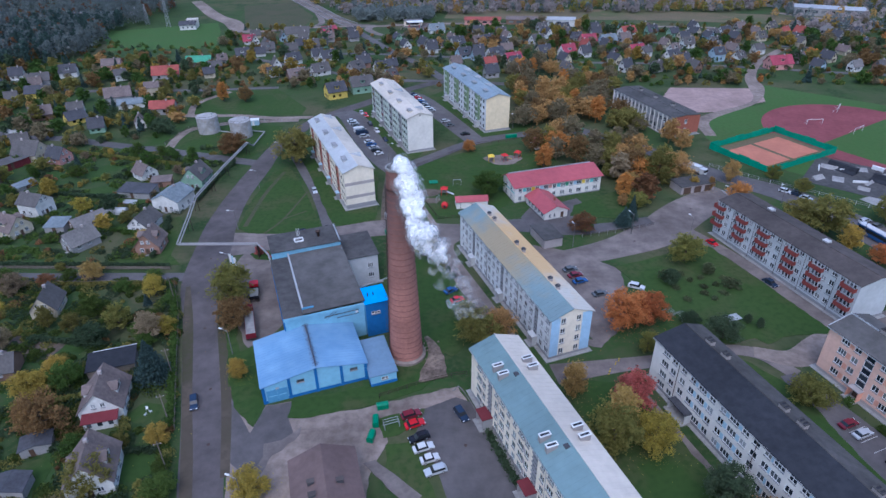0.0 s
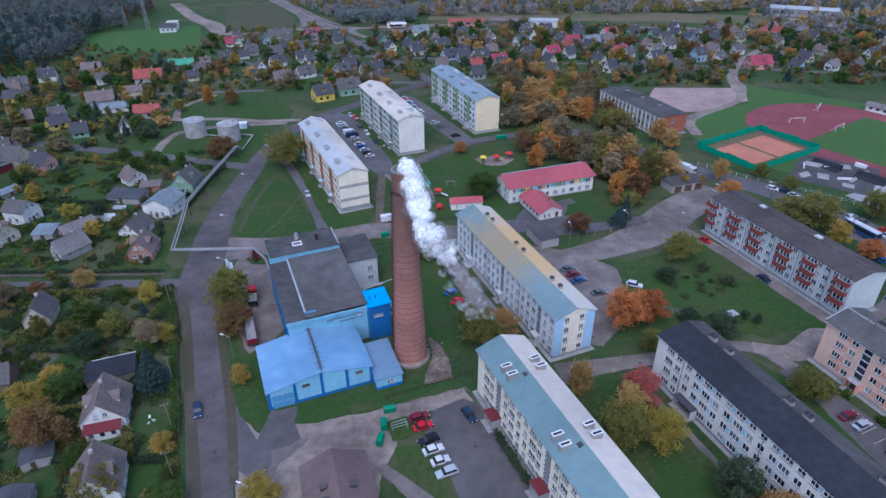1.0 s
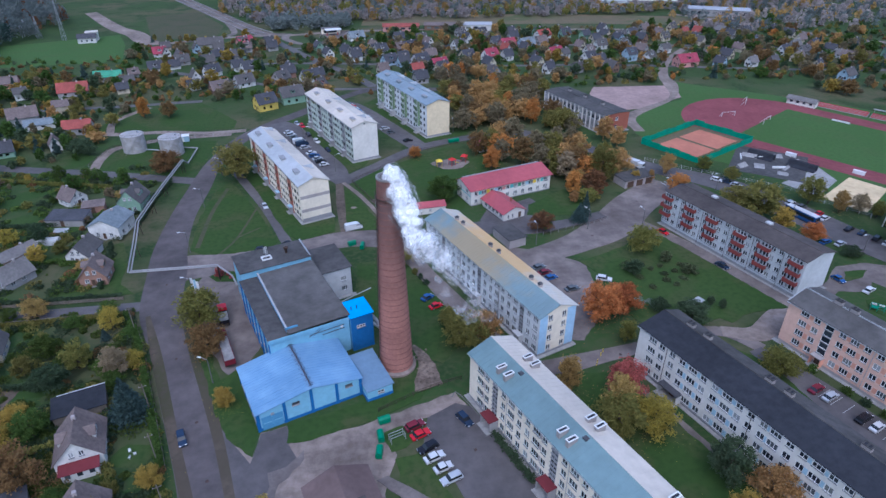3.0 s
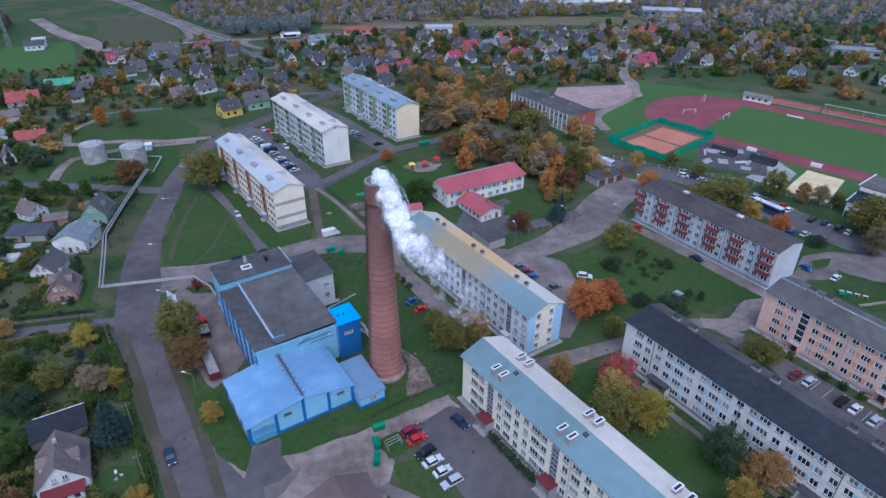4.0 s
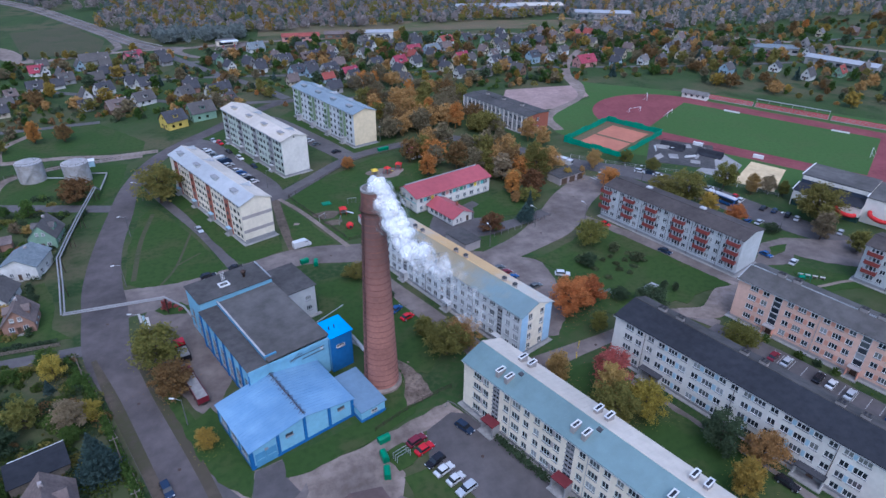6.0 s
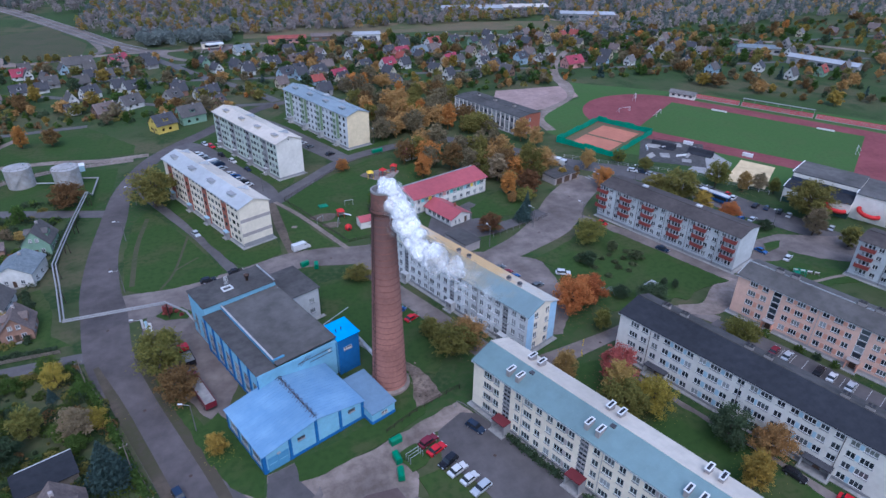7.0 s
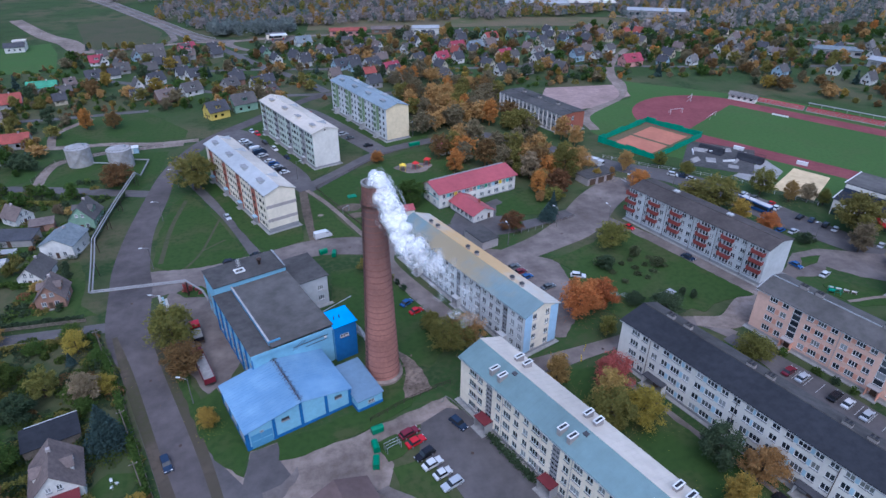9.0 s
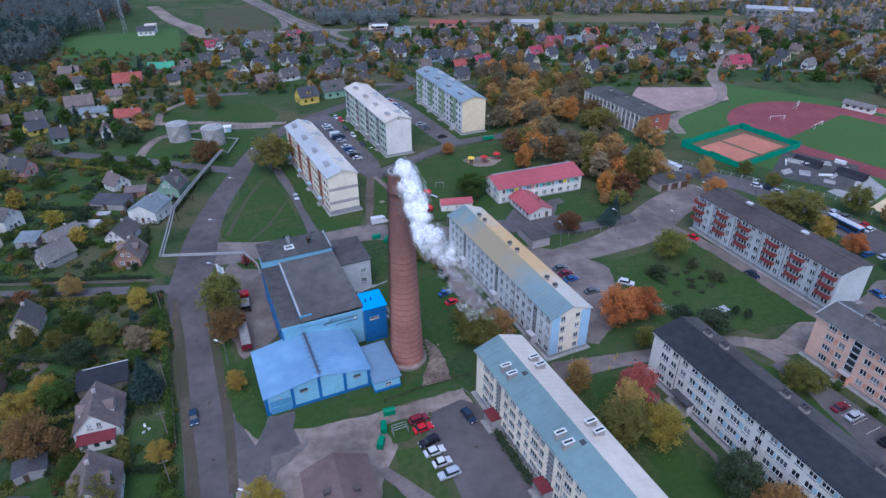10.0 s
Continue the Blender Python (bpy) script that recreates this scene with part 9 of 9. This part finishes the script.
for x, y, tone, h, spread, shape in ((-58.2, 150.0, "leaf_olive", 9.5, 1.05, 0), (-54.4, 139.4, "leaf_rust", 8.5, 1.2, 2), (-47.5, 120.0, "leaf_yellow", 5.5, 1.1, 1), (-35.5, 88.0, "leaf_yellow", 6.5, 1.2, 0), (-67.2, 119.4, "leaf_spruce", 10.0, 1.6, 0),
                                     (-83.5, 103.5, "leaf_rust", 9.5, 1.2, 0), (-103.0, 138.5, "leaf_olive", 9.5, 0.9, 1), (-86.0, 117.0, "leaf_green", 6.5, 1.2, 0), (-74.5, 98.0, "leaf_green", 4.5, 1.2, 2), (-93.0, 114.0, "leaf_yellow", 6.5, 1.3, 2), (-91.0, 121.0, "leaf_yellow", 6.0, 1.3, 0), (-84.1, 138.0, "leaf_olive", 10.0, 1.3, 1), (-80.7, 152.5, "leaf_yellow", 9.0, 0.8, 0), (-91.0, 155.0, "leaf_green", 6.5, 1.4, 2), (-93.0, 143.0, "leaf_green", 6.0, 1.4, 1),
                                     (-75.4, 149.0, "leaf_green", 5.5, 1.5, 2), (-71.6, 136.6, "leaf_yellow", 5.5, 1.5, 0), (-77.5, 135.4, "leaf_green", 5.0, 1.5, 1), (-87.5, 131.0, "leaf_dark", 6.5, 1.3, 0), (-58.5, 101.0, "leaf_yellow", 5.5, 1.2, 0), (-55.0, 94.0, "leaf_green", 5.5, 1.3, 2), (-53.0, 88.0, "leaf_green", 6.0, 1.4, 0)):
    plant(x, y, tone, h, spread, "near", shape)
for x, y, tone, h, spread, shape in ((-96.0, 137.0, "leaf_olive", 8.0, 1.2, 1), (-62.0, 246.0, "leaf_olive", 12.0, 1.15, 0), (-91.0, 257.0, "leaf_rust", 10.0, 1.15, 2), (15.5, 216.5, "leaf_green", 11.0, 1.4, 0), (38.5, 240.0, "leaf_orange", 8.5, 1.2, 1), (44.5, 188.0, "leaf_rust", 6.0, 1.2, 0),
                                     (46.5, 189.0, "leaf_green", 6.0, 1.2, 2), (59.0, 192.5, "leaf_spruce", 5.5, 1.2, 0), (62.5, 196.5, "leaf_spruce", 8.0, 1.0, 1), (9.0, 257.0, "leaf_orange", 4.0, 1.2, 0), (-5.0, 173.5, "leaf_olive", 5.5, 1.2, 2), (6.0, 141.0, "leaf_olive", 8.0, 1.4, 1),
                                     (14.0, 135.5, "leaf_amber", 8.0, 1.2, 2), (9.0, 133.0, "leaf_olive", 7.0, 1.3, 0), (-118.0, 328.0, "leaf_orange", 9.0, 1.0, 1), (-106.0, 327.0, "leaf_rust", 8.0, 1.1, 0)):
    plant(x, y, tone, h, spread, "near" if y < 260 else "mid", shape)
for x, y, tone, h, spread, shape in ((145.4, 193.3, "leaf_olive", 8.5, 1.0, 0), (151.7, 185.2, "leaf_amber", 8, 1.0, 1), (158.3, 184.1, "leaf_bare", 8, 0.8, 2), (161.9, 179.9, "leaf_olive", 9, 1.0, 1), (156.2, 159, "leaf_olive", 11.5, 1.2, 0),
                                     (135.3, 158, "leaf_dark", 9, 1.1, 2), (151.8, 138.9, "leaf_olive", 11, 1.2, 1), (102.8, 208.1, "leaf_orange", 6, 1.2, 0), (121.7, 187.2, "leaf_olive", 10, 1.3, 0), (117, 193.5, "leaf_olive", 9, 1.1, 2), (123.8, 176.3, "leaf_yellow", 8.5, 1.1, 1),
                                     (129.1, 168.3, "leaf_orange", 6.5, 1.0, 2), (107.1, 226.3, "leaf_amber", 8, 0.9, 0), (122.8, 226.9, "leaf_olive", 9, 1.2, 1), (86.4, 229.3, "leaf_amber", 11.5, 1.2, 2), (90.9, 220, "leaf_yellow", 6.5, 0.8, 0), (129, 216.3, "leaf_olive", 6, 0.9, 2),
                                     (97.1, 219.1, "leaf_amber", 5, 0.8, 1), (171.1, 134.5, "leaf_bare", 10, 1.2, 0), (147.2, 149, "leaf_bare", 9, 1.1, 1), (80, 226, "leaf_olive", 10, 1.1, 0), (74, 236, "leaf_amber", 10, 1.0, 1), (166, 118, "leaf_orange", 8, 1.1, 2)):
    plant(x, y, tone, h, spread, "near", shape)
for x, y in ((76.2, 163.2), (70.1, 159.6), (76.6, 157.4), (80.5, 156.3), (63.3, 160.2), (65.0, 155.9), (72.0, 153.0), (73.9, 150.6), (66.3, 150.3), (68.3, 163.0), (80.2, 160.6), (73.4, 160.6), (72.8, 156.2), (77.4, 153.4)):
    plant(x, y, "leaf_dusk", 3.6, 1.4, "mid", int(x) % 3, True)
for x, y in ((-57.5, 174.2), (-55.2, 174.8), (-54.0, 172.8)):
    plant(x, y, "leaf_red", 3.2, 1.2, "mid", 1, True)
for i in range(18):
    plant(1.0 + 1.25 * i - 1.2, 167.5 - 3.3 * i * 0.9, "leaf_dark" if i % 3 else "leaf_olive", 2.0, 1.2, "mid", i % 3, True)
for i in range(12):
    plant(88.6 + 1.45 * i, 111.5 - 3.9 * i, "leaf_dark" if i % 2 else "leaf_green", 2.2, 1.2, "mid", i % 3, True)

GARDEN = ["leaf_olive"] * 7 + ["leaf_green"] * 6 + ["leaf_dark"] * 4 + ["leaf_yellow"] * 2 + ["leaf_rust"] * 2 + ["leaf_amber"] * 2 + ["leaf_bare"] * 4 + ["leaf_spruce"]
WOOD = ["leaf_rust"] * 3 + ["leaf_amber"] * 8 + ["leaf_bare"] * 6 + ["leaf_olive"] * 6 + ["leaf_yellow"] * 2 + ["leaf_orange"] * 4
VILLAGE = GARDEN * 2 + ["leaf_rust"] * 6 + ["leaf_amber"] * 4 + ["leaf_bare"] * 8 + ["leaf_orange"]


def scatter(rng, count, x0, x1, y0, y1, tones, low, high, level, inside=None, bush_share=0.0, gap=1.0):
    for i in range(count):
        x, y = rng.uniform(x0, x1), rng.uniform(y0, y1)
        tone, h, shape = rng.choice(tones), rng.uniform(low, high), rng.randrange(3)
        bush = rng.random() < bush_share and tone != "leaf_spruce"
        if bush:
            h *= 0.5
        if (inside is None or inside(x, y)) and free(x, y, h * 0.22 * gap):
            plant(x, y, tone, h, rng.uniform(0.95, 1.35), level, shape, bush)


rng = random.Random(5)
west = lambda x, y: x < -61 - (y - 104) * 0.37 if y < 160 else x < -92 if y < 262 else x < -128
for x, y, r in ((-63.0, 109.0, 5.0), (-67.0, 126.5, 3.0), (-78.0, 124.5, 4.0), (-72.0, 103.5, 3.0)):      # open lawns
    reserve(x, y, r)
scatter(rng, 360, -150, -54, 70, 162, ["leaf_green"] * 9 + ["leaf_dark"] * 3 + GARDEN, 4.0, 7.0, "near", west, 0.72, 0.5)
scatter(rng, 260, -215, -90, 165, 262, ["leaf_green"] * 8 + GARDEN, 3.5, 7.5, "mid", west, 0.5)
scatter(rng, 700, -300, -125, 262, 410, GARDEN, 3.5, 8.0, "far", west, 0.5, 0.6)
wood = lambda x, y: (y > 228 + max(0, 62 - x) * 1.1) and x < 116 - max(0, y - 262) * 0.45
scatter(rng, 270, 34, 118, 228, 380, WOOD, 7.5, 11.5, "grove", wood, 0.1, 0.55)
scatter(rng, 60, 60, 84, 205, 235, WOOD, 6.0, 10.0, "mid", None, 0.2)
scatter(rng, 1050, -160, 330, 350, 512, VILLAGE, 3.5, 8.0, "far", None, 0.5, 0.6)
scatter(rng, 700, 225, 600, 250, 470, VILLAGE, 4.0, 8.5, "far", None, 0.5, 0.6)
scatter(rng, 60, 150, 420, 130, 260, GARDEN, 5.0, 8.5, "far", lambda x, y: x > 268 or (x > 172 and y < 150), 0.3)
scatter(rng, 40, -60, 0, 345, 372, WOOD, 5.0, 8.5, "far", None, 0.3)

for tone in TREE_WORDS:
    if tone in FAR:
        single("garden_trees", FAR[tone], M[tone], TREE_WORDS[tone].replace("tree", "trees").replace("maple", "maples").replace("spruce", "spruces") + " in distant gardens", "trees", kind="stuff")


def hedge(points, tone, high, label):
    rng, g = random.Random(len(points) + int(points[0][0])), Geo()
    for p, q in zip(points[:-1], points[1:]):
        p, q = Vector(p), Vector(q)
        for i in range(int((q - p).length * 75)):
            c = p.lerp(q, rng.random())
            leaf(g, Vector((c.x + rng.gauss(0, 0.4), c.y + rng.gauss(0, 0.4), high * math.sqrt(rng.random()))), 0.3, rng)
    single("hedge", g, M[tone], label, "hedge", kind="stuff")


hedge([(-57.5, 104), (-64.6, 124), (-72, 144), (-79, 158)], "leaf_green", 1.7, "unclipped green hedge along the garden fence")
hedge([(-80, 157.6), (-104, 157), (-135, 157.5)], "leaf_olive", 1.5, "unclipped olive hedge along the lane")
hedge([(-83, 167), (-104, 167.4), (-135, 168)], "leaf_dark", 1.4, "dark hedge along the lane")
hedge([(-90, 172), (-93, 190), (-95, 198)], "leaf_dark", 1.6, "dark hedge under the heating pipe")
hedge([(-90, 210), (-89.5, 232), (-87, 246)], "leaf_dark", 2.0, "dark shrubs under the heating pipe")
hedge([(-76, 114), (-95, 109.5)], "leaf_olive", 1.6, "olive garden hedge")
hedge([(-58, 98), (-75, 97.5), (-84, 99.5)], "leaf_dark", 1.5, "dark garden hedge")
hedge([(-105, 133), (-84, 131)], "leaf_dark", 1.5, "dark garden hedge")
hedge([(-98, 186), (-108, 189), (-124, 188)], "leaf_green", 1.5, "green garden hedge")
hedge([(-104, 215), (-128, 214), (-150, 217)], "leaf_dark", 1.6, "dark garden hedge")
hedge([(-108, 243), (-135, 250), (-165, 259)], "leaf_olive", 1.6, "olive hedge along the lane")
hedge([(9.6, 103.0), (14.6, 90.3)], "leaf_dark", 1.3, "dense dull hedge along the cream block")
hedge([(16.9, 84.5), (21.9, 71.8)], "leaf_dark", 1.3, "dense dull hedge along the cream block")
hedge([(-38.5, 90), (-36, 87), (-33, 85)], "leaf_olive", 1.4, "olive shrubs beside the yard")


# ---------------------------------------------------------------- fallen leaves
rng = random.Random(77)
for tone, spots in LITTER.items():
    g = Geo()
    for x, y, h in spots:
        for i in range(int(26 * h)):
            w, r, a = rng.uniform(0, 6.283), abs(rng.gauss(0, 0.42)) * h, rng.uniform(0, 6.283)
            px, py, size, k = x + r * math.cos(w), y + r * math.sin(w), rng.uniform(0.05, 0.13), len(g.v)
            g.v += [(px + size * math.cos(a + q), py + size * math.sin(a + q), 0.14 + 0.03 * (q > 2)) for q in (0, 2.0, 4.2)]
            g.f.append((k, k + 1, k + 2))
    single("fallen_leaves", g, M[tone], "fallen %s leaves under the trees" % {"leaf_orange": "orange", "leaf_yellow": "yellow", "leaf_amber": "amber", "leaf_rust": "brown", "leaf_red": "red"}[tone], "leaves", kind="stuff")

# ---------------------------------------------------------------- low shrubs and weeds that fill the gardens
def undergrowth(label, seed, count, place, tone, leaves, size, low, high, group_free=0.4):
    rng, g = random.Random(seed), Geo()
    for i in range(count):
        x, y = place(rng)
        if not free(x, y, group_free):
            continue
        r, h = rng.uniform(0.9, 2.3), rng.uniform(low, high)
        for k in range(leaves):
            w, q, u = rng.uniform(0, 2 * math.pi), r * math.sqrt(rng.random()), rng.random()
            leaf(g, Vector((x + q * math.cos(w), y + q * math.sin(w), h * (0.08 + 0.92 * u) * (1 - 0.55 * (q / r) ** 2))), size * rng.uniform(0.6, 1.3), rng)
    single("undergrowth", g, M[tone], label, "shrubs", kind="stuff")


def near_gardens(rng):
    while True:
        x, y = rng.uniform(-150, -50), rng.uniform(70, 160)
        if x < -59 - (y - 112) * 0.37:
            return x, y


mid_gardens = lambda rng: (rng.uniform(-215, -92), rng.uniform(168, 262))
for i, (tone, words) in enumerate((("leaf_green", "green"), ("leaf_dark", "dark green"), ("leaf_olive", "olive"), ("leaf_rust", "withered brown"))):
    undergrowth(words + " garden shrubs and weeds", 40 + i, (700, 480, 420, 130)[i], near_gardens, tone, 190, 0.24, 0.5, 2.4)
    undergrowth(words + " shrubs between the farther gardens", 50 + i, (420, 260, 170, 60)[i], mid_gardens, tone, 90, 0.36, 0.5, 2.2)
    undergrowth(words + " shrubs among the distant houses", 60 + i, (500, 400, 420, 300)[i], lambda rng: (rng.uniform(-290, 420), rng.uniform(350, 510)), tone, 36, 0.75, 1.0, 3.4, 1.0)


# ---------------------------------------------------------------- woods at the edge of town
def woods(label, seed, count, place, tones_tall, tone, clumps=60, size=1.05):
    rng, g, made = random.Random(seed), Geo(), 0
    clumps, size = int(clumps * 1.4), size * 0.84
    while made < count:
        x, y = place(rng)
        made += 1
        if not free(x, y, 1.0) or (-115 < x + 105 + (y - 544) * 0.565 < 16 and y < 800):          # open land along the highway
            continue
        h, r = rng.uniform(*tones_tall), rng.uniform(2.2, 3.8)
        for i in range(clumps):
            u = rng.random()
            w, q = rng.uniform(0, 2 * math.pi), r * math.sqrt(1 - u * u * 0.9) * rng.uniform(0.5, 1.05)
            leaf(g, Vector((x + q * math.cos(w), y + q * math.sin(w), h * (0.25 + 0.75 * u))), size * rng.uniform(0.6, 1.2), rng)
    single("woods", g, M[tone], label, "woods", kind="stuff")


# the twig and pine tones below carry painted distance haze
corner = lambda rng: (rng.uniform(-420, -245), rng.uniform(405, 700))
woods("dark spruce wood behind the gardens, greyed for haze", 1, 900, corner, (10, 17), "hazed_pine")
woods("rust-brown birches in the wood", 2, 110, corner, (9, 14), "leaf_rust")
woods("dark wood on the near edge of the field", 3, 260, lambda rng: (rng.uniform(-330, -252), rng.uniform(400, 520)), (9, 16), "leaf_spruce")
band = lambda rng: (rng.uniform(-130, 420), rng.uniform(560, 760))
woods("brown leafless thicket beyond the town, paled for haze", 4, 1000, band, (5, 9), "twigs", 52, 1.16)
woods("dark trees beyond the town", 5, 450, band, (6, 11), "hazed_pine", 52, 1.16)
woods("muted amber trees beyond the town", 15, 320, band, (6, 10), "leaf_amber", 52, 1.09)
woods("olive trees beyond the town", 6, 500, band, (5, 10), "leaf_olive", 52, 1.16)
far = lambda rng: (rng.uniform(260, 900), rng.uniform(470, 860))
woods("amber trees in the far thicket", 17, 260, far, (6, 11), "leaf_amber", 44, 1.22)
woods("brown far thicket, paled for haze", 7, 900, far, (5, 10), "twigs", 44, 1.36)
woods("dark far wood, greyed for haze", 8, 600, far, (6, 12), "hazed_pine", 44, 1.36)
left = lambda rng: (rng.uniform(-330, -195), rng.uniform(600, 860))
woods("dark wood beside the highway, greyed for haze", 9, 500, left, (6, 12), "hazed_pine", 48, 1.22)
woods("young trees between roads", 10, 150, lambda rng: (rng.uniform(-80, -15), rng.uniform(526, 560)), (6, 10), "hazed_pine", 60, 1.02)
woods("rust-brown wood far off, paled for haze", 11, 400, lambda rng: (rng.uniform(-420, 0), rng.uniform(700, 900)), (6, 11), "twigs", 44, 1.36)
